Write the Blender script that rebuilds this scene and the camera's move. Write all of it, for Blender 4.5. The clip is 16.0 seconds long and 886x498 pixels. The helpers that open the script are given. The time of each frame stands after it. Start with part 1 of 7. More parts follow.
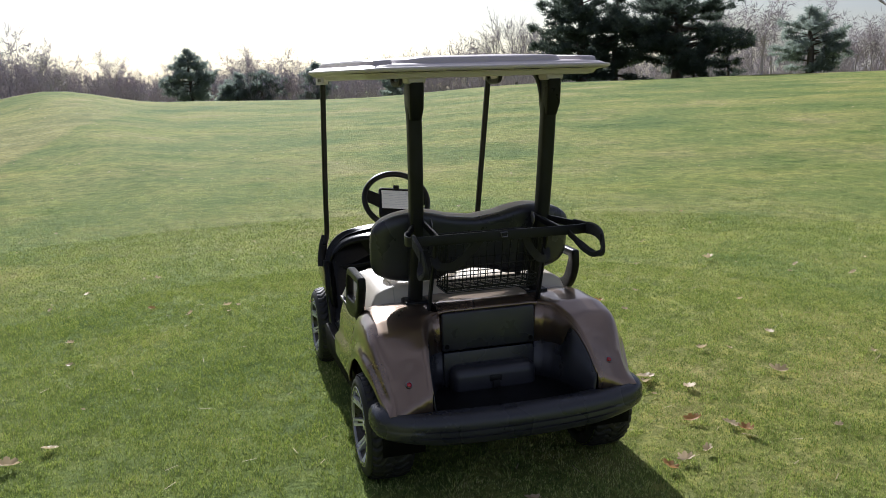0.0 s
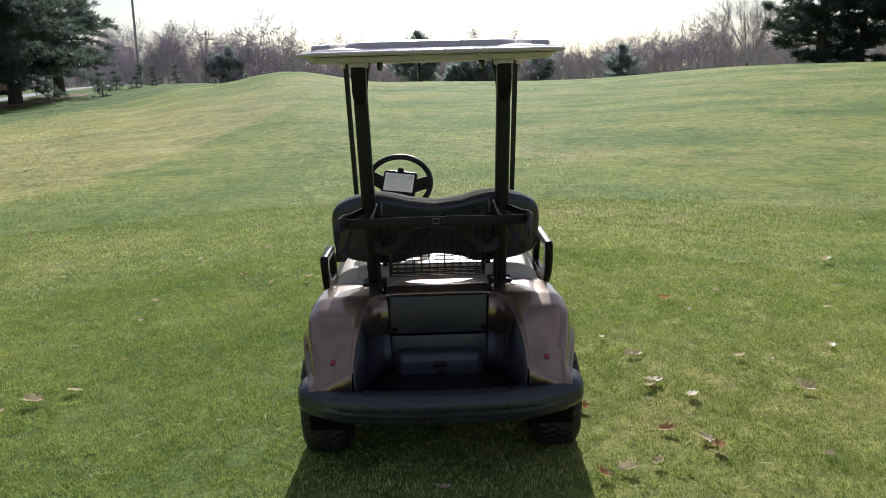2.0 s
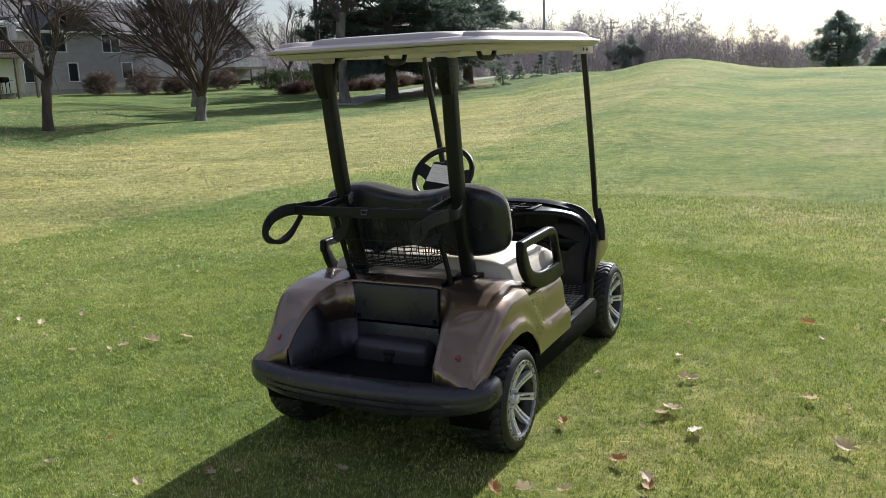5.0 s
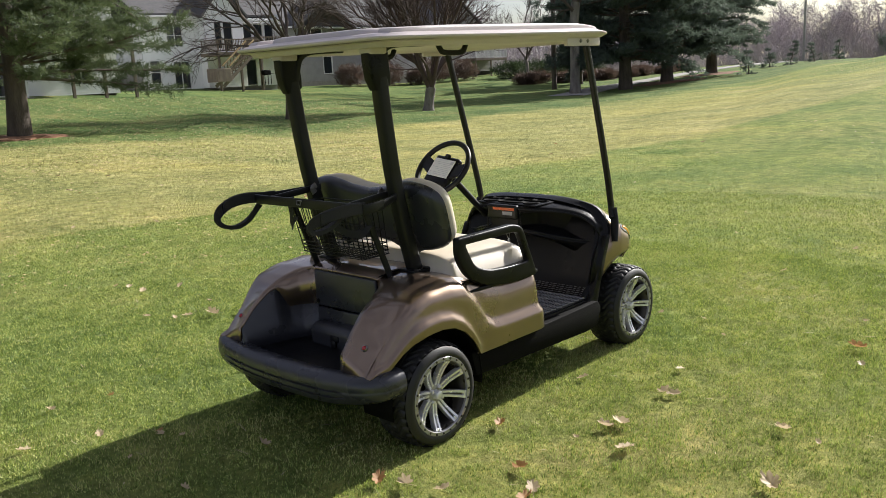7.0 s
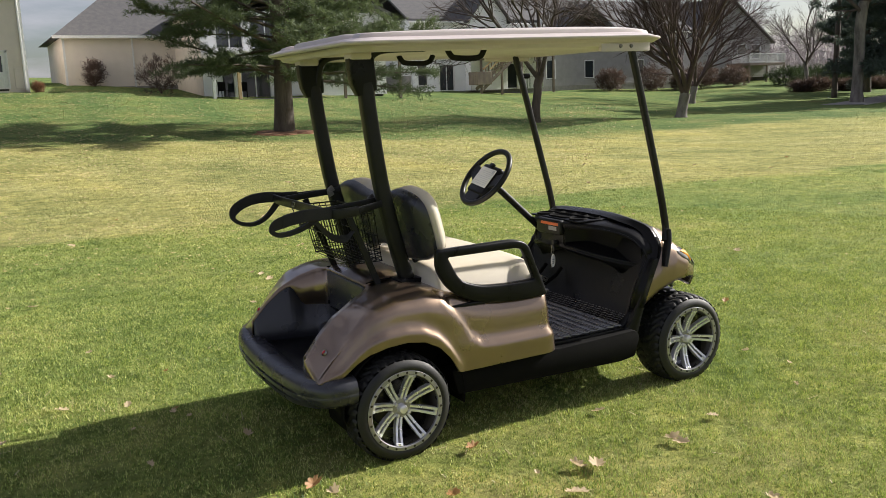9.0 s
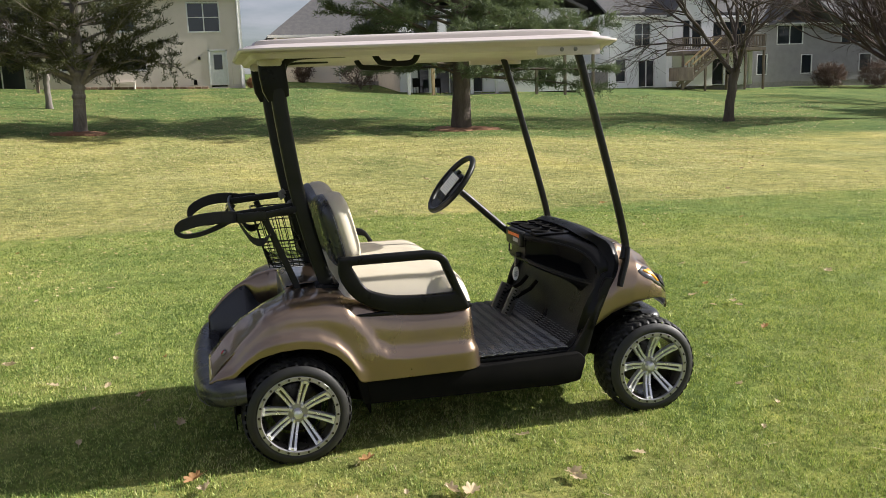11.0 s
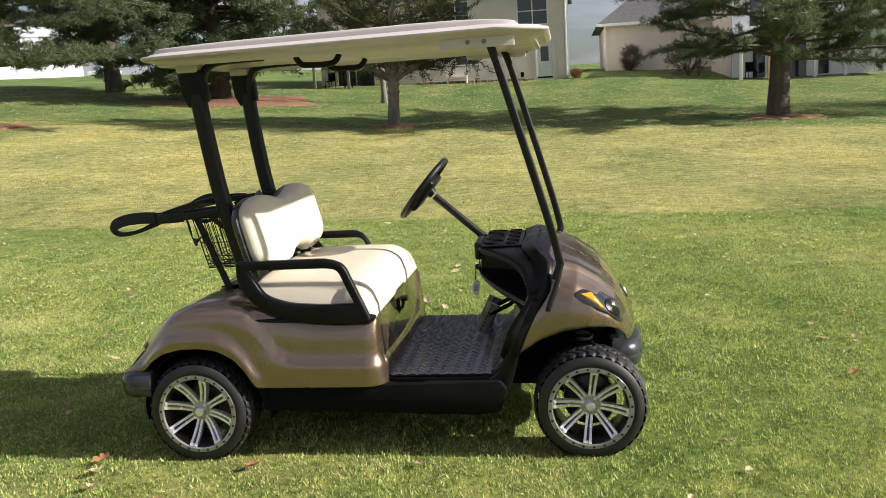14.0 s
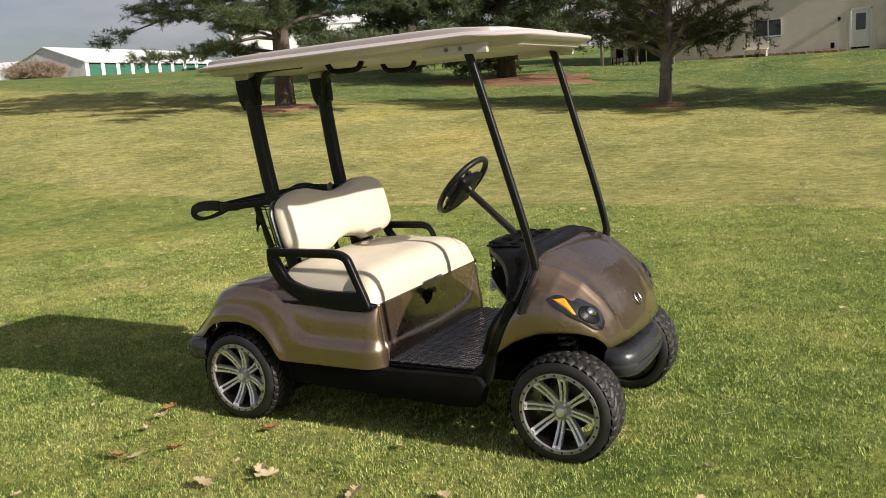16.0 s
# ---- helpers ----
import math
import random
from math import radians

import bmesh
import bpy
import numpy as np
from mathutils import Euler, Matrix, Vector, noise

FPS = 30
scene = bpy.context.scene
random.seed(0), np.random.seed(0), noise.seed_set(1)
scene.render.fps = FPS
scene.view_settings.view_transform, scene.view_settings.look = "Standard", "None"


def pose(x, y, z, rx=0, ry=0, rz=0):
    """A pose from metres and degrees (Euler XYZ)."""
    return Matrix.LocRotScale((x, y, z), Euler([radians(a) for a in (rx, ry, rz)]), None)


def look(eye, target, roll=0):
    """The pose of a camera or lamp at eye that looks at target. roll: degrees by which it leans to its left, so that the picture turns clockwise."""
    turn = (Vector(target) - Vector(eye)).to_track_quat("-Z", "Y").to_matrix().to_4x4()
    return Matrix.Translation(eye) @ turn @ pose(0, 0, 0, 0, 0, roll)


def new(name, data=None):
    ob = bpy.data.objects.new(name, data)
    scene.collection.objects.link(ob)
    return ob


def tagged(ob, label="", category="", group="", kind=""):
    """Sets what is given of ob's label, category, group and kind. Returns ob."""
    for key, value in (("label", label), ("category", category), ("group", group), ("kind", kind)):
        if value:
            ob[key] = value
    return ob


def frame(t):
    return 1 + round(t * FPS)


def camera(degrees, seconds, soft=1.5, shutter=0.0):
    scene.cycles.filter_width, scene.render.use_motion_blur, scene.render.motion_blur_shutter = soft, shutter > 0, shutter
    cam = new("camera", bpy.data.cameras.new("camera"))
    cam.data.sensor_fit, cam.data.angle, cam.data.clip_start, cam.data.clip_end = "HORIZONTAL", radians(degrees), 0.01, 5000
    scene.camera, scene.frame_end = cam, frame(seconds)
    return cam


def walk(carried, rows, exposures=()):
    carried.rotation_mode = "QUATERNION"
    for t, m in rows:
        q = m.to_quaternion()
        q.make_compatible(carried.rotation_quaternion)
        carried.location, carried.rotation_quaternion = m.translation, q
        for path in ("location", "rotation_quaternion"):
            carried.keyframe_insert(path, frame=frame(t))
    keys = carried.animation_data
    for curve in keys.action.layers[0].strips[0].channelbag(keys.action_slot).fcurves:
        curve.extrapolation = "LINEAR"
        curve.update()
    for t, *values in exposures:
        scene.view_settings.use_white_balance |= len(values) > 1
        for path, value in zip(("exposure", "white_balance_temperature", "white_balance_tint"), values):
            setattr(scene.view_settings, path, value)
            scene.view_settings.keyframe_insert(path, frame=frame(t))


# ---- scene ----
cam = camera(55.3, 16.0, soft=0.75)
PATH = [
    (0, (-3.521, 1.199, 1.685), (-1.632, 0.661, 1.305), -1.8),
    (0.5, (-3.624, 0.91, 1.696), (-1.706, 0.492, 1.317), -1.0),
    (1, (-3.774, 0.589, 1.676), (-1.829, 0.351, 1.279), -1.0),
    (1.5, (-3.776, 0.298, 1.654), (-1.825, 0.168, 1.235), -1.3),
    (2, (-3.707, 0.009, 1.666), (-1.749, -0.011, 1.259), -1.6),
    (2.5, (-3.739, -0.356, 1.664), (-1.788, -0.207, 1.25), -1.9),
    (3, (-3.691, -0.644, 1.655), (-1.756, -0.359, 1.234), -2.3),
    (3.5, (-3.576, -0.926, 1.649), (-1.659, -0.534, 1.235), -2.2),
    (4, (-3.527, -1.29, 1.632), (-1.654, -0.714, 1.234), -1.8),
    (4.2, (-3.502, -1.423, 1.642), (-1.651, -0.779, 1.245), -1.9),
    (6.3, (-2.826, -2.607, 1.591), (-1.265, -1.427, 1.175), -2.8),
    (6.5, (-2.763, -2.729, 1.617), (-1.236, -1.506, 1.202), -2.8),
    (7, (-2.556, -3.028, 1.587), (-1.127, -1.687, 1.188), -2.9),
    (7.5, (-2.337, -3.239, 1.571), (-1.003, -1.809, 1.149), -2.4),
    (8, (-2.083, -3.347, 1.58), (-0.833, -1.841, 1.171), -2.1),
    (8.5, (-1.789, -3.542, 1.546), (-0.695, -1.91, 1.172), -2.2),
    (9, (-1.526, -3.69, 1.546), (-0.573, -1.97, 1.182), -2.1),
    (9.2, (-1.424, -3.689, 1.551), (-0.49, -1.96, 1.181), -2.1),
    (11.3, (-0.087, -4.19, 1.548), (0.308, -2.262, 1.191), -2.1),
    (11.5, (0.055, -4.231, 1.558), (0.371, -2.289, 1.199), -2.3),
    (12, (0.34, -4.219, 1.546), (0.503, -2.26, 1.177), -2.7),
    (12.5, (0.625, -4.163, 1.543), (0.689, -2.202, 1.157), -2.8),
    (13, (0.987, -4.16, 1.529), (0.91, -2.203, 1.121), -2.7),
    (13.5, (1.299, -4.076, 1.512), (1.097, -2.124, 1.127), -3.0),
    (14, (1.604, -3.951, 1.511), (1.311, -2.003, 1.165), -3.4),
    (14.5, (1.976, -3.945, 1.508), (1.549, -2.022, 1.164), -3.4),
    (15, (2.252, -3.852, 1.509), (1.621, -1.987, 1.157), -4.1),
    (15.5, (2.548, -3.745, 1.532), (1.761, -1.938, 1.192), -4.4),
    (16, (2.91, -3.681, 1.548), (1.955, -1.96, 1.192), -4.1),
]
walk(cam, [(t, look(e, a, r)) for t, e, a, r in PATH],
     [(0, 0.36, 5700, 14), (2, 0.38, 5650, 13.5), (3.5, 0.44, 5650, 12), (6.5, 0.68, 6100, 11.5), (9, 0.76, 6350, 11.5), (12.0, 0.74, 6250, 11), (13, 0.86, 6250, 11), (14.5, 0.62, 6350, 11.5), (16, 0.36, 6650, 13)])

# ---- light ----
SUN_AZ, SUN_EL = -2.5, 29.0
world = bpy.data.worlds.new("World")
scene.world = world
world.use_nodes = True
wn = world.node_tree
bg = wn.nodes["Background"]
bg.inputs[1].default_value = 0.057
sky = wn.nodes.new("ShaderNodeTexSky")
sky.sky_type = "NISHITA"
sky.sun_disc = False
sky.sun_elevation = radians(SUN_EL)
sky.sun_rotation = radians(90 - SUN_AZ)
sky.air_density, sky.dust_density, sky.ozone_density = 1.0, 1.6, 1.6
# thin high cloud over the whole sky
hsv = wn.nodes.new("ShaderNodeHueSaturation")
hsv.inputs["Saturation"].default_value = 0.75
hsv.inputs["Hue"].default_value = 0.52
wn.links.new(sky.outputs[0], hsv.inputs["Color"])
wtc = wn.nodes.new("ShaderNodeTexCoord")
wmp = wn.nodes.new("ShaderNodeMapping")
wmp.inputs["Scale"].default_value = (1.0, 1.0, 4.5)
cloud = wn.nodes.new("ShaderNodeTexNoise")
cloud.inputs["Scale"].default_value, cloud.inputs["Detail"].default_value, cloud.inputs["Roughness"].default_value = 2.6, 8, 0.58
cramp = wn.nodes.new("ShaderNodeValToRGB")
cramp.color_ramp.elements[0].position, cramp.color_ramp.elements[0].color = 0.41, (0, 0, 0, 1)
cramp.color_ramp.elements[1].position, cramp.color_ramp.elements[1].color = 0.63, (0.72, 0.72, 0.72, 1)
cmul = wn.nodes.new("ShaderNodeMix")
cmul.data_type, cmul.blend_type = "RGBA", "LIGHTEN"
cmul.inputs[7].default_value = (7.2, 7.0, 7.6, 1)
wn.links.new(wtc.outputs["Generated"], wmp.inputs[0])
wn.links.new(wmp.outputs[0], cloud.inputs[0])
wn.links.new(cloud.outputs[0], cramp.inputs[0])
wn.links.new(hsv.outputs[0], cmul.inputs[6])
wn.links.new(cramp.outputs[0], cmul.inputs[0])
wn.links.new(cmul.outputs[2], bg.inputs[0])
sun_data = bpy.data.lights.new("sun", "SUN")
sun_data.energy, sun_data.angle, sun_data.color = 5.0, radians(0.6), (1.0, 0.945, 0.855)
sun = new("sun", sun_data)
sun_dir = Vector((math.cos(radians(SUN_EL)) * math.cos(radians(SUN_AZ)), math.cos(radians(SUN_EL)) * math.sin(radians(SUN_AZ)), math.sin(radians(SUN_EL))))
sun.matrix_world = look(sun_dir * 60, (0, 0, 0))


# ---- materials ----
def mat(name, c1, c2=None, scale=8.0, rough=0.5, metal=0.0, bump=0.0, fine=60.0, coat=0.0, rvar=0.1, island=0.0, random_tint=0.0, spec=0.5, stretch=(1, 1, 1), coat_rough=0.05):
    """Principled surface: broad colour variation, fine grain in colour, gloss and relief; island varies it by loose piece."""
    m = bpy.data.materials.new(name)
    m.use_nodes = True
    nt = m.node_tree
    L = nt.links.new
    b = nt.nodes["Principled BSDF"]
    c2 = c2 or tuple(v * 0.75 for v in c1)
    tc = nt.nodes.new("ShaderNodeTexCoord")
    mp = nt.nodes.new("ShaderNodeMapping")
    mp.inputs["Scale"].default_value = stretch
    L(tc.outputs["Object"], mp.inputs[0])
    n1 = nt.nodes.new("ShaderNodeTexNoise")
    n1.inputs["Scale"].default_value, n1.inputs["Detail"].default_value = scale, 5
    n2 = nt.nodes.new("ShaderNodeTexNoise")
    n2.inputs["Scale"].default_value, n2.inputs["Detail"].default_value = fine, 3
    L(mp.outputs[0], n1.inputs[0]), L(mp.outputs[0], n2.inputs[0])
    add = nt.nodes.new("ShaderNodeMath")
    add.operation = "MULTIPLY_ADD"
    add.inputs[1].default_value = 0.35
    L(n2.outputs[0], add.inputs[0]), L(n1.outputs[0], add.inputs[2])
    ramp = nt.nodes.new("ShaderNodeMapRange")
    ramp.inputs[1].default_value, ramp.inputs[2].default_value = 0.48, 0.88
    L(add.outputs[0], ramp.inputs[0])
    fac = ramp.outputs[0]
    if island or random_tint:
        src = nt.nodes.new("ShaderNodeNewGeometry").outputs["Random Per Island"] if island else nt.nodes.new("ShaderNodeObjectInfo").outputs["Random"]
        mx = nt.nodes.new("ShaderNodeMix")
        mx.inputs[0].default_value = island or random_tint
        L(fac, mx.inputs[2]), L(src, mx.inputs[3])
        fac = mx.outputs[0]
    col = nt.nodes.new("ShaderNodeMix")
    col.data_type = "RGBA"
    col.inputs[6].default_value, col.inputs[7].default_value = (*c1, 1), (*c2, 1)
    L(fac, col.inputs[0]), L(col.outputs[2], b.inputs["Base Color"])
    rr = nt.nodes.new("ShaderNodeMapRange")
    rr.inputs[1].default_value, rr.inputs[2].default_value = 0.3, 0.7
    rr.inputs[3].default_value, rr.inputs[4].default_value = max(0.02, rough - rvar), min(1, rough + rvar)
    L(n1.outputs[0], rr.inputs[0]), L(rr.outputs[0], b.inputs["Roughness"])
    b.inputs["Metallic"].default_value = metal
    b.inputs["Specular IOR Level"].default_value = spec
    b.inputs["Coat Weight"].default_value, b.inputs["Coat Roughness"].default_value = coat, coat_rough
    if bump:
        bp = nt.nodes.new("ShaderNodeBump")
        bp.inputs["Strength"].default_value, bp.inputs["Distance"].default_value = bump, 0.02
        L(n2.outputs[0], bp.inputs["Height"]), L(bp.outputs[0], b.inputs["Normal"])
    return m


def leafy(name, c1, c2, c3, through_light=0.35):
    """Leaf or blade: colour by loose piece, with light passing through."""
    m = mat(name, c1, c2, scale=0.8, fine=14, rough=0.55, island=0.7, spec=0.3)
    nt = m.node_tree
    b = nt.nodes["Principled BSDF"]
    tr = nt.nodes.new("ShaderNodeBsdfTranslucent")
    tr.inputs[0].default_value = (*c3, 1)
    mx = nt.nodes.new("ShaderNodeMixShader")
    mx.inputs[0].default_value = through_light
    nt.links.new(b.outputs[0], mx.inputs[1]), nt.links.new(tr.outputs[0], mx.inputs[2])
    nt.links.new(mx.outputs[0], nt.nodes["Material Output"].inputs[0])
    return m


def glass(name, tint=(0.03, 0.035, 0.04), rough=0.04):
    m = bpy.data.materials.new(name)
    m.use_nodes = True
    b = m.node_tree.nodes["Principled BSDF"]
    b.inputs["Base Color"].default_value = (*tint, 1)
    b.inputs["Roughness"].default_value = rough
    b.inputs["Specular IOR Level"].default_value = 0.7
    b.inputs["Coat Weight"].default_value = 0.5
    return m


M_PAINT = mat("bronze_paint", (0.282, 0.202, 0.138), (0.245, 0.174, 0.119), scale=3, fine=900, rough=0.29, metal=0.86, coat=1.0, coat_rough=0.03, rvar=0.05, bump=0.012)
M_BLACK = mat("black_plastic", (0.0055, 0.0055, 0.0062), (0.009, 0.0088, 0.0095), scale=5, fine=420, rough=0.34, bump=0.08, spec=0.18)
M_SATIN = mat("black_powder_coat", (0.007, 0.007, 0.007), (0.014, 0.014, 0.014), scale=9, fine=500, rough=0.40, bump=0.05, spec=0.28)
M_MATT = mat("black_dull", (0.0045, 0.0045, 0.0045), (0.009, 0.0085, 0.008), scale=6, fine=300, rough=0.72, bump=0.1, spec=0.06)
M_RUBBER = mat("tyre_rubber", (0.008, 0.008, 0.008), (0.018, 0.017, 0.015), scale=14, fine=260, rough=0.58, bump=0.08)
# black plastic with veiling glare put into the colour: lifted and bluish
M_COVER = mat("veil_lifted_black_plastic", (0.026, 0.027, 0.032), (0.036, 0.0365, 0.042), scale=5, fine=420, rough=0.30, bump=0.08, spec=0.6)
# tread rubber, paler than the mat: the sheen of the sky is in its colour
M_MAT = mat("sheen_lifted_rubber", (0.14, 0.14, 0.148), (0.19, 0.189, 0.188), scale=10, fine=200, rough=0.16, bump=0.04, spec=1.0)
M_VINYL = mat("beige_vinyl", (0.67, 0.60, 0.48), (0.61, 0.545, 0.43), scale=6, fine=520, rough=0.46, bump=0.1)
M_PIPING = mat("grey_beige_piping", (0.54, 0.48, 0.375), (0.47, 0.415, 0.32), scale=10, fine=400, rough=0.5, bump=0.05)
M_ROOF = mat("cream_roof_plastic", (0.585, 0.520, 0.505), (0.535, 0.475, 0.46), scale=4, fine=350, rough=0.42, bump=0.06)
M_CHROME = mat("machined_alloy", (0.90, 0.89, 0.90), (0.80, 0.79, 0.80), scale=30, fine=300, rough=0.24, metal=0.58, rvar=0.06)
M_LIP = mat("polished_rim_lip", (0.42, 0.405, 0.42), (0.34, 0.33, 0.34), scale=30, fine=300, rough=0.20, metal=0.55, rvar=0.05)
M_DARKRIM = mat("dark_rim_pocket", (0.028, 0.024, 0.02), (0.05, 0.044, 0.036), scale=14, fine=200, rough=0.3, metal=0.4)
M_STEEL = mat("worn_steel", (0.30, 0.29, 0.27), (0.16, 0.15, 0.14), scale=20, fine=200, rough=0.42, metal=0.9)
M_WEB = mat("black_webbing", (0.010, 0.010, 0.011), (0.024, 0.023, 0.023), scale=30, fine=700, rough=0.82, bump=0.25)
M_WHITE = mat("white_label", (0.86, 0.86, 0.85), (0.80, 0.80, 0.80), scale=20, fine=100, rough=0.4)
M_INK = mat("grey_print", (0.30, 0.31, 0.34), (0.24, 0.25, 0.27), scale=20, rough=0.5)
M_PRINT = mat("pale_print", (0.66, 0.67, 0.71), (0.60, 0.61, 0.65), scale=20, rough=0.5)
M_RED = mat("red_lens", (0.50, 0.014, 0.03), (0.36, 0.01, 0.02), scale=30, rough=0.15, coat=0.6)
M_ORANGE = mat("orange_decal", (0.62, 0.12, 0.03), (0.5, 0.09, 0.02), scale=30, rough=0.35)
M_AMBER = mat("amber_lens", (0.85, 0.36, 0.01), (0.75, 0.28, 0.01), scale=60, fine=300, rough=0.18, coat=0.7)
M_LENS = mat("dark_lamp_lens", (0.008, 0.008, 0.009), (0.02, 0.02, 0.022), scale=20, fine=200, rough=0.12, coat=0.8)
M_LAMP = mat("lamp_reflector", (0.75, 0.75, 0.73), (0.5, 0.5, 0.5), scale=60, fine=200, rough=0.12, metal=1.0)
M_GRILLE = mat("grille_silver", (0.42, 0.41, 0.39), (0.3, 0.3, 0.29), scale=40, rough=0.35, metal=0.8)


# ---- mesh helpers ----
def mesh_ob(name, verts, faces, material, parent=None, label="", smooth=38):
    me = bpy.data.meshes.new(name)
    me.from_pydata([tuple(v) for v in verts], [], faces)
    me.update()
    me.materials.append(material)
    if smooth:
        me.polygons.foreach_set("use_smooth", [True] * len(me.polygons))
        me.set_sharp_from_angle(angle=radians(smooth))
    ob = new(name, me)
    if parent:
        ob.parent = parent
    if label:
        ob["label"] = label
    return ob


def part(name, bm, material, parent, label="", smooth=38):
    bmesh.ops.recalc_face_normals(bm, faces=bm.faces)
    me = bpy.data.meshes.new(name)
    bm.to_mesh(me)
    bm.free()
    me.materials.append(material)
    if smooth:
        me.polygons.foreach_set("use_smooth", [True] * len(me.polygons))
        me.set_sharp_from_angle(angle=radians(smooth))
    ob = new(name, me)
    ob.parent = parent
    if label:
        ob["label"] = label
    return ob


def bm_from(verts, faces):
    bm = bmesh.new()
    vs = [bm.verts.new(v) for v in verts]
    for f in faces:
        try:
            bm.faces.new([vs[i] for i in f])
        except ValueError:
            pass
    return bm


def grid_vf(P, close_u=False, close_v=False, cap_u=False):
    """Verts and faces of a grid of points P[i][j]."""
    nu, nv = len(P), len(P[0])
    V = [p for row in P for p in row]
    F = []
    for i in range(nu if close_u else nu - 1):
        for j in range(nv if close_v else nv - 1):
            a, b = i * nv + j, i * nv + (j + 1) % nv
            c, d = ((i + 1) % nu) * nv + (j + 1) % nv, ((i + 1) % nu) * nv + j
            F.append((a, b, c, d))
    if cap_u:
        F.append(tuple(range(nv - 1, -1, -1)))
        F.append(tuple((nu - 1) * nv + j for j in range(nv)))
    return V, F


def circle(r, n=10):
    return [(r * math.cos(2 * math.pi * k / n), r * math.sin(2 * math.pi * k / n)) for k in range(n)]


def rrect(w, h, r, n=3):
    """Rounded rectangle as a closed 2D loop."""
    pts = []
    for cx, cy, a0 in ((w / 2 - r, h / 2 - r, 0), (-w / 2 + r, h / 2 - r, 90), (-w / 2 + r, -h / 2 + r, 180), (w / 2 - r, -h / 2 + r, 270)):
        for k in range(n + 1):
            a = radians(a0 + 90 * k / n)
            pts.append((cx + r * math.cos(a), cy + r * math.sin(a)))
    return pts


def smooth_path(pts, n=8, closed=False):
    """Catmull-Rom curve through points."""
    P = [Vector(p) for p in pts]
    out = []
    m = len(P)
    for i in range(m if closed else m - 1):
        p0 = P[(i - 1) % m] if closed or i > 0 else P[0] * 2 - P[1]
        p1, p2 = P[i], P[(i + 1) % m]
        p3 = P[(i + 2) % m] if closed or i + 2 < m else P[-1] * 2 - P[-2]
        for k in range(n):
            t = k / n
            out.append(0.5 * ((2 * p1) + (p2 - p0) * t + (2 * p0 - 5 * p1 + 4 * p2 - p3) * t * t + (3 * p1 - p0 - 3 * p2 + p3) * t ** 3))
    if not closed:
        out.append(P[-1])
    return out


def sweep_vf(path, profile, up=(0, 0, 1), closed=False, scales=None):
    path = [Vector(p) for p in path]
    up = Vector(up)
    rows = []
    n = len(path)
    for i, p in enumerate(path):
        if closed:
            d = path[(i + 1) % n] - path[i - 1]
        else:
            d = path[min(i + 1, n - 1)] - path[max(i - 1, 0)]
        d.normalize()
        side = d.cross(up)
        if side.length < 1e-4:
            side = d.cross(Vector((1, 0, 0)))
        side.normalize()
        u2 = side.cross(d)
        s = scales[i] if scales else 1.0
        rows.append([p + side * a * s + u2 * b * s for a, b in profile])
    return grid_vf(rows, close_u=closed, close_v=True, cap_u=not closed)


def sweep(name, path, profile, material, parent, up=(0, 0, 1), closed=False, scales=None, label=""):
    V, F = sweep_vf(path, profile, up, closed, scales)
    return part(name, bm_from(V, F), material, parent, label)


def rbox_bm(x0, x1, y0, y1, z0, z1, r=0.01, seg=2):
    bm = bmesh.new()
    bmesh.ops.create_cube(bm, size=1)
    for v in bm.verts:
        v.co = ((x0 + x1) / 2 + v.co.x * (x1 - x0), (y0 + y1) / 2 + v.co.y * (y1 - y0), (z0 + z1) / 2 + v.co.z * (z1 - z0))
    if r:
        bmesh.ops.bevel(bm, geom=list(bm.edges), offset=r, segments=seg, profile=0.5, affect="EDGES")
    return bm


def rbox(name, x0, x1, y0, y1, z0, z1, material, parent, r=0.01, seg=2, label=""):
    return part(name, rbox_bm(x0, x1, y0, y1, z0, z1, r, seg), material, parent, label)


def plate_bm(outer, holes, y0, y1, bevel=0.0, seg=3):
    """A plate in the x-z plane between y0 and y1; outer and one hole are 2D loops of equal length."""
    bm = bmesh.new()
    def ring(loop, y):
        return [bm.verts.new((a, y, b)) for a, b in loop]
    oa, ob_ = ring(outer, y0), ring(outer, y1)
    n = len(outer)
    if holes:
        ia, ib = ring(holes, y0), ring(holes, y1)
        for k in range(n):
            j = (k + 1) % n
            bm.faces.new((oa[k], oa[j], ia[j], ia[k]))
            bm.faces.new((ob_[j], ob_[k], ib[k], ib[j]))
            bm.faces.new((ia[k], ia[j], ib[j], ib[k]))
            bm.faces.new((oa[j], oa[k], ob_[k], ob_[j]))
    else:
        bm.faces.new(oa), bm.faces.new(list(reversed(ob_)))
        for k in range(n):
            j = (k + 1) % n
            bm.faces.new((oa[j], oa[k], ob_[k], ob_[j]))
    bmesh.ops.recalc_face_normals(bm, faces=bm.faces)
    if bevel:
        es = [e for e in bm.edges if len(e.link_faces) == 2 and e.calc_face_angle() > 0.9]
        bmesh.ops.bevel(bm, geom=es, offset=bevel, segments=seg, profile=0.5, affect="EDGES")
    return bm


def fillet(pts, r, n=4):
    """Rounds the corners of a closed 2D loop; r may be a list."""
    out = []
    m = len(pts)
    for i in range(m):
        p, a, b = Vector(pts[i]), Vector(pts[i - 1]), Vector(pts[(i + 1) % m])
        ri = r[i] if isinstance(r, (list, tuple)) else r
        da, db = (a - p), (b - p)
        k = min(ri, da.length * 0.48, db.length * 0.48)
        p0, p1 = p + da.normalized() * k, p + db.normalized() * k
        for q in range(n + 1):
            t = q / n
            out.append(tuple((1 - t) ** 2 * p0 + 2 * t * (1 - t) * p + t * t * p1))
    return out


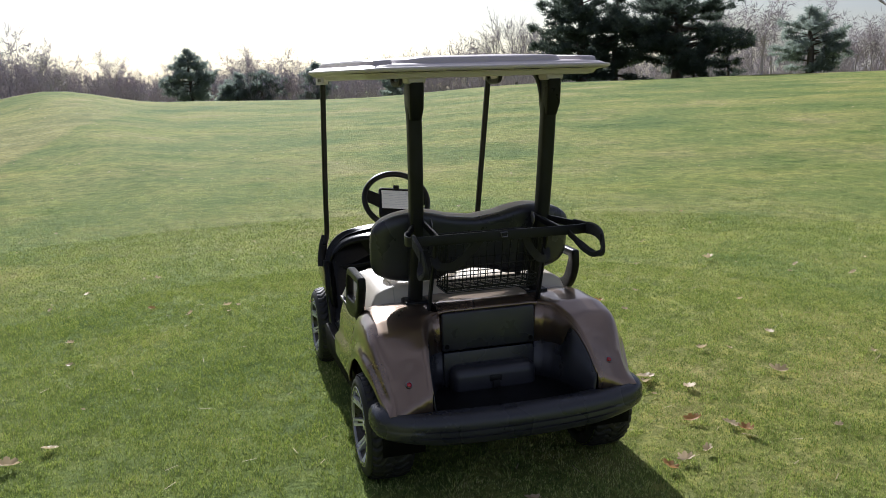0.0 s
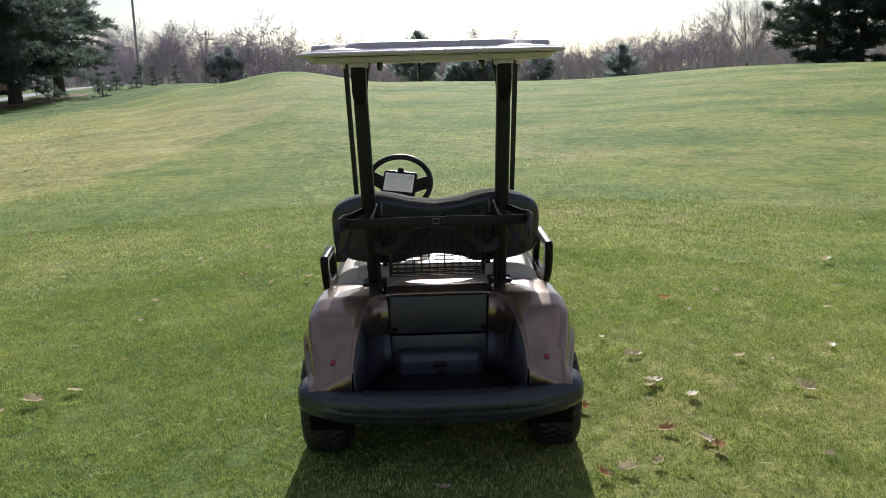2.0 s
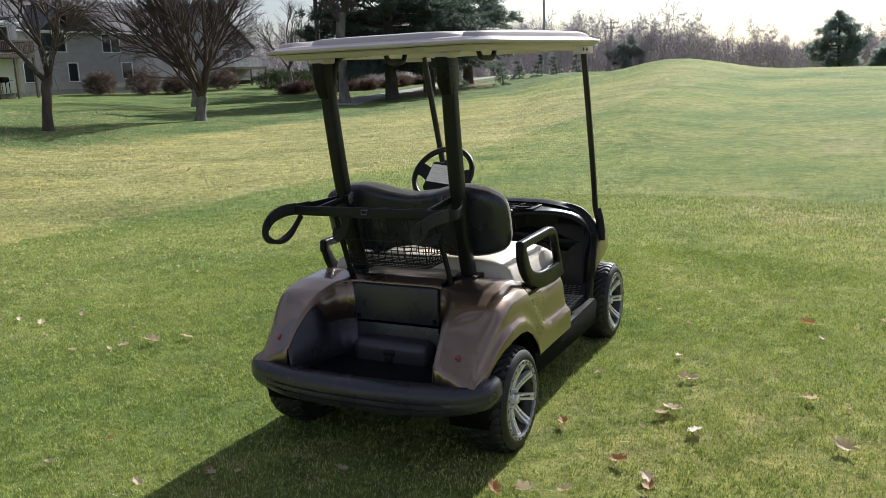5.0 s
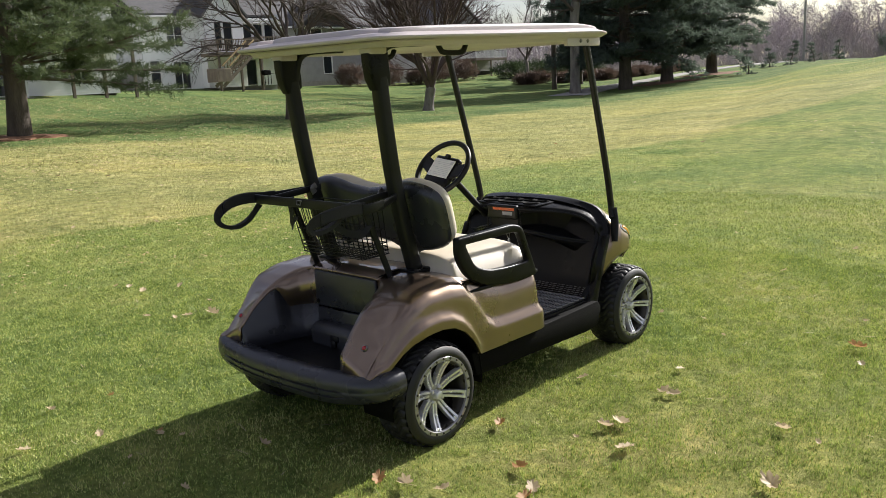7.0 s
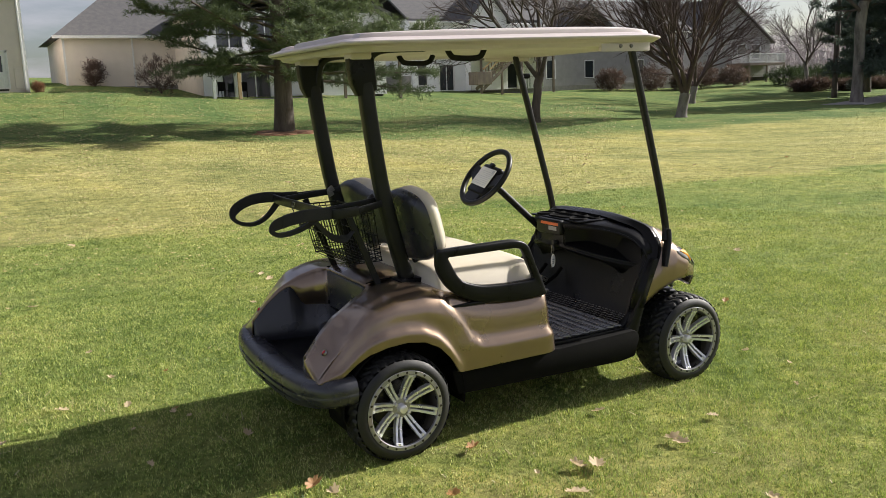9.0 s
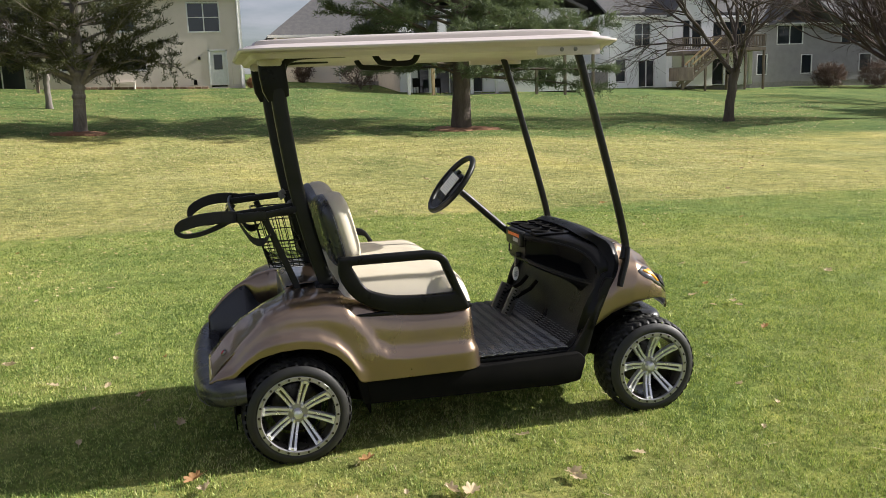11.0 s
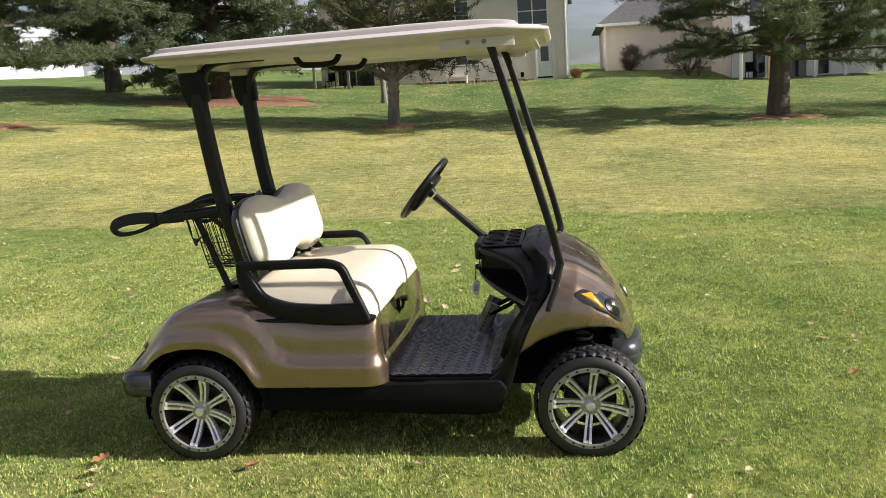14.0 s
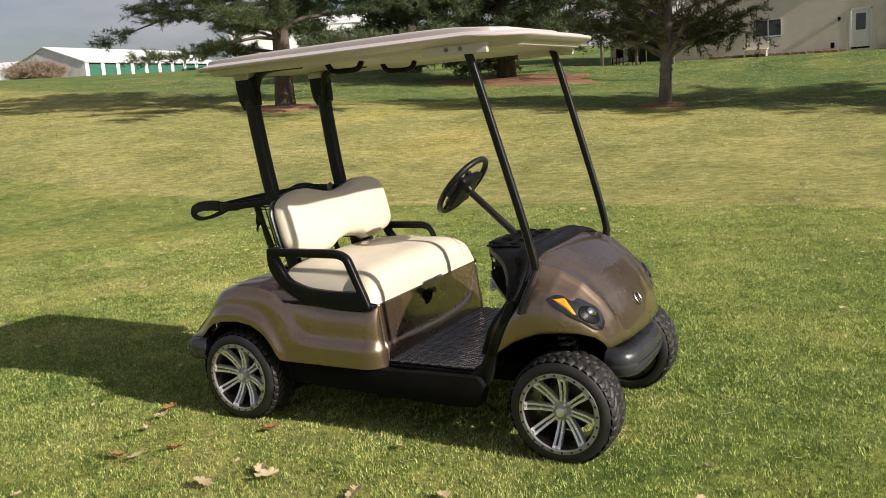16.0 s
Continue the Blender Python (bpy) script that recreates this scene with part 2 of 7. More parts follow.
def revolve_vf(profile, n=48, close=True):
    """Rings about the y axis from (radius, y) pairs."""
    rows = []
    for k in range(n):
        a = 2 * math.pi * k / n
        rows.append([(r * math.cos(a), y, r * math.sin(a)) for r, y in profile])
    return grid_vf(rows, close_u=True)


def revolve(name, profile, material, parent, n=48, label=""):
    V, F = revolve_vf(profile, n)
    return part(name, bm_from(V, F), material, parent, label)


def thicken(ob, t, offset=1.0):
    m = ob.modifiers.new("thickness", "SOLIDIFY")
    m.thickness, m.offset = t, offset
    return ob


def interp(x, xs, ys):
    return float(np.interp(x, xs, ys))


def smoothstep(a, b, x):
    t = max(0.0, min(1.0, (x - a) / (b - a)))
    return t * t * (3 - 2 * t)

# ---- ground: fairway, swale with the pines, bank up to the houses ----
AZ = [-180, -120, -70, -45, -25, -8, 3, 10, 16, 22, 30, 43, 53, 62, 72, 87, 100, 114, 129, 147, 165, 180]
Z28 = [0.3, 0.0, 0.2, 0.65, 0.60, 0.30, 0.40, 0.75, 0.45, 0.05, -0.20, -0.35, -0.36, -0.05, 0.20, 0.50, 0.75, 1.10, 1.46, 1.70, 1.0, 0.3]
Z60 = [0.5, 0.2, 0.8, 1.75, 1.65, 0.95, 1.12, 2.15, 1.20, 0.25, -0.15, 0.00, 0.80, 1.55, 2.10, 3.10, 3.20, 3.60, 4.20, 4.40, 2.5, 0.5]
Z110 = [0.5, 0.0, 0.3, 1.60, 1.20, -0.60, -0.60, 0.20, 1.30, 1.30, 0.90, 2.20, 2.80, 2.80, 3.00, 5.00, 6.00, 6.90, 6.90, 6.90, 4.0, 0.5]
Z180 = [-1.5, -2.0, -1.5, -0.5, -0.8, -2.2, -2.2, -1.5, -0.5, 0.0, 0.0, 1.20, 2.0, 3.0, 4.00, 6.50, 8.50, 10.0, 9.60, 9.40, 5.0, -1.0]


def ground_z(x, y):
    """Height of the ground: four rings of heights round the cart, blended by bearing and distance."""
    r = math.hypot(x - 0.6, y)
    if r < 8:
        return 0.0
    a = math.degrees(math.atan2(y, x - 0.6))
    i = max(k for k in range(len(AZ)) if AZ[k] <= a)
    j = min(i + 1, len(AZ) - 1)
    t = (a - AZ[i]) / max(1e-6, AZ[j] - AZ[i])
    t = t * t * (3 - 2 * t)
    z28, z60, z110, z180 = (T[i] + (T[j] - T[i]) * t for T in (Z28, Z60, Z110, Z180))
    def sm(u):
        return u * u * (3 - 2 * u)
    if r < 28:
        u = (r - 8) / 20
        return z28 * u * u * (2 - u)
    if r < 60:
        u = (r - 28) / 32
        return z28 + (z60 - z28) * (0.75 * u + 0.25 * sm(u))
    if r < 110:
        u = (r - 60) / 50
        return z60 + (z110 - z60) * (0.6 * u + 0.4 * sm(u))
    u = min(1.0, (r - 110) / 70)
    return z110 + (z180 - z110) * u - 6.0 * min(1.0, max(0.0, (r - 180) / 700))


def ramp_node(nt, stops):
    r = nt.nodes.new("ShaderNodeValToRGB")
    while len(r.color_ramp.elements) < len(stops):
        r.color_ramp.elements.new(0.5)
    for e, (p, c) in zip(r.color_ramp.elements, stops):
        e.position, e.color = p, (*c, 1)
    return r


def mow_bands(nt, tc):
    """Two masks over the lawn: unmown rough beyond the mowing line, and lush lawn on the bank near the houses."""
    L = nt.links.new
    xyz = nt.nodes.new("ShaderNodeSeparateXYZ")
    L(tc.outputs["Object"], xyz.inputs[0])
    wob = nt.nodes.new("ShaderNodeTexNoise")
    wob.inputs["Scale"].default_value, wob.inputs["Detail"].default_value = 0.45, 5
    L(tc.outputs["Object"], wob.inputs[0])
    tilt = nt.nodes.new("ShaderNodeMath")
    tilt.operation = "MULTIPLY_ADD"
    tilt.inputs[1].default_value = 0.07
    L(xyz.outputs[0], tilt.inputs[0]), L(xyz.outputs[1], tilt.inputs[2])
    out = []
    for amount, low, high in ((1.0, 7.1, 7.5), (6.0, 25.0, 28.5)):
        sh = nt.nodes.new("ShaderNodeMath")
        sh.operation = "MULTIPLY_ADD"
        sh.inputs[1].default_value = amount
        L(wob.outputs[0], sh.inputs[0]), L(tilt.outputs[0], sh.inputs[2])
        mr = nt.nodes.new("ShaderNodeMapRange")
        mr.interpolation_type = "SMOOTHSTEP"
        mr.inputs[1].default_value, mr.inputs[2].default_value = low, high
        L(sh.outputs[0], mr.inputs[0])
        if amount < 2:
            # the rough ends where the fairway climbs away
            ahead = nt.nodes.new("ShaderNodeMapRange")
            ahead.interpolation_type = "SMOOTHSTEP"
            ahead.inputs[1].default_value, ahead.inputs[2].default_value = 52.0, 22.0
            L(xyz.outputs[0], ahead.inputs[0])
            both = nt.nodes.new("ShaderNodeMath")
            both.operation = "MULTIPLY"
            ahead.inputs[4].default_value = 0.78
            L(mr.outputs[0], both.inputs[0]), L(ahead.outputs[0], both.inputs[1])
            out.append(both.outputs[0])
        else:
            out.append(mr.outputs[0])
    return out


def turf():
    m = bpy.data.materials.new("mown_turf")
    m.use_nodes = True
    nt = m.node_tree
    L = nt.links.new
    b = nt.nodes["Principled BSDF"]
    tc = nt.nodes.new("ShaderNodeTexCoord")
    def noise_at(scale, detail=4, rough=0.55, stretch=None):
        n = nt.nodes.new("ShaderNodeTexNoise")
        n.inputs["Scale"].default_value, n.inputs["Detail"].default_value, n.inputs["Roughness"].default_value = scale, detail, rough
        if stretch:
            mp = nt.nodes.new("ShaderNodeMapping")
            mp.inputs["Scale"].default_value = stretch
            L(tc.outputs["Object"], mp.inputs[0]), L(mp.outputs[0], n.inputs[0])
        else:
            L(tc.outputs["Object"], n.inputs[0])
        return n.outputs[0]
    def times(p, q, f=1.0):
        mu = nt.nodes.new("ShaderNodeMix")
        mu.data_type, mu.blend_type = "RGBA", "MULTIPLY"
        mu.inputs[0].default_value = f
        L(p, mu.inputs[6]), L(q, mu.inputs[7])
        return mu.outputs[2]
    broad = ramp_node(nt, [(0.30, (0.132, 0.200, 0.060)), (0.46, (0.218, 0.268, 0.077)), (0.57, (0.290, 0.308, 0.096)), (0.70, (0.385, 0.342, 0.156))])
    L(noise_at(0.22, 8, 0.66), broad.inputs[0])
    patch = ramp_node(nt, [(0.0, (1, 1, 1)), (0.54, (1, 1, 1)), (0.64, (0.70, 0.80, 0.70))])
    L(noise_at(0.7, 5, 0.6), patch.inputs[0])
    mid = ramp_node(nt, [(0.32, (0.42, 0.48, 0.38)), (0.5, (1.0, 1.0, 1.0)), (0.68, (1.65, 1.5, 1.35))])
    L(noise_at(4.5, 8, 0.75), mid.inputs[0])
    fine = ramp_node(nt, [(0.36, (0.20, 0.26, 0.20)), (0.50, (0.90, 0.95, 0.90)), (0.64, (2.0, 1.85, 1.6))])
    L(noise_at(30.0, 6, 0.78), fine.inputs[0])
    rough, lush = mow_bands(nt, tc)
    dry = ramp_node(nt, [(0.30, (0.232, 0.232, 0.086)), (0.50, (0.375, 0.350, 0.136)), (0.70, (0.515, 0.452, 0.212))])
    L(noise_at(0.5, 7, 0.7), dry.inputs[0])
    green = ramp_node(nt, [(0.30, (0.088, 0.150, 0.052)), (0.55, (0.155, 0.205, 0.070)), (0.72, (0.275, 0.255, 0.105))])
    L(noise_at(0.4, 7, 0.65), green.inputs[0])
    m1, m2 = nt.nodes.new("ShaderNodeMix"), nt.nodes.new("ShaderNodeMix")
    m1.data_type = m2.data_type = "RGBA"
    L(rough, m1.inputs[0]), L(times(broad.outputs[0], patch.outputs[0]), m1.inputs[6]), L(dry.outputs[0], m1.inputs[7])
    L(lush, m2.inputs[0]), L(m1.outputs[2], m2.inputs[6]), L(green.outputs[0], m2.inputs[7])
    streak = ramp_node(nt, [(0.36, (0.80, 0.86, 0.84)), (0.50, (1.0, 1.0, 1.0)), (0.66, (1.16, 1.10, 1.0))])
    L(noise_at(0.32, 6, 0.62, (1.0, 0.35, 1.0)), streak.inputs[0])
    c3 = times(times(times(m2.outputs[2], mid.outputs[0], 0.8), fine.outputs[0], 0.34), streak.outputs[0])
    L(c3, b.inputs["Base Color"])
    b.inputs["Roughness"].default_value = 0.9
    b.inputs["Specular IOR Level"].default_value = 0.06
    h1 = nt.nodes.new("ShaderNodeBump")
    h1.inputs["Strength"].default_value, h1.inputs["Distance"].default_value = 0.9, 0.05
    L(noise_at(26.0, 6, 0.75), h1.inputs["Height"])
    h2 = nt.nodes.new("ShaderNodeBump")
    h2.inputs["Strength"].default_value, h2.inputs["Distance"].default_value = 0.22, 0.25
    L(noise_at(1.6, 5, 0.7), h2.inputs["Height"]), L(h1.outputs[0], h2.inputs["Normal"]), L(h2.outputs[0], b.inputs["Normal"])
    return m


M_TURF = turf()
radii = [0.0, 1.5, 3, 4.5, 6, 7.5]
while radii[-1] < 3200:
    radii.append(radii[-1] + max(1.2, radii[-1] * 0.065))
NA = 240
V, F = [(0.6, 0.0, 0.0)], []
for r in radii[1:]:
    for k in range(NA):
        a = 2 * math.pi * k / NA
        x, y = 0.6 + r * math.cos(a), r * math.sin(a)
        z = ground_z(x, y)
        if r > 8:
            z += 0.05 * noise.noise(Vector((x * 0.12, y * 0.12, 0))) * smoothstep(8, 20, r)
        V.append((x, y, z))
for k in range(NA):
    F.append((0, 1 + k, 1 + (k + 1) % NA))
for i in range(len(radii) - 2):
    for k in range(NA):
        a, b_ = 1 + i * NA + k, 1 + i * NA + (k + 1) % NA
        F.append((a, a + NA, b_ + NA, b_))
ground = mesh_ob("ground", V, F, M_TURF, smooth=180)
tagged(ground, "mown green and straw-coloured golf course turf", "ground", kind="structure")


def np_mesh(name, verts, tris, material, parent=None, label="", smooth=False):
    """A mesh from numpy arrays of points and triangles."""
    verts, tris = np.asarray(verts, np.float32), np.asarray(tris, np.int32)
    me = bpy.data.meshes.new(name)
    me.vertices.add(len(verts))
    me.vertices.foreach_set("co", verts.ravel())
    me.loops.add(tris.size)
    me.loops.foreach_set("vertex_index", tris.ravel())
    me.polygons.add(len(tris))
    me.polygons.foreach_set("loop_start", np.arange(0, tris.size, 3, dtype=np.int32))
    me.update(calc_edges=True)
    me.materials.append(material)
    if smooth:
        me.polygons.foreach_set("use_smooth", np.ones(len(tris), bool))
    ob = new(name, me)
    if parent:
        ob.parent = parent
    if label:
        ob["label"] = label
    return ob


# ---- grass blades near the cart ----
def blade_material():
    m = leafy("grass_blade", (0.1, 0.17, 0.02), (0.3, 0.3, 0.07), (0.38, 0.46, 0.085), 0.28)
    nt = m.node_tree
    L = nt.links.new
    b = nt.nodes["Principled BSDF"]
    tc = nt.nodes.new("ShaderNodeTexCoord")
    geo = nt.nodes.new("ShaderNodeNewGeometry")
    n1 = nt.nodes.new("ShaderNodeTexNoise")
    n1.inputs["Scale"].default_value, n1.inputs["Detail"].default_value, n1.inputs["Roughness"].default_value = 0.9, 6, 0.68
    n2 = nt.nodes.new("ShaderNodeTexNoise")
    n2.inputs["Scale"].default_value, n2.inputs["Detail"].default_value, n2.inputs["Roughness"].default_value = 6.5, 6, 0.7
    n3 = nt.nodes.new("ShaderNodeTexNoise")
    n3.inputs["Scale"].default_value, n3.inputs["Detail"].default_value = 52.0, 4
    L(tc.outputs["Object"], n1.inputs[0]), L(tc.outputs["Object"], n2.inputs[0]), L(tc.outputs["Object"], n3.inputs[0])
    # patch, clump and single blade each shift the colour
    def shift(src, amount, base):
        m_ = nt.nodes.new("ShaderNodeMath")
        m_.operation = "MULTIPLY_ADD"
        m_.inputs[1].default_value = amount
        L(src, m_.inputs[0])
        if isinstance(base, float):
            m_.inputs[2].default_value = base
        else:
            L(base, m_.inputs[2])
        return m_.outputs[0]
    tone = shift(n3.outputs[0], 4.0, shift(geo.outputs["Random Per Island"], 0.90, shift(n2.outputs[0], 2.0, shift(n1.outputs[0], 1.7, -3.72))))
    rp = ramp_node(nt, [(0.0, (0.020, 0.052, 0.014)), (0.28, (0.064, 0.145, 0.036)), (0.52, (0.200, 0.325, 0.070)), (0.76, (0.43, 0.54, 0.125)), (1.0, (0.74, 0.75, 0.29))])
    dry = nt.nodes.new("ShaderNodeMath")
    dry.operation = "MULTIPLY_ADD"
    dry.inputs[1].default_value = 0.50
    sep = nt.nodes.new("ShaderNodeTexWhiteNoise")
    sep.noise_dimensions = "1D"
    L(geo.outputs["Random Per Island"], sep.inputs["W"])
    L(sep.outputs["Value"], dry.inputs[0]), L(n1.outputs[0], dry.inputs[2])
    dm = nt.nodes.new("ShaderNodeMapRange")
    dm.inputs[1].default_value, dm.inputs[2].default_value = 0.96, 1.03
    rough, lush = mow_bands(nt, tc)
    more = nt.nodes.new("ShaderNodeMath")
    more.operation = "MULTIPLY_ADD"
    more.inputs[1].default_value = 0.22
    L(rough, more.inputs[0]), L(dry.outputs[0], more.inputs[2]), L(more.outputs[0], dm.inputs[0])
    mx = nt.nodes.new("ShaderNodeMix")
    mx.data_type = "RGBA"
    mx.inputs[7].default_value = (0.62, 0.52, 0.28, 1)
    L(dm.outputs[0], mx.inputs[0]), L(tone, rp.inputs[0]), L(rp.outputs[0], mx.inputs[6]), L(mx.outputs[2], b.inputs["Base Color"])
    return m


M_BLADE = blade_material()
rng = np.random.default_rng(11)
LATTICE = rng.uniform(0, 1, (128, 128))


def value_noise(x, y):
    """Smooth lattice noise over arrays, 0 to 1."""
    i, j = np.floor(x).astype(int), np.floor(y).astype(int)
    u, v = x - i, y - j
    u, v = u * u * (3 - 2 * u), v * v * (3 - 2 * v)
    def at(p, q):
        return LATTICE[p % 128, q % 128]
    return (at(i, j) * (1 - u) + at(i + 1, j) * u) * (1 - v) + (at(i, j + 1) * (1 - u) + at(i + 1, j + 1) * u) * v


def blades(n, r0, r1, h, w):
    r = np.sqrt(rng.uniform(r0 * r0, r1 * r1, n))
    a = rng.uniform(0, 2 * np.pi, n)
    x, y = 0.6 + r * np.cos(a), r * np.sin(a)
    clump = 0.45 * value_noise(x * 15, y * 15) + 0.35 * value_noise(x * 34 + 9, y * 34) + 0.20 * value_noise(x * 2.3, y * 2.3 + 5)
    keep = clump + rng.uniform(-0.20, 0.20, n) > 0.33
    edge = rng.uniform(0, 1, n) < np.clip((13.5 - r) / 6.0, 0, 1)
    keep &= edge
    x, y, r, clump = x[keep], y[keep], r[keep], clump[keep]
    n = len(x)
    z = np.array([ground_z(p, q) for p, q in zip(x, y)]) if r1 > 8 else np.zeros(n)
    hh = h * rng.uniform(0.40, 1.10, n) * (0.25 + 1.25 * clump)
    t = rng.uniform(0, 2 * np.pi, n)
    lean = rng.uniform(0.1, 1.1, n) * hh
    ww = w * rng.uniform(0.6, 1.3, n)
    b = np.empty((n, 3, 3))
    b[:, 0] = np.stack([x - np.sin(t) * ww, y + np.cos(t) * ww, z - 0.002], 1)
    b[:, 1] = np.stack([x + np.sin(t) * ww, y - np.cos(t) * ww, z - 0.002], 1)
    t2 = t + rng.uniform(-0.9, 0.9, n)
    b[:, 2] = np.stack([x + np.cos(t2) * lean, y + np.sin(t2) * lean, z + hh], 1)
    return b.reshape(-1, 3)


B = np.concatenate([blades(640000, 0.0, 3.8, 0.024, 0.0020), blades(440000, 3.8, 7.0, 0.023, 0.0030), blades(230000, 7.0, 13.5, 0.018, 0.0050)])
grass = np_mesh("grass", B, np.arange(len(B)).reshape(-1, 3), M_BLADE)
tagged(grass, "short mown grass blades, green with some straw", "grass", kind="stuff")

# loose dry stems on the grass
n = 1500
sr, sa_, st = np.sqrt(rng.uniform(0.5, 8.5 ** 2, n)), rng.uniform(0, 2 * np.pi, n), rng.uniform(0, 2 * np.pi, n)
sx, sy, sl = 0.6 + sr * np.cos(sa_), sr * np.sin(sa_), rng.uniform(0.02, 0.085, n)
dx, dy, sw_ = np.cos(st), np.sin(st), rng.uniform(0.001, 0.0022, n)
z0, z1 = rng.uniform(0.012, 0.024, n), rng.uniform(0.014, 0.034, n)
Q = np.stack([np.stack([sx - dy * sw_, sy + dx * sw_, z0], 1), np.stack([sx + dy * sw_, sy - dx * sw_, z0], 1), np.stack([sx + dx * sl + dy * sw_, sy + dy * sl - dx * sw_, z1], 1), np.stack([sx + dx * sl - dy * sw_, sy + dy * sl + dx * sw_, z1], 1)], 1)
k4 = np.arange(n)[:, None] * 4
straw = np_mesh("dry_stems", Q.reshape(-1, 3), np.concatenate([k4 + [0, 1, 2], k4 + [0, 2, 3]]), mat("dry_straw", (0.62, 0.54, 0.36), (0.45, 0.36, 0.20), scale=3, fine=40, rough=0.8, island=0.8))
tagged(straw, "thin pale dry stems lying in the grass", "straw", kind="stuff")

# ---- golf cart: x ahead, y to its left, origin on the ground under the rear axle ----
cart = new("golf_cart")
tagged(cart, "bronze two-seat golf cart with cream roof and chrome wheels", "golf cart")

ARCH_X = [-0.44, -0.40, -0.345, -0.29, -0.224, -0.171, -0.09, 0.0, 0.08, 0.153, 0.205, 0.235, 0.25, 0.27]
ARCH_Z = [0.388, 0.388, 0.389, 0.398, 0.455, 0.487, 0.508, 0.512, 0.500, 0.462, 0.405, 0.355, 0.332, 0.327]
CREST_X = [-0.44, -0.42, -0.374, -0.308, -0.24, -0.135, -0.033, 0.118, 0.2, 0.27, 0.36, 0.5, 0.80]
CREST_Z = [0.402, 0.425, 0.475, 0.548, 0.606, 0.660, 0.695, 0.712, 0.703, 0.672, 0.640, 0.617, 0.612]
WALL_X = [-0.42, -0.30, -0.15, -0.07, -0.03, -0.018]
WALL_Y = [0.372, 0.358, 0.326, 0.296, 0.262, 0.225]
CREASE_X = [0.10, 0.2, 0.25, 0.30, 0.345, 0.39, 0.45, 0.80]
CREASE_Z = [0.72, 0.665, 0.605, 0.530, 0.465, 0.437, 0.428, 0.424]


def tail_drop(x, y):
    """How far the tail of a fender falls away toward its outer side."""
    return 0.055 * smoothstep(-0.12, -0.30, x) * max(0.0, min(1.3, (y - 0.36) / 0.10))


def panel_x(y, z):
    """Front face of the seat box: a moulded lip runs round from the right flank and climbs near the left end."""
    lip = 0.425 + 0.19 * min(1, max(0, y) / 0.50) ** 7 - 0.02 * (1 - abs(y) / 0.55)
    return 0.800 - 0.095 * (z - 0.335) + 0.012 * smoothstep(0.012, -0.012, z - lip)


def body_side(s):
    """One rear flank: wheel arch, fender crest, creased side panel; s is -1 for the right side, 1 for the left."""
    xs = [-0.388] + [-0.385 + 1.115 * k / 74 for k in range(75)] 
    xs += [0.73 + 0.0001 * k for k in range(1, 9)]
    fs = [1.0, 1.0, 1.0, 0.985, 0.95, 0.90, 0.83, 0.75, 0.66, 0.57, 0.48, 0.40, 0.33, 0.27, 0.21, 0.16, 0.115, 0.075, 0.04, 0.015, 0.0]
    rows = []
    for x in xs:
        zb, zt = interp(x, ARCH_X, ARCH_Z), interp(x, CREST_X, CREST_Z)
        yi = interp(x, WALL_X, WALL_Y) if x < -0.018 else 0.225 + 0.275 * smoothstep(0.16, 0.30, x)
        shrink = 0.055 * smoothstep(-0.08, -0.40, x)
        yc = 0.45 + 0.07 * smoothstep(0.15, 0.3, x)
        tail = smoothstep(0.10, -0.12, x)
        row = []
        for j, f in enumerate(fs):
            z = zb + (zt - zb) * f
            if j == 0:
                y = yi
            elif j == 1:
                y = yi + (yc - yi) * 0.25
            elif j == 2:
                y = yi + (yc - yi) * 0.75
            else:
                y = yc + (0.578 - yc) * max(0, 1 - max(0, (f - 0.55) / 0.45) ** (2.0 + 0.8 * tail)) ** (0.5 - 0.12 * tail)
                y -= 0.020 * smoothstep(-0.007, 0.009, z - interp(x, CREASE_X, CREASE_Z)) * smoothstep(0.12, 0.27, x)
                y += 0.012 * smoothstep(0.16, 0.3, x) * smoothstep(0.55, 0.3, f)
                arch = smoothstep(0.29, 0.22, x)
                y += 0.020 * arch * smoothstep(0.075, 0.035, z - zb) + 0.006 * arch * smoothstep(0.11, 0.06, z - zb)
            y -= shrink * smoothstep(0.99, 0.86, f)
            z = zb + (z - tail_drop(x, y) * f - zb) * (0.0 if x == xs[0] else 1.0)
            xx = x
            if x > 0.73005:
                # the corner rolls round onto the front panel
                turn = radians(90) * (x - 0.73) / 0.0008
                y -= max(0.0, y - 0.500) * (1 - math.cos(turn))
                xx = 0.73 + (panel_x(s * 0.50, z) + 0.0065 - 0.73) * math.sin(turn)
            row.append((xx, s * y, z))
        rows.append(row)
    V, F = grid_vf(rows)
    ob = part("rear_fender", bm_from(V, F), M_PAINT, cart, smooth=50)
    thicken(ob, 0.008, -1)
    return ob


for s in (-1, 1):
    body_side(s)


def wheel_well(s):
    """Dark liner over a wheel: an arch of sheet seen inside the opening."""
    rows = []
    for k in range(17):
        a = radians(-12 + 204 * k / 16)
        r = 0.285
        rows.append([(r * 1.02 * math.cos(a), s * y, 0.232 + r * math.sin(a) * 0.97) for y in (0.385, 0.43, 0.53, 0.565)])
    V, F = grid_vf(rows)
    V += [(0.0, s * 0.385, 0.232)]
    F += [(4 * k, 4 * k + 4, len(V) - 1) for k in range(16)]
    thicken(part("wheel_liner", bm_from(V, F), M_MATT, cart), 0.004)


for s in (-1, 1):
    wheel_well(s)

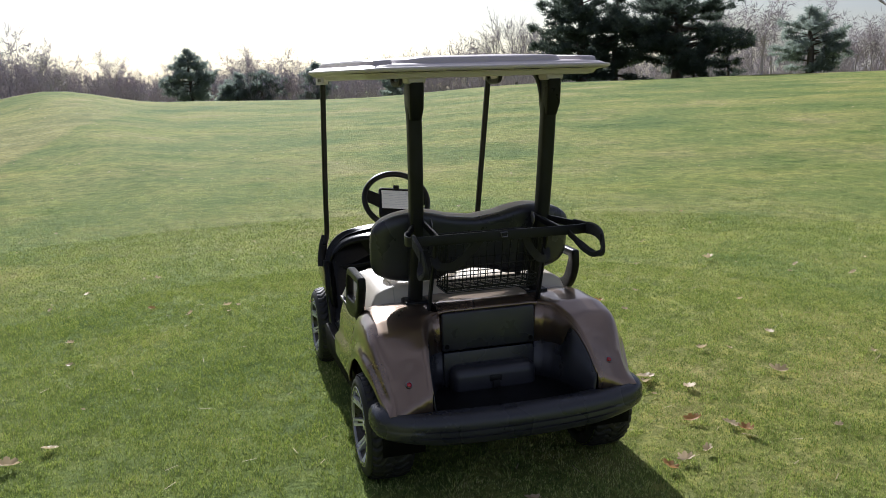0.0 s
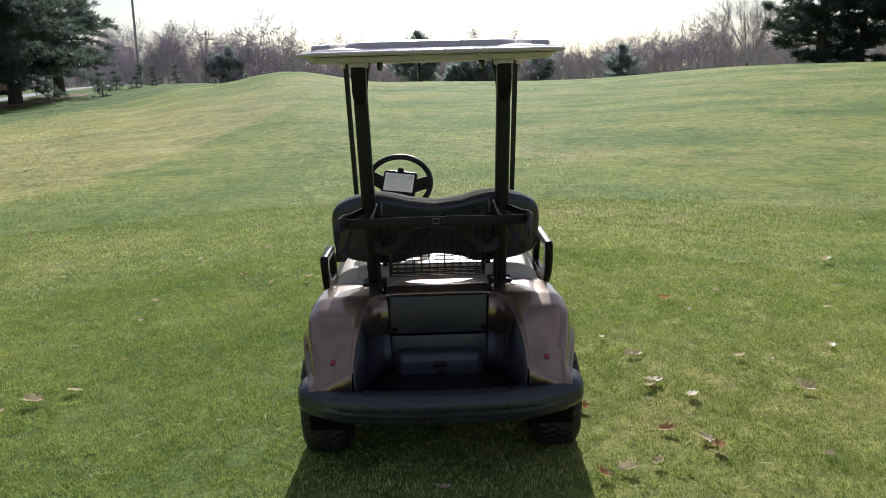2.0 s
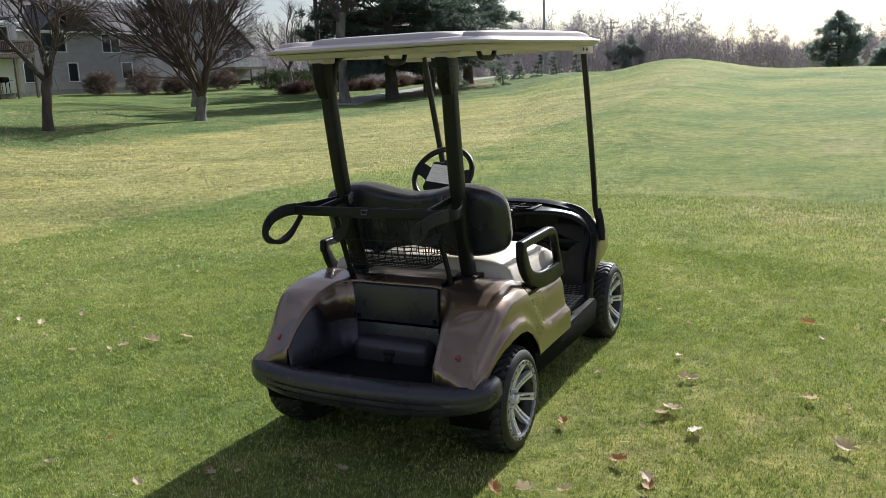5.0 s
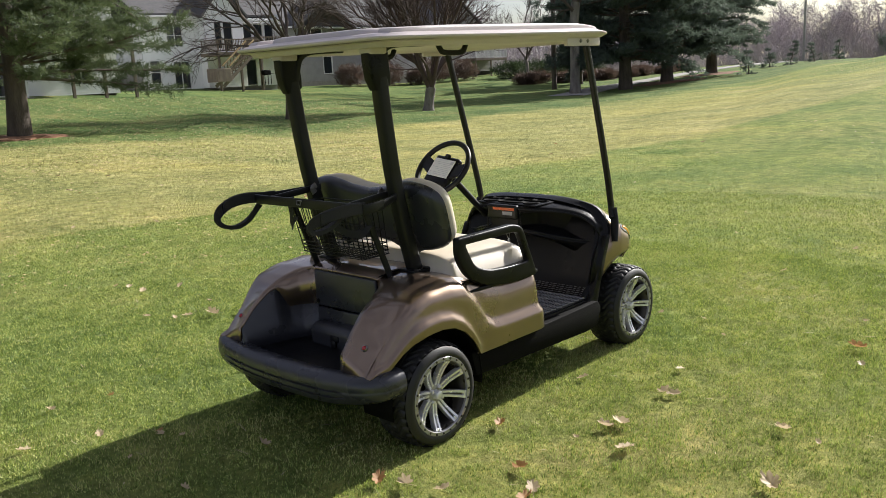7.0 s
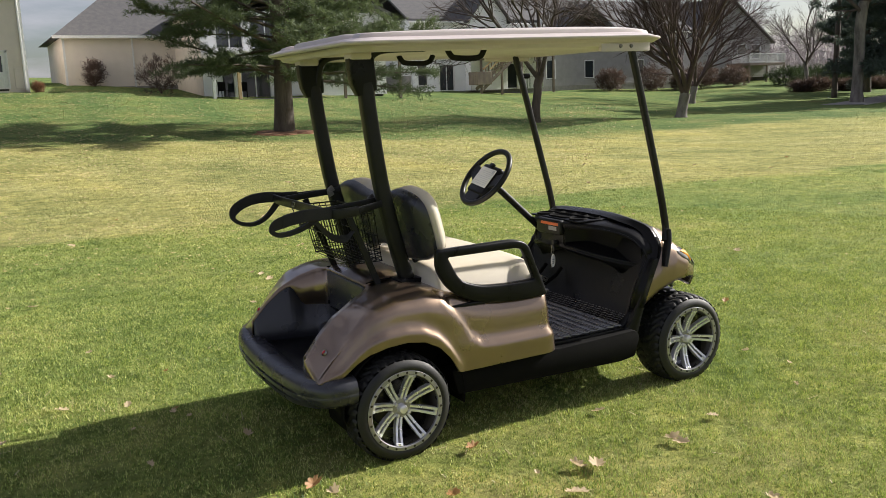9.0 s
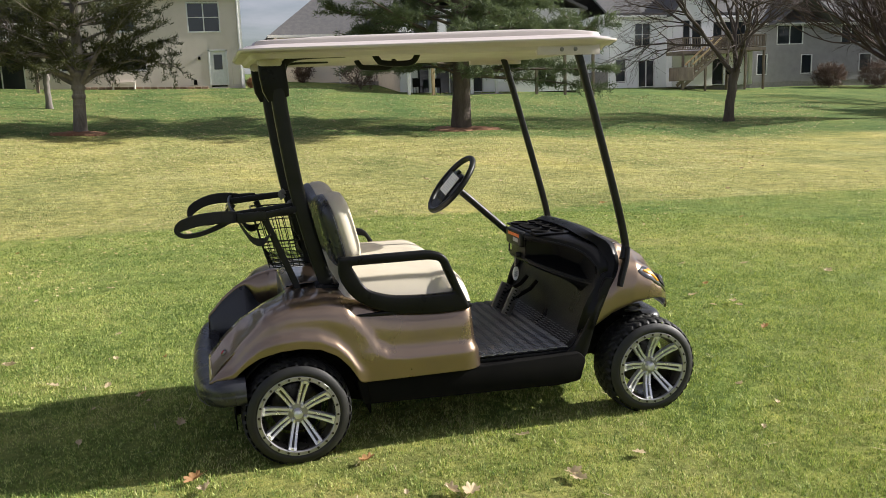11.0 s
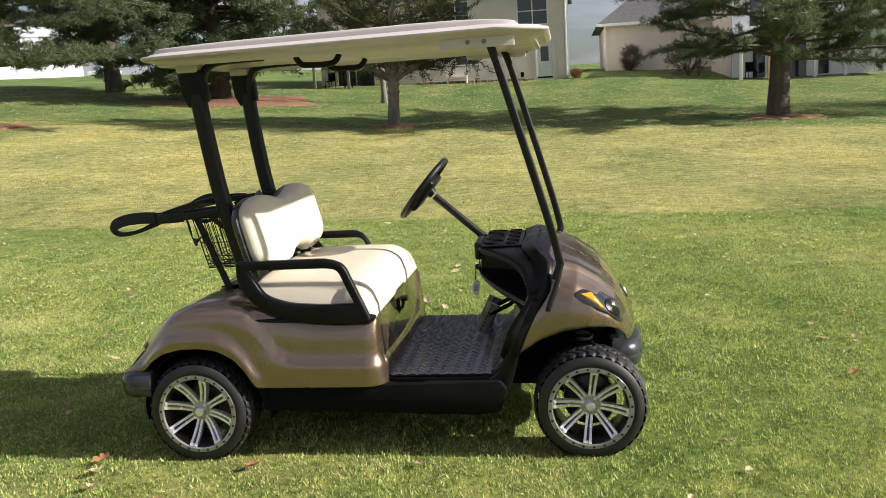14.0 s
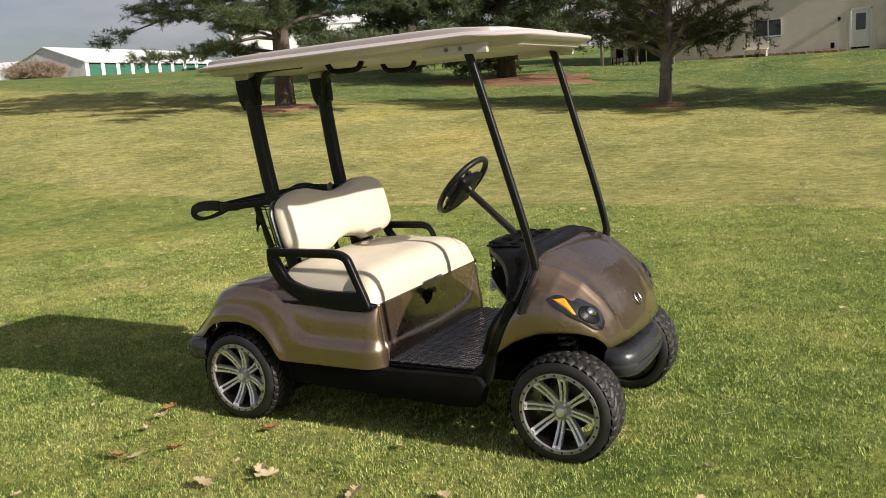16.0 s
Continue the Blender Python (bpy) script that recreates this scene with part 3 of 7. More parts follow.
# bag well: painted upper walls, black tub, front cover in two panels, floor
for s in (-1, 1):
    top, low = [], []
    for k in range(25):
        t = k / 24
        x = -0.38 + 0.362 * (1 - (1 - t) ** 1.6)
        y = interp(x, WALL_X, WALL_Y)
        zt = interp(x, CREST_X, CREST_Z) - 0.003
        zm = zt - 0.014 - (zt - 0.526) * smoothstep(-0.20, -0.12, x)
        top.append([(x, s * (y - 0.0), zt), (x, s * (y - 0.004), (zt + zm) / 2), (x, s * (y - 0.006), zm)])
        low.append([(x, s * (y - 0.007), zm), (x, s * (y - 0.012), 0.39), (x, s * (y - 0.03), 0.345)])
    V, F = grid_vf(top)
    thicken(part("well_side", bm_from(V, F), M_PAINT, cart), 0.004)
    V, F = grid_vf(low)
    thicken(part("well_liner", bm_from(V, F), M_COVER, cart), 0.004)
rbox("well_floor", -0.44, -0.0, -0.372, 0.372, 0.325, 0.348, M_BLACK, cart, 0.006)
rbox("upper_cover", -0.032, -0.006, -0.221, 0.221, 0.512, 0.690, M_COVER, cart, 0.010, 3, "black upper access cover")
rbox("lower_cover", -0.028, -0.006, -0.216, 0.216, 0.340, 0.505, M_COVER, cart, 0.006, 2, "black lower access cover")
rbox("battery_bulge", -0.112, 0.0, -0.200, 0.200, 0.300, 0.447, M_COVER, cart, 0.042, 5, "black moulded bulge in the bag well")
rbox("latch", -0.118, -0.092, -0.030, 0.030, 0.378, 0.408, M_SATIN, cart, 0.006, 2)
rbox("latch_ring", -0.126, -0.112, -0.018, 0.018, 0.350, 0.385, M_SATIN, cart, 0.005, 2)
for y in (-0.20, 0.20):
    screw = revolve("screw", [(0.0, -0.004), (0.009, -0.003), (0.011, 0.002)], M_MATT, cart, 12)
    screw.matrix_local = pose(-0.034, y, 0.535, 0, 0, -90)

# deck over the engine, with rolled rear edge
rows = []
for k in range(11):
    x = -0.026 + 0.25 * (k / 10) ** 1.3
    z = 0.712 - 0.022 * (1 - smoothstep(-0.03, 0.03, x))
    rows.append([(x, y, z - 0.004 * (abs(y) > 0.2)) for y in (-0.236, -0.225, -0.2, -0.1, 0, 0.1, 0.2, 0.225, 0.236)])
V, F = grid_vf(rows)
thicken(part("rear_deck", bm_from(V, F), M_PAINT, cart), 0.012)
for s in (-1, 1):
    sweep("deck_seam", [(-0.02, s * 0.238, 0.706), (0.06, s * 0.238, 0.714), (0.16, s * 0.238, 0.714)], circle(0.003, 6), M_MATT, cart)

# bumpers: a section with two grooves carried round a plan curve, thinner toward the ends
def bumper(name, pts, prof, centre, thin, end_y, label):
    path = smooth_path(pts, 8)
    rows = []
    for i, p in enumerate(path):
        d = path[min(i + 1, len(path) - 1)] - path[max(i - 1, 0)]
        out = Vector((d.y, -d.x, 0)).normalized()
        if out.dot(Vector((p.x - centre, p.y, 0))) < 0:
            out = -out
        k = 1 - thin * smoothstep(end_y * 0.55, end_y, abs(p.y))
        gr = smoothstep(end_y * 0.80, end_y * 0.70, abs(p.y))
        rows.append([p + out * (a - g_ * gr) + Vector((0, 0, b if b > 0 else b * k)) for a, b, g_ in prof])
    V, F = grid_vf(rows, close_v=True, cap_u=True)
    return part(name, bm_from(V, F), M_COVER, cart, label, smooth=32)


PROF = [(-0.070, 0.040, 0), (-0.040, 0.056, 0), (-0.010, 0.060, 0), (0.018, 0.057, 0), (0.036, 0.046, 0), (0.046, 0.030, 0), (0.049, 0.012, 0), (0.049, 0.004, 0), (0.049, 0.001, 0.008), (0.049, -0.006, 0.008), (0.050, -0.009, 0),
        (0.050, -0.024, 0), (0.049, -0.027, 0.008), (0.048, -0.034, 0.008), (0.047, -0.037, 0), (0.042, -0.054, 0), (0.028, -0.070, 0), (0.006, -0.078, 0), (-0.03, -0.078, 0), (-0.070, -0.060, 0)]
bumper("rear_bumper", [(-0.24, 0.560, 0.344), (-0.30, 0.560, 0.342), (-0.348, 0.540, 0.338), (-0.388, 0.45, 0.330), (-0.410, 0.25, 0.321), (-0.416, 0.0, 0.318),
                       (-0.410, -0.25, 0.321), (-0.388, -0.45, 0.330), (-0.348, -0.540, 0.338), (-0.30, -0.560, 0.342), (-0.24, -0.560, 0.344)],
       PROF, 0.0, 0.24, 0.55, "grooved black plastic rear bumper")
for s in (-1, 1):
    rbox("bumper_bracket", -0.36, -0.26, s * 0.40 - 0.05, s * 0.40 + 0.05, 0.25, 0.32, M_MATT, cart, 0.012)
    V, F = revolve_vf([(0.0, -0.006), (0.007, -0.005), (0.010, -0.002), (0.011, 0.006)], 16)
    tz_ = interp(-0.322, CREST_X, CREST_Z) - tail_drop(-0.322, 0.449)
    tl = part("tail_light", bm_from(V, F), M_RED, cart, "small round red tail light")
    tl.matrix_local = Matrix.Translation((-0.322, s * 0.449, tz_ + 0.006)) @ pose(0, 0, 0, 0, 0, -90) @ pose(0, 0, 0, -40, 0, 0)
    V, F = revolve_vf([(0.011, -0.001), (0.0145, -0.002), (0.016, 0.006)], 16)
    tb = part("light_bezel", bm_from(V, F), M_STEEL, cart)
    tb.matrix_local = Matrix.Translation((-0.322, s * 0.449, tz_ + 0.006)) @ pose(0, 0, 0, 0, 0, -90) @ pose(0, 0, 0, -40, 0, 0)

# sills, floor pan and chassis
for s in (-1, 1):
    bm = plate_bm(fillet([(0.232, 0.333), (0.262, 0.212), (1.20, 0.186), (1.30, 0.198), (1.33, 0.30), (1.30, 0.335), (0.82, 0.325), (0.78, 0.333)], 0.015, 3), None, s * 0.48, s * 0.560, 0.008, 2)
    part("sill", bm, M_MATT, cart, "black rocker sill")
    sweep("sill_trim", [(0.25, s * 0.580, 0.333), (0.5, s * 0.582, 0.331), (0.745, s * 0.575, 0.335)], rrect(0.006, 0.008, 0.002), M_STEEL, cart, label="bright strip along the sill")
rbox("floor_pan", 0.74, 1.30, -0.51, 0.51, 0.318, 0.341, M_BLACK, cart, 0.004)
rbox("chassis", -0.30, 1.62, -0.26, 0.26, 0.215, 0.318, M_MATT, cart, 0.02)
rbox("battery_tray", 0.25, 0.74, -0.45, 0.45, 0.225, 0.60, M_MATT, cart, 0.02)
sweep("rear_axle", [(-0.03, -0.46, 0.219), (-0.03, 0.46, 0.219)], circle(0.035, 12), M_MATT, cart)
rbox("differential", -0.09, 0.11, -0.10, 0.10, 0.13, 0.33, M_MATT, cart, 0.03, 3)
sweep("front_axle", [(1.675, -0.42, 0.219), (1.675, 0.42, 0.219)], circle(0.026, 12), M_MATT, cart)
for s in (-1, 1):
    sweep("control_arm", [(1.48, s * 0.2, 0.24), (1.63, s * 0.40, 0.21)], rrect(0.03, 0.035, 0.006), M_MATT, cart)
    path = [(1.66 + 0.035 * math.cos(a * 0.6), s * (0.30 + 0.0015 * a) + 0.035 * math.sin(a * 0.6), 0.28 + 0.0032 * a) for a in range(0, 72)]
    sweep("coil_spring", path, circle(0.006, 6), M_STEEL, cart)
    sweep("shock_absorber", [(1.66, s * 0.31, 0.24), (1.64, s * 0.33, 0.56)], circle(0.018, 10), M_MATT, cart)
    sweep("tie_rod", [(1.50, s * 0.06, 0.30), (1.57, s * 0.38, 0.25)], circle(0.011, 8), M_STEEL, cart)
rbox("front_frame", 1.45, 1.84, -0.13, 0.13, 0.24, 0.40, M_MATT, cart, 0.03)
rbox("front_skid", 1.74, 1.85, -0.24, 0.24, 0.27, 0.40, M_MATT, cart, 0.03)

# floor mat: black base and raised herringbone ribs, sky sheen put into the rib colour
rbox("floor_mat", 0.80, 1.26, -0.50, 0.50, 0.341, 0.349, M_BLACK, cart, 0.003, 1, "black rubber floor mat with herringbone tread")
V, F = [], []
for i in range(17):
    for j in range(45):
        x, y = 0.815 + 0.027 * i, -0.486 + 0.0221 * j
        d = 0.0075 if i % 2 else -0.0075
        a = len(V)
        for k, z in ((1.0, 0.349), (0.70, 0.3560)):
            for ex, ey in ((-0.0138, -0.0058), (0.0138, -0.0058), (0.0138, 0.0058), (-0.0138, 0.0058)):
                V.append((x + ex * (0.92 if k < 1 else 1.0), y + ey * k + d * (1 if ex > 0 else -1), z))
        F += [(a + 4, a + 5, a + 6, a + 7), (a, a + 1, a + 5, a + 4), (a + 1, a + 2, a + 6, a + 5), (a + 2, a + 3, a + 7, a + 6), (a + 3, a, a + 4, a + 7)]
tread = mesh_ob("mat_tread", V, F, M_MAT, cart, smooth=0)
tread["kind"] = "stuff"

# seat box front panel with a curved moulded lip
rows = []
for i in range(41):
    y = -0.502 + 1.004 * i / 40
    row = []
    for j in range(25):
        z = 0.335 + 0.285 * j / 24
        row.append((panel_x(y, z), y, z))
    rows.append(row)
V, F = grid_vf(rows)
thicken(part("seat_box_panel", bm_from(V, F), M_PAINT, cart, smooth=50), 0.006)
rbox("selector_plate", 0.772, 0.789, -0.085, -0.025, 0.49, 0.585, M_MATT, cart, 0.006)
sweep("selector_lever", [(0.785, -0.055, 0.525), (0.806, -0.055, 0.545), (0.812, -0.055, 0.580)], rrect(0.018, 0.014, 0.005), M_SATIN, cart, up=(1, 0, 0))
V, F = sweep_vf([(0.800, -0.055, 0.583), (0.832, -0.055, 0.589)], rrect(0.036, 0.028, 0.012))
part("selector_knob", bm_from(V, F), M_SATIN, cart)

# seat cushion: rounded pad with a waterfall front edge and piping
def cushion_half(x):
    return 0.505 + 0.035 * smoothstep(0.60, 0.70, x) - 0.030 * smoothstep(0.730, 0.785, x)


rows = []
sect = 24
for i in range(29):
    t = i / 28
    x = 0.205 + 0.575 * t
    e = max(0.0, 1 - (max(0, (t - 0.72) / 0.28)) ** 2.6) ** 0.5
    e2 = max(0.0, 1 - (max(0, (0.06 - t) / 0.06)) ** 2) ** 0.5
    zt = 0.628 + 0.142 * (0.30 + 0.70 * e) * (0.55 + 0.45 * e2) + 0.008 * math.sin(math.pi * t)
    hw = cushion_half(x)
    row = []
    for k in range(sect + 1):
        v = -1 + 2 * k / sect
        y = hw * v
        side = max(0.0, 1 - abs(v) ** 9) ** 0.5
        z = 0.618 + (zt - 0.618) * (0.12 + 0.88 * side) + 0.010 * (1 - v * v) * e * e2
        row.append((x, y, z))
    rows.append(row)
rows.append([(0.783, cushion_half(0.78) * (-1 + 2 * k / sect) * 0.995, 0.620) for k in range(sect + 1)])
rows.insert(0, [(0.200, 0.50 * (-1 + 2 * k / sect), 0.615) for k in range(sect + 1)])
V, F = grid_vf(rows)
part("seat_cushion", bm_from(V, F), M_VINYL, cart, "beige vinyl bench seat cushion", smooth=60)
rbox("seat_base", 0.19, 0.778, -0.545, 0.545, 0.604, 0.622, M_BLACK, cart, 0.006, 2)
pts = []
for i in range(29):
    p = rows[1 + i][sect - 3]
    pts.append((p[0] + (0.0015 if i > 21 else 0), p[1], p[2] + 0.0012))
sweep("seat_piping", pts, circle(0.0022, 6), M_PIPING, cart)

# backrest: two-lobed pad on a black shell
def back_loop(n=72):
    out = []
    for k in range(n):
        a = 2 * math.pi * k / n
        ca, sa = math.cos(a), math.sin(a)
        y = 0.478 * (abs(ca) ** 0.55) * (1 if ca >= 0 else -1)
        q = abs(y) / 0.478
        if sa >= 0:
            h = 0.115 + 0.055 * smoothstep(0.05, 0.62, q)
            z = h * (abs(sa) ** 0.5)
        else:
            h = 0.132 + 0.050 * smoothstep(0.14, 0.42, q)
            z = -h * (abs(sa) ** 0.42)
        out.append((y, z))
    return out


LOOP = back_loop()
BACK = pose(0.180, 0, 0.962, 0, -13.5, 0)
layers = [(0.0, 0.0), (0.90, 0.0), (0.965, 0.010), (0.995, 0.026), (1.000, 0.044), (0.970, 0.070), (0.90, 0.090), (0.78, 0.101), (0.6, 0.110), (0.4, 0.114), (0.2, 0.115), (0.0, 0.115)]
rows = [[(d + 0.012, y * sc, z * sc) for y, z in LOOP] for sc, d in layers[1:]]
V, F = grid_vf(rows, close_v=True, cap_u=True)
b = part("backrest_cushion", bm_from(V, F), M_VINYL, cart, "beige vinyl backrest with two rounded lobes", smooth=60)
b.matrix_local = BACK
rows = [[(d, y * sc, z * sc) for y, z in LOOP] for sc, d in ((0.7, -0.024), (0.86, -0.022), (0.95, -0.014), (0.995, 0.000), (1.010, 0.012), (1.012, 0.022), (0.985, 0.028))]
V, F = grid_vf(rows, close_v=True, cap_u=True)
b = part("backrest_shell", bm_from(V, F), M_COVER, cart, "black plastic backrest shell", smooth=60)
b.matrix_local = BACK
for s in (-1, 1):
    sweep("backrest_bracket", [(0.30, s * 0.245, 0.64), (0.255, s * 0.245, 0.78), (0.20, s * 0.245, 0.90)], rrect(0.06, 0.022, 0.005), M_SATIN, cart, up=(0, 1, 0))
    rbox("hinge_foot", 0.245, 0.335, s * 0.245 - 0.045, s * 0.245 + 0.045, 0.725, 0.762, M_BLACK, cart, 0.008)

# armrests: a closed frame with a large opening
outer = fillet([(0.186, 0.878), (0.590, 0.880), (0.662, 0.856), (0.708, 0.745), (0.772, 0.598), (0.615, 0.587), (0.370, 0.617), (0.242, 0.686), (0.180, 0.790)],
               [0.015, 0.10, 0.05, 0.05, 0.022, 0.10, 0.12, 0.07, 0.05], 5)
inner = fillet([(0.240, 0.838), (0.590, 0.838), (0.634, 0.828), (0.656, 0.770), (0.696, 0.682), (0.560, 0.679), (0.400, 0.690), (0.300, 0.728), (0.262, 0.795)],
               [0.010, 0.08, 0.03, 0.04, 0.012, 0.08, 0.09, 0.05, 0.03], 5)
for s in (-1, 1):
    if s > 0:
        outer, inner = [[(0.196 + (x - 0.196) * 0.66 if x > 0.196 else x, z if z < 0.75 else z - 0.042 * smoothstep(0.75, 0.85, z)) for x, z in loop] for loop in (outer, inner)]
    bm = plate_bm(outer, inner, s * 0.512, s * 0.550, 0.011, 3)
    part("armrest", bm, M_BLACK, cart, "black moulded armrest frame")

# roof posts
for s in (-1, 1):
    path = smooth_path([(0.165, s * 0.292, 0.700), (0.124, s * 0.294, 0.838), (0.084, s * 0.297, 1.0), (0.046, s * 0.300, 1.179), (0.008, s * 0.305, 1.458), (-0.006, s * 0.308, 1.60)], 5)
    sweep("rear_post", path, rrect(0.060, 0.066, 0.016), M_SATIN, cart, up=(1, 0, 0))
    V, F = sweep_vf([(-0.002, s * 0.308, 1.555), (-0.014, s * 0.308, 1.600), (-0.022, s * 0.308, 1.655), (-0.024, s * 0.308, 1.702)], rrect(0.062, 0.115, 0.012), up=(1, 0, 0), scales=[0.80, 0.98, 1.0, 1.0])
    part("post_bracket", bm_from(V, F), M_BLACK, cart)
    rbox("roof_mount", -0.082, 0.018, s * 0.308 - 0.040, s * 0.308 + 0.040, 1.694, 1.735, M_ROOF, cart, 0.012, 3, "cream moulded roof mount")
    sweep("roof_arm", smooth_path([(0.010, s * 0.300, 1.60), (0.022, s * 0.292, 1.675), (0.045, s * 0.286, 1.715), (0.11, s * 0.285, 1.736), (0.30, s * 0.285, 1.742)], 5), rrect(0.030, 0.045, 0.008), M_SATIN, cart, up=(0, 1, 0))
    rbox("post_foot", 0.105, 0.225, s * 0.292 - 0.055, s * 0.292 + 0.055, 0.694, 0.722, M_BLACK, cart, 0.008)
    path = smooth_path([(1.308, s * 0.492, 1.752), (1.341, s * 0.492, 1.66), (1.424, s * 0.490, 1.37), (1.522, s * 0.486, 1.02), (1.564, s * 0.483, 0.845), (1.564, s * 0.488, 0.800), (1.544, s * 0.505, 0.755)], 6)
    sweep("front_strut", path, rrect(0.029, 0.033, 0.008), M_SATIN, cart, up=(1, 0, 0))
    V, F = sweep_vf(smooth_path([(1.572, s * 0.492, 0.806), (1.555, s * 0.513, 0.745), (1.528, s * 0.528, 0.68), (1.512, s * 0.532, 0.63)], 5), rrect(0.050, 0.020, 0.009), up=(1, 0, 0))
    part("strut_foot", bm_from(V, F), M_SATIN, cart, "black strut foot on the cowl")

# roof: shallow moulded shell with raised ribs, rolled rim and underside
def roof_loop(grow=0.0, n=20):
    """Rounded plan outline, counted from the rear right corner."""
    x0, x1, hw = -0.165 - grow, 1.555 + grow, 0.566 + grow
    pts = []
    for cx, cy, r, a0 in ((x1 - 0.20, hw - 0.20, 0.20, 0), (x0 + 0.10, hw - 0.10, 0.10, 90), (x0 + 0.10, -hw + 0.10, 0.10, 180), (x1 - 0.20, -hw + 0.20, 0.20, 270)):
        for k in range(n + 1):
            a = radians(a0 + 90 * k / n)
            pts.append((cx + r * math.cos(a), cy + r * math.sin(a)))
    return pts


def crown(x, y):
    return 0.014 * (1 - (y / 0.57) ** 2) + 0.010 * (1 - ((x - 0.67) / 0.85) ** 2) - 0.012 * smoothstep(1.2, 1.52, x)


def pitch(x):
    """The roof rises gently from rear to front."""
    return 0.019 * (x + 0.165) - 0.010


cxr = 0.675
rows = []
for sc, z in ((0.982, 1.748), (0.992, 1.752), (0.998, 1.755), (1.0, 1.758), (1.0, 1.763), (0.994, 1.766), (0.980, 1.766), (0.965, 1.767), (0.950, 1.772), (0.935, 1.775), (0.88, 1.777), (0.7, 1.778), (0.4, 1.779), (0.15, 1.779)):
    row = []
    for x, y in roof_loop():
        xx, yy = cxr + (x - cxr) * (1 - (1 - sc) * (0.62 if sc > 0.8 else 1.0)), y * sc
        row.append((xx, yy, z + crown(xx, yy) + pitch(xx)))
    rows.append(row)
V, F = grid_vf(rows, close_v=True)
F.append(tuple((len(rows) - 1) * len(rows[0]) + j for j in range(len(rows[0]))))
part("roof_panel", bm_from(V, F), M_ROOF, cart, "cream moulded plastic roof", smooth=40)
rows = []
for sc, z in ((0.983, 1.748), (0.955, 1.744), (0.915, 1.739), (0.897, 1.724), (0.862, 1.720), (0.83, 1.732), (0.6, 1.738), (0.2, 1.740)):
    rows.append([(cxr + (x - cxr) * (1 - (1 - sc) * (0.62 if sc > 0.8 else 1.0)), y * sc, z + crown(x, y) * 0.6 + pitch(x) * (1.0 if sc > 0.98 else 0.6)) for x, y in roof_loop()])
V, F = grid_vf(rows, close_v=True)
F.append(tuple((len(rows) - 1) * len(rows[0]) + j for j in range(len(rows[0]))))
part("roof_underside", bm_from(V, F), M_ROOF, cart, "cream underside of the roof", smooth=40)
# raised pads on the roof with drain notches between them
for y0, y1 in ((-0.515, -0.395), (-0.375, 0.375), (0.395, 0.515)):
    rows = []
    loop = rrect(1.0, 1.0, 0.12 if y1 - y0 > 0.3 else 0.2, 5)
    for sc, z in ((1.0, 1.765), (0.985, 1.782), (0.965, 1.790), (0.92, 1.793), (0.5, 1.794)):
        rows.append([])
        for a, c in loop:
            w = (y1 - y0)
            x = 0.665 + a * 1.54 * (1 - (1 - sc) * 0.5)
            y = (y0 + y1) / 2 + c * w * (1 - (1 - sc) * (1.0 if w > 0.3 else 1.6))
            rows[-1].append((x, y, z + crown(x, y) * (1.3 if sc < 1 else 1) + pitch(x)))
    V, F = grid_vf(rows, close_v=True)
    F.append(tuple((len(rows) - 1) * len(rows[0]) + j for j in range(len(rows[0]))))
    part("roof_rib", bm_from(V, F), M_ROOF, cart, smooth=40)
for s in (-1, 1):
    rbox("strut_plate", 1.12, 1.42, s * 0.505 - 0.012, s * 0.505 + 0.012, 1.708, 1.756, M_ROOF, cart, 0.004, 2)
    for x in (1.235, 1.300):
        V, F = revolve_vf([(0.0, -0.006), (0.008, -0.005), (0.010, 0.001)], 12)
        sc_ = part("roof_screw", bm_from(V, F), M_STEEL, cart)
        sc_.matrix_local = pose(x, s * 0.518, 1.732, 0, 0, 0 if s < 0 else 180)
for yh in (-0.25, 0.25):
    V, F = sweep_vf(smooth_path([(0.44, yh, 1.738), (0.455, yh, 1.715), (0.48, yh, 1.700), (0.58, yh, 1.697), (0.62, yh, 1.708), (0.64, yh, 1.738)], 5), rrect(0.026, 0.018, 0.006), up=(0, 1, 0))
    part("grab_handle", bm_from(V, F), M_BLACK, cart, "black grab handle under the roof")

# ---- nose: hood and front fenders as one moulding ----
ST_X = [0.0, 0.22, 0.42, 0.60, 0.76, 0.88, 0.96, 1.0]


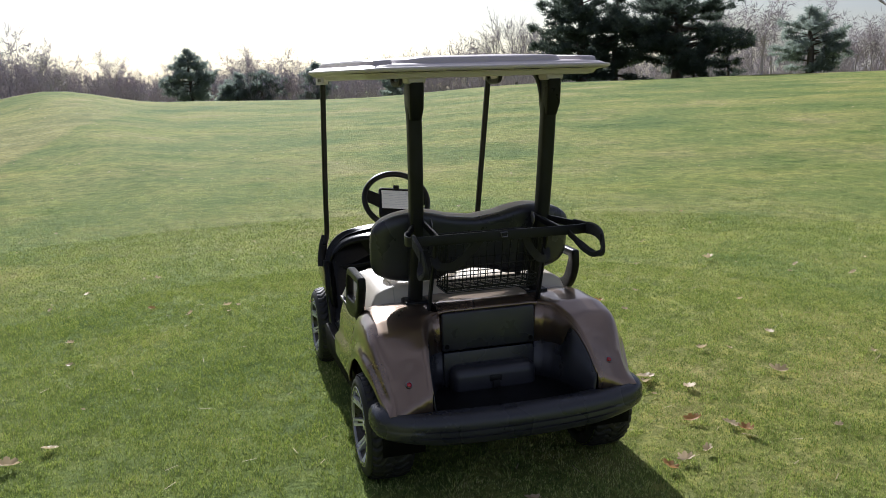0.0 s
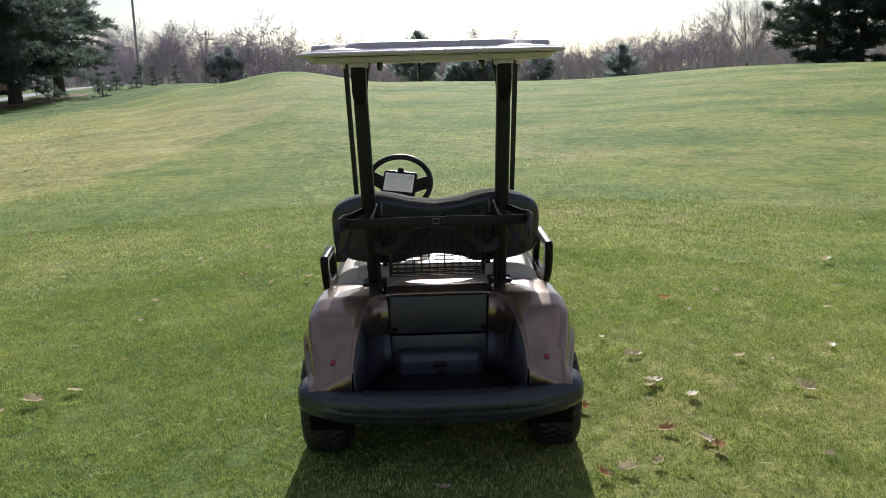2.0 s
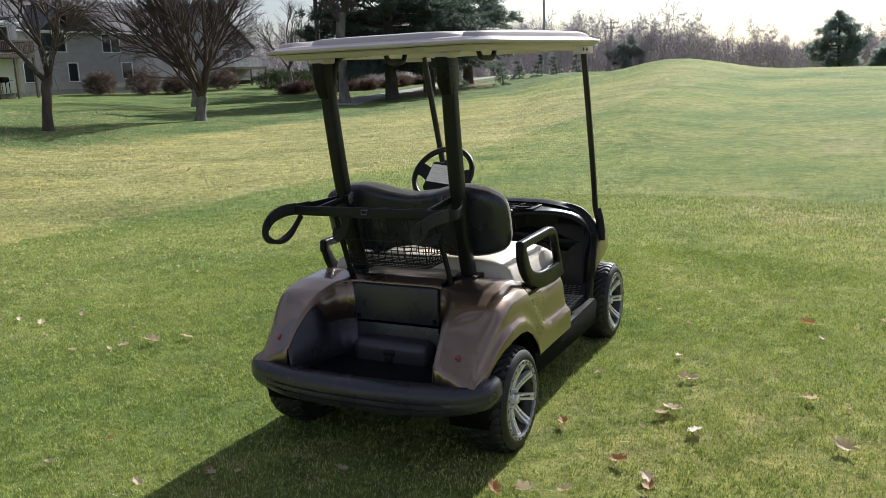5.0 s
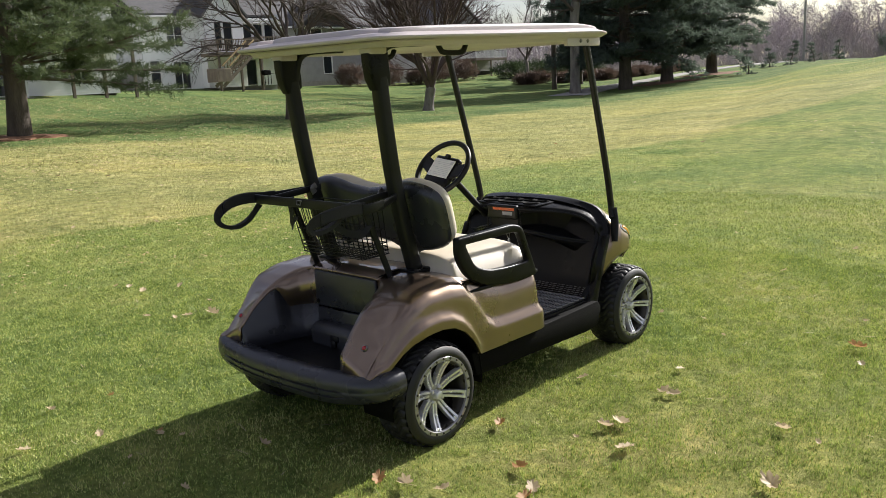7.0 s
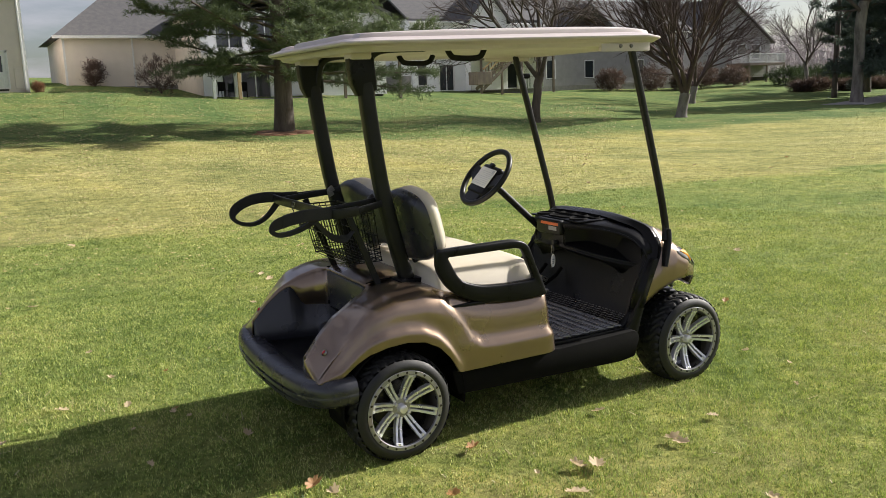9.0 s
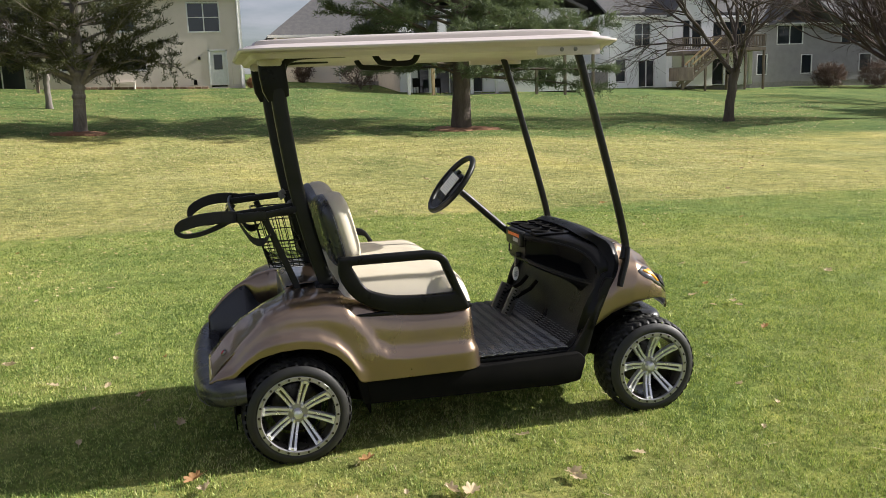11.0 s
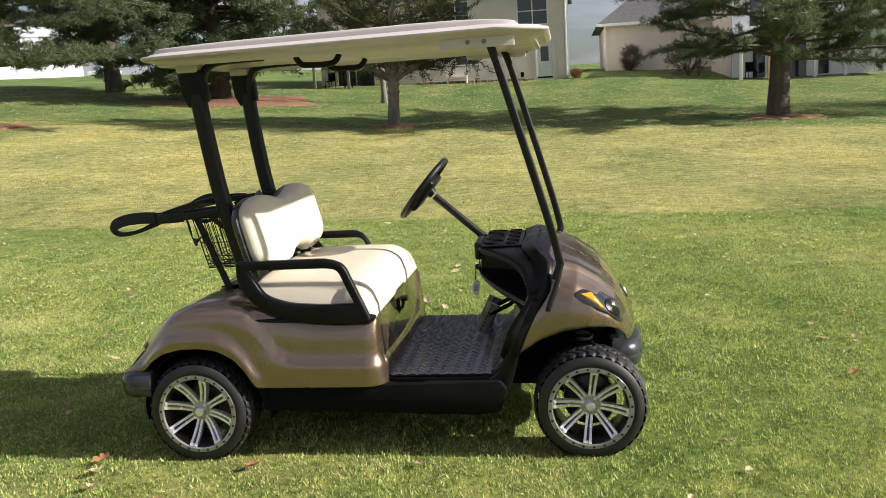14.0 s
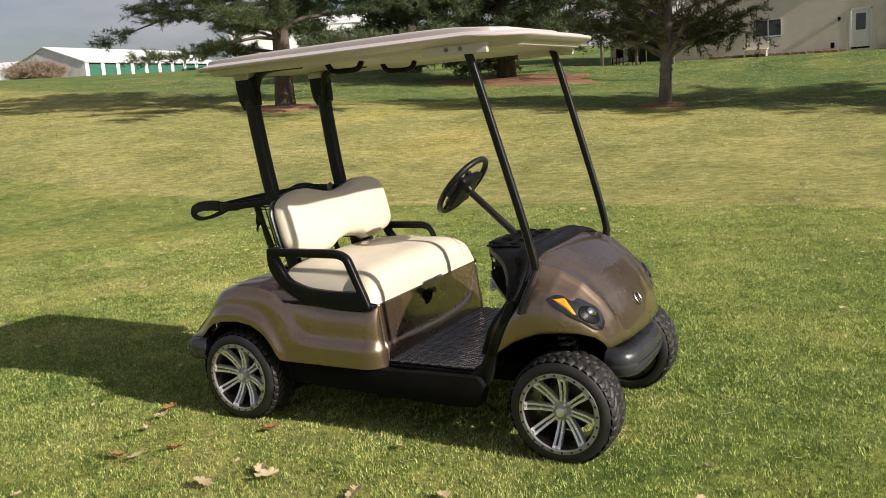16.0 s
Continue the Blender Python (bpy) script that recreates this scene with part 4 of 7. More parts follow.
def nose(u, v):
    """Front moulding: u from the cowl (0) to the front lip (1), v from the right edge (0) over the top to the left edge (1)."""
    ys = interp(u, ST_X, [0.525, 0.535, 0.538, 0.530, 0.500, 0.455, 0.415, 0.395])
    zb = interp(u, ST_X, [0.430, 0.505, 0.545, 0.555, 0.548, 0.525, 0.490, 0.462])
    zt = interp(u, ST_X, [0.868, 0.842, 0.800, 0.735, 0.655, 0.575, 0.500, 0.463])
    xs = interp(u, ST_X, [1.365, 1.475, 1.585, 1.680, 1.755, 1.805, 1.832, 1.838])
    xc = interp(u, ST_X, [1.470, 1.555, 1.650, 1.745, 1.815, 1.860, 1.892, 1.900])
    a = math.pi * v
    ca, sa = math.cos(a), math.sin(a)
    e = interp(u, [0, 0.5, 1], [0.50, 0.56, 0.62])
    y = -ys * (abs(ca) ** e) * (1 if ca > 0 else -1)
    k = abs(sa) ** 0.62
    z = zb + (zt - zb) * k
    yr = 0.425 - 0.135 * u
    over = abs(y) - yr
    fade = smoothstep(0.02, 0.20, u) * smoothstep(1.02, 0.9, u)
    z += fade * (0.011 * max(0.0, 1 - abs(over) / 0.034) - 0.008 * math.exp(-((over - 0.070) / 0.035) ** 2) - 0.006 * math.exp(-((over + 0.075) / 0.04) ** 2)) * (k > 0.35)
    w = 1 - min(1, abs(y) / max(ys, 1e-6)) ** 2
    x = xs + (xc - xs) * (w ** 0.75)
    x += 0.135 * (1 - u) ** 3 * k * (1 - w) ** 2
    x += 0.062 * (1 - u) ** 3 * smoothstep(0.20, 0.72, k) * smoothstep(1.0, 0.86, k)
    return Vector((x, y, z))


NU, NV = 48, 190
V, F = grid_vf([[nose(i / NU, j / NV) for j in range(NV + 1)] for i in range(NU + 1)])
thicken(part("front_cowl", bm_from(V, F), M_PAINT, cart, "bronze hood and front fenders", smooth=60), 0.008, -1)


def nose_patch(name, pts, material, lift, parent, inset=0.8, label="", n=10):
    """A raised lens or badge that follows the nose, from a closed loop in (u, v)."""
    def at(u, v, h):
        p = nose(u, v)
        nrm = (nose(u + 0.01, v) - p).cross(nose(u, v + 0.01) - p).normalized()
        if nrm.dot(Vector((0.5, p.y * 2, 0.5))) < 0:
            nrm = -nrm
        return p + nrm * h
    cu, cv = sum(p[0] for p in pts) / len(pts), sum(p[1] for p in pts) / len(pts)
    rows = []
    for sc, h in ((1.02, -0.003), (1.0, lift * 0.6), (0.94, lift), (0.6, lift * 1.25), (0.25, lift * 1.35)):
        rows.append([at(cu + (u - cu) * sc, cv + (v - cv) * sc, h) for u, v in pts])
    V, F = grid_vf(rows, close_v=True)
    F.append(tuple((len(rows) - 1) * len(pts) + j for j in range(len(pts))))
    return part(name, bm_from(V, F), material, parent, label, smooth=40)


def mirror_v(pts, s):
    return pts if s < 0 else [(u, 1 - v) for u, v in pts]


for s in (-1, 1):
    lens = fillet([(0.415, 0.133), (0.47, 0.178), (0.67, 0.270), (0.78, 0.292), (0.855, 0.262), (0.895, 0.170), (0.87, 0.090), (0.78, 0.085), (0.65, 0.085), (0.50, 0.110)], 0.03, 3)
    hl = nose_patch("headlight", mirror_v(lens, s), M_LENS, 0.004, cart, label="smoked headlight with amber indicator")
    amber = fillet([(0.472, 0.148), (0.560, 0.188), (0.705, 0.122), (0.675, 0.112)], 0.012, 3)
    nose_patch("indicator_lens", mirror_v(amber, s), M_AMBER, 0.008, hl, label="amber indicator lens")
    eye = [(0.765 + 0.075 * math.cos(a), 0.185 + 0.075 * math.sin(a)) for a in [2 * math.pi * k / 28 for k in range(28)]]
    nose_patch("lamp_housing", mirror_v(eye, s), M_BLACK, 0.009, hl, label="round black lamp housing")
    lamp = [(0.762 + 0.030 * math.cos(a), 0.215 + 0.032 * math.sin(a)) for a in [2 * math.pi * k / 20 for k in range(20)]]
    nose_patch("lamp_bowl", mirror_v(lamp, s), M_LAMP, 0.013, hl, label="round chrome lamp")

# round badge: a plain ring and disc
bc = nose(0.865, 0.5)
bn = (nose(0.875, 0.5) - bc).cross(nose(0.865, 0.51) - bc).normalized()
if bn.x < 0:
    bn = -bn
V, F = revolve_vf([(0.026, -0.004), (0.030, -0.007), (0.034, -0.004), (0.034, 0.004)], 28)
badge = part("badge", bm_from(V, F), M_STEEL, cart, "round silver badge on the nose")
badge.matrix_local = Matrix.Translation(bc + bn * 0.002) @ bn.to_track_quat("-Y", "Z").to_matrix().to_4x4()
for k in range(3):
    V, F = sweep_vf([(0.004, -0.004, 0), (0.026, -0.004, 0)], rrect(0.006, 0.004, 0.001))
    bar = part("badge_bar", bm_from(V, F), M_STEEL, badge)
    bar.matrix_local = pose(0, 0, 0, 0, 90 + 120 * k, 0)

# front bumper
bumper("front_bumper", [(1.785, -0.236, 0.352), (1.822, -0.236, 0.352), (1.852, -0.220, 0.352), (1.872, -0.155, 0.352), (1.880, 0.0, 0.352), (1.872, 0.155, 0.352), (1.852, 0.220, 0.352), (1.822, 0.236, 0.352), (1.785, 0.236, 0.352)],
       PROF, 1.6, 0.15, 0.26, "black plastic front bumper")

# cowl trim, footwell wall, dashboard
rows = []
for k in range(33):
    p = nose(0.0, k / 32)
    c = Vector((0, 0, 0.45))
    inn = Vector((p.x - 0.055, p.y * 0.965, p.z - 0.004 if p.z > 0.6 else p.z))
    rows.append([p + Vector((0.012, 0, 0.003)) + Vector((0, 0.004 * (1 if p.y > 0 else -1), 0)), p + Vector((-0.010, 0.005 * (1 if p.y > 0 else -1), 0.006)), inn + Vector((0.02, 0, 0.004)), inn, inn + Vector((0.01, -0.02 * (1 if p.y > 0 else -1), -0.02))])
V, F = grid_vf(rows)
thicken(part("cowl_trim", bm_from(V, F), M_BLACK, cart, "black cowl edge trim"), 0.006)
rows = []
for k in range(41):
    v = 0.05 + 0.90 * k / 40
    e = 0.045 + 0.13 * math.sin(math.pi * v) ** 3
    rows.append([nose(e * j / 6, v) + Vector((0, 0.004 * math.cos(math.pi * v) * (-1 if 0 < j < 6 else 0), 0.006 if 0 < j < 6 else 0.001)) for j in range(7)])
V, F = grid_vf(rows)
thicken(part("cowl_strip", bm_from(V, F), M_BLACK, cart, "black ventilated strip behind the hood", smooth=50), 0.004)
for s in (-1, 1):
    bm = plate_bm(fillet([(1.235, 0.330), (1.30, 0.260), (1.345, 0.30), (1.385, 0.43), (1.432, 0.54), (1.490, 0.675), (1.447, 0.675), (1.392, 0.561), (1.331, 0.433), (1.285, 0.350)], 0.025, 3), None, s * 0.495, s * 0.530, 0.008, 2)
    part("cowl_pillar", bm, M_BLACK, cart)
def dash_edge(y):
    return 1.205 + 0.225 * smoothstep(0.12, 0.50, abs(y)) - 0.025 * math.exp(-(y / 0.14) ** 2)


def dash_top(y):
    c = min(1.0, (abs(y) / 0.525) ** 2)
    return 0.422 + 0.424 * math.sqrt(max(0.0, 1 - c * c)) ** 0.62


rows = []
for x, z in ((1.24, 0.343), (1.275, 0.352), (1.315, 0.395), (1.345, 0.46), (1.400, 0.60), (1.440, 0.72), (1.465, 0.86)):
    rows.append([(x, y, min(z, dash_top(y) - 0.015)) for y in [-0.50 + 0.05 * k for k in range(21)]])
V, F = grid_vf(rows)
thicken(part("footwell_wall", bm_from(V, F), M_BLACK, cart), 0.008)
V, F = [], []
for i in range(6):
    for j in range(34):
        x, y, z = 1.262 + 0.010 * i, -0.46 + 0.0275 * j, 0.352 + 0.008 * i
        a = len(V)
        d = 0.004 if j % 2 else -0.004
        V += [(x - 0.003 + d, y - 0.011, z), (x + 0.003 + d, y - 0.011, z + 0.002), (x + 0.003 - d, y + 0.011, z + 0.002), (x - 0.003 - d, y + 0.011, z), (x - 0.004, y, z + 0.005)]
        F += [(a, a + 1, a + 4), (a + 1, a + 2, a + 4), (a + 2, a + 3, a + 4), (a + 3, a, a + 4)]
mesh_ob("toe_tread", V, F, M_MAT, cart, smooth=0)["kind"] = "stuff"

# dash: lower body with two open compartments and a raised centre pod
rows = []
for k in range(41):
    y = -0.49 + 0.98 * k / 40
    xe, zt = dash_edge(y), dash_top(y)
    box = smoothstep(0.10, 0.135, abs(y)) * smoothstep(0.475, 0.44, abs(y))
    low = 0.700 - 0.085 * smoothstep(0.06, 0.45, abs(y))
    rows.append([(1.495, y, zt + 0.006), (xe + 0.12 * (1 - 0.7 * smoothstep(0.3, 0.49, abs(y))), y, zt + 0.004), (xe + 0.018, y, zt), (xe + 0.004, y, zt - 0.006), (xe, y, zt - 0.016), (xe + 0.008, y, zt - 0.034),
                 (xe + 0.012 + 0.13 * box, y, zt - 0.045), (xe + 0.012 + 0.15 * box, y, low + 0.035), (xe + 0.010, y, low + 0.025), (xe + 0.004, y, low + 0.010), (xe + 0.015, y, low - 0.004), (max(1.39, xe + 0.03), y, low - 0.05)])
V, F = grid_vf(rows)
thicken(part("dashboard", bm_from(V, F), M_BLACK, cart, "black dashboard with open compartments", smooth=45), 0.006)
for s in (-1, 1):
    path = [(dash_edge(y) + 0.002, y, dash_top(y) - 0.020) for y in [s * (0.12 + 0.34 * k / 10) for k in range(11)]]
    path += [(dash_edge(y) + 0.004, y, 0.725 - 0.085 * smoothstep(0.06, 0.45, abs(y))) for y in [s * (0.46 - 0.34 * k / 10) for k in range(11)]]
    sweep("compartment_lip", path, circle(0.006, 6), M_SATIN, cart, closed=True)
rbox("control_panel", 1.172, 1.21, -0.105, 0.105, 0.770, 0.852, M_SATIN, cart, 0.012, 3, "black control panel")
rbox("warning_label", 1.1705, 1.174, -0.095, 0.060, 0.822, 0.838, M_ORANGE, cart, 0.001, 1, "orange warning strip")
rbox("info_label", 1.1705, 1.174, -0.080, -0.010, 0.795, 0.816, M_INK, cart, 0.001, 1)
V, F = revolve_vf([(0.0, -0.012), (0.012, -0.012), (0.014, -0.008), (0.014, 0.01)], 16)
sw = part("key_switch", bm_from(V, F), M_SATIN, cart)
sw.matrix_local = pose(1.180, -0.052, 0.728, 0, 0, -90)
# cup holder tray: a plate with four round wells
rbox("tray", 1.215, 1.455, -0.215, 0.215, 0.846, 0.856, M_BLACK, cart, 0.005, 2, "black drink tray")
def tray_well(cx_, cy_, w_, d_, r_):
    """A raised rounded rim with a sunken dark floor."""
    loop = rrect(w_, d_, r_, 5)
    rows = [[(cx_ + a * f, cy_ + c * f, z) for a, c in loop] for f, z in ((1.10, 0.852), (1.09, 0.861), (1.04, 0.864), (0.98, 0.862), (0.93, 0.859), (0.90, 0.8575), (0.3, 0.8575))]
    V, F = grid_vf(rows, close_v=True)
    F.append(tuple((len(rows) - 1) * len(loop) + j for j in range(len(loop))))
    part("cup_well", bm_from(V, F), M_MATT, cart)


for cx_, cy_, w_, d_, r_ in ((1.268, -0.145, 0.088, 0.088, 0.042), (1.268, 0.0, 0.075, 0.150, 0.030), (1.268, 0.145, 0.088, 0.088, 0.042), (1.355, -0.155, 0.055, 0.080, 0.02), (1.355, -0.052, 0.055, 0.080, 0.02), (1.355, 0.052, 0.055, 0.080, 0.02), (1.355, 0.155, 0.055, 0.080, 0.02),
                            (1.422, -0.10, 0.040, 0.150, 0.015), (1.422, 0.10, 0.040, 0.150, 0.015)):
    tray_well(cx_, cy_, w_, d_, r_)

# key with a hanging tag
sweep("key_ring", [(1.165, -0.052 + 0.010 * math.sin(k * math.pi / 6), 0.690 + 0.026 * math.cos(k * math.pi / 6)) for k in range(12)], circle(0.0018, 5), M_STEEL, cart, closed=True)
loop = [(0.020 * math.cos(a), 0.036 * math.sin(a)) for a in [2 * math.pi * k / 24 for k in range(24)]]
V = [(a, -0.002, c) for a, c in loop] + [(a, 0.002, c) for a, c in loop]
F = [tuple(range(24)), tuple(range(47, 23, -1))] + [(k, 24 + k, 24 + (k + 1) % 24, (k + 1) % 24) for k in range(24)]
tag = part("key_tag", bm_from(V, F), M_WHITE, cart, "white oval key tag")
tag.matrix_local = pose(1.166, -0.055, 0.630, 0, 4, 22)
for k in range(3):
    for yy in (-0.0028, 0.0022):
        rbox("tag_print", -0.010, 0.010, yy, yy + 0.0006, -0.016 + 0.010 * k, -0.010 + 0.010 * k, M_INK, tag, 0)

# pedals
for y, w, nm in ((0.115, 0.055, "brake_pedal"), (0.26, 0.075, "accelerator_pedal")):
    V, F = sweep_vf([(1.165, y, 0.368), (1.200, y, 0.440), (1.232, y, 0.505)], rrect(w, 0.014, 0.004), up=(0, 1, 0))
    pd = part(nm, bm_from([(v[0], v[1], v[2]) for v in V], F), M_STEEL, cart, "ribbed metal pedal")
    for k in range(8):
        t = k / 7
        rbox("pedal_rib", 1.160 + 0.058 * t, 1.166 + 0.058 * t, y - w / 2, y + w / 2, 0.378 + 0.118 * t, 0.384 + 0.118 * t, M_MATT, pd, 0.001, 1)
    sweep("pedal_arm", [(1.205, y, 0.45), (1.31, y, 0.50), (1.35, y, 0.54)], rrect(0.02, 0.014, 0.003), M_MATT, cart, up=(0, 1, 0))

# steering: column, hub, rim, spokes, instruction plate
sweep("steering_column", [(0.955, 0.190, 1.045), (1.26, 0.190, 0.770)], circle(0.0185, 14), M_SATIN, cart)
SW = Matrix.Translation((0.905, 0.192, 1.086)) @ pose(0, 0, 0, 0, -50, 0) @ pose(0, 0, 0, 0, 0, -8)
path = [(0.0 + 0.170 * math.cos(a), 0.172 * math.sin(a), 0) for a in [2 * math.pi * k / 48 for k in range(48)]]
V, F = sweep_vf(path, circle(0.0155, 10), closed=True)
wheel_rim = part("steering_wheel", bm_from(V, F), M_SATIN, cart, "black steering wheel with three spokes")
wheel_rim.matrix_local = SW
hub = rbox("wheel_hub", -0.108, 0.078, -0.094, 0.094, -0.036, 0.008, M_BLACK, wheel_rim, 0.018, 3)
for pts in ([(-0.02, 0.07, -0.006), (0.005, 0.12, -0.004), (0.02, 0.165, 0)], [(-0.02, -0.07, -0.006), (0.005, -0.12, -0.004), (0.02, -0.165, 0)], [(-0.07, 0.0, -0.008), (-0.12, 0.0, -0.004), (-0.165, 0.0, 0)]):
    V, F = sweep_vf(smooth_path(pts, 4), rrect(0.075 if pts[2][1] else 0.14, 0.014, 0.005))
    part("spoke", bm_from(V, F), M_SATIN, wheel_rim)
plq = rbox("instruction_plate", -0.062, 0.052, -0.080, 0.080, 0.008, 0.012, M_WHITE, wheel_rim, 0.001, 1, "white printed instruction plate")
for k in range(8):
    rbox("print_line", 0.028 - 0.011 * k, 0.0305 - 0.011 * k, -0.070, 0.070 - 0.03 * ((k * 7) % 3), 0.0118, 0.0125, M_PRINT, plq, 0)
rbox("print_block", 0.024, 0.044, -0.074, -0.050, 0.0118, 0.0126, M_PRINT, plq, 0)
rbox("hub_clip", 0.058, 0.085, -0.016, 0.016, 0.000, 0.018, M_SATIN, wheel_rim, 0.004)
sweep("hub_neck", [(0.95, 0.190, 1.052), (0.918, 0.190, 1.082)], circle(0.036, 14), M_BLACK, cart, scales=[0.6, 1.0])

# bag rack: uprights, cross bar, loops of webbing, wire basket
for s in (-1, 1):
    sweep("rack_upright", [(-0.105, s * 0.255, 1.055), (0.035, s * 0.262, 0.69)], rrect(0.030, 0.012, 0.003), M_SATIN, cart, up=(0, 1, 0))
    sweep("rack_arm", [(0.085, s * 0.262, 1.085), (-0.12, s * 0.270, 1.068), (-0.235, s * 0.275, 1.058)], rrect(0.012, 0.030, 0.003), M_SATIN, cart)
    V, F = sweep_vf(smooth_path([(0.04, s * 0.24, 1.100), (0.02, s * 0.24, 1.085), (0.03, s * 0.24, 1.060)], 4), rrect(0.03, 0.006, 0.002), up=(0, 1, 0))
    part("rack_clip", bm_from(V, F), M_STEEL, cart)
bar = smooth_path([(-0.10, 0.385, 1.062), (-0.185, 0.405, 1.060), (-0.225, 0.37, 1.060), (-0.240, 0.2, 1.062), (-0.243, 0.0, 1.064), (-0.240, -0.2, 1.062), (-0.225, -0.37, 1.060), (-0.185, -0.405, 1.060), (-0.10, -0.385, 1.062)], 6)
sweep("rack_bar", bar, rrect(0.010, 0.042, 0.003), M_SATIN, cart, label="flat black bag rail")
V, F = sweep_vf([(-0.10, 0.385, 1.062), (0.06, 0.31, 1.075)], rrect(0.012, 0.03, 0.003))
part("rail_end", bm_from(V, F), M_SATIN, cart)
V, F = sweep_vf([(-0.10, -0.385, 1.062), (0.06, -0.31, 1.075)], rrect(0.012, 0.03, 0.003))
part("rail_end", bm_from(V, F), M_SATIN, cart)
sweep("rail_buckle", [(-0.252, 0.016, 1.076), (-0.252, -0.016, 1.076), (-0.258, -0.012, 1.058), (-0.258, 0.012, 1.058)], circle(0.003, 6), M_STEEL, cart, closed=True)
# straps: flat bands that leave the rail, loop to the rear and come back below
LOOPS = {-1: [(-0.205, -0.385, 1.062), (-0.29, -0.388, 1.066), (-0.38, -0.375, 1.058), (-0.448, -0.352, 1.036), (-0.470, -0.338, 1.008), (-0.440, -0.330, 0.988), (-0.375, -0.325, 0.992), (-0.30, -0.315, 1.016), (-0.235, -0.300, 1.048)],
         1: [(-0.190, 0.375, 1.062), (-0.27, 0.392, 1.066), (-0.35, 0.398, 1.054), (-0.415, 0.395, 1.020), (-0.432, 0.390, 0.980), (-0.395, 0.388, 0.948), (-0.330, 0.384, 0.940), (-0.27, 0.372, 0.970), (-0.215, 0.355, 1.035)]}
for s in (-1, 1):
    path = smooth_path(LOOPS[s], 6)
    V, F = [], []
    rows = []
    for i, q in enumerate(path):
        f = i / (len(path) - 1)
        tall, flat = 0.024 - 0.015 * smoothstep(0.35, 0.55, f) + 0.006 * smoothstep(0.8, 1.0, f), 0.003 + 0.012 * smoothstep(0.40, 0.6, f) * smoothstep(0.95, 0.8, f)
        d = path[min(i + 1, len(path) - 1)] - path[max(i - 1, 0)]
        side = Vector((0, s, 0))
        up_ = d.cross(side).normalized()
        if up_.z < 0 and f < 0.4:
            up_ = -up_
        elif f >= 0.4 and up_.dot(last_up) < 0:
            up_ = -up_
        last_up = up_
        rows.append([q + side * a + up_ * b for a, b in ((flat, tall), (-flat, tall), (-flat, -tall), (flat, -tall))])
    V, F = grid_vf(rows, close_v=True, cap_u=True)
    part("bag_strap", bm_from(V, F), M_WEB, cart, "black webbing strap in a loop")
    rows = [[q + Vector((0, s * a, 0)) + Vector((0, 0, b)) for a, b in ((0.008, 0.022), (0.004, 0.026), (-0.004, 0.026), (-0.008, 0.022), (-0.008, -0.022), (-0.004, -0.026), (0.004, -0.026), (0.008, -0.022))] for q in path[2:17]]
    V, F = grid_vf(rows, close_v=True, cap_u=True)
    part("strap_pad", bm_from(V, F), M_WEB, cart)
    pts = [(-0.232, s * 0.10, 1.050), (-0.195, s * 0.14, 0.985), (-0.155, s * 0.20, 0.930), (-0.110, s * 0.25, 0.925), (-0.075, s * 0.262, 0.96)]
    sweep("cross_strap", smooth_path(pts, 5), rrect(0.036, 0.003, 0.001, 1), M_WEB, cart, up=(1, 0, 0), label="slack black strap")
BY, BZ0, BZ1 = 0.215, 0.795, 1.035
def bx(t, z):
    """Rear (t = 0) and front (t = 1) of the basket at a height."""
    k = (z - BZ0) / (BZ1 - BZ0)
    return (-0.085 - 0.055 * k) + (0.165 + 0.02 * k) * t


basket = sweep("wire_basket", [(bx(0, BZ1), -BY, BZ1), (bx(0, BZ1), BY, BZ1), (bx(1, BZ1), BY, BZ1), (bx(1, BZ1), -BY, BZ1)], circle(0.004, 6), M_SATIN, cart, closed=True, label="black wire basket behind the seat")


def wire(*pts):
    sweep("wire", pts, circle(0.0024, 5), M_SATIN, basket)


for k in range(13):
    y = -BY + 2 * BY * k / 12
    wire((bx(0, BZ1), y, BZ1), (bx(0, BZ0 + 0.03), y * 0.97, BZ0 + 0.03), (bx(0, BZ0) + 0.02, y * 0.95, BZ0), (bx(1, BZ0), y * 0.95, BZ0), (bx(1, BZ0 + 0.13), y * 0.97, BZ0 + 0.13))
for k in range(7):
    x = k / 6
    for s in (-1, 1):
        wire((bx(x, BZ0), s * BY * 0.95, BZ0), (bx(x, BZ1), s * BY, BZ1))
for z in (BZ0, BZ0 + 0.018, BZ0 + 0.036, BZ0 + 0.055, BZ0 + 0.12, BZ1 - 0.015):
    ring = [(bx(1, z), -BY * 0.98, z), (bx(0, z), -BY * 0.98, z), (bx(0, z), BY * 0.98, z), (bx(1, z), BY * 0.98, z)]
    wire(*ring, *(ring[:1] if z < BZ0 + 0.13 else ()))
for k in range(5):
    x = bx((k + 1) / 6, BZ0)
    wire((x, -BY * 0.95, BZ0), (x, BY * 0.95, BZ0))

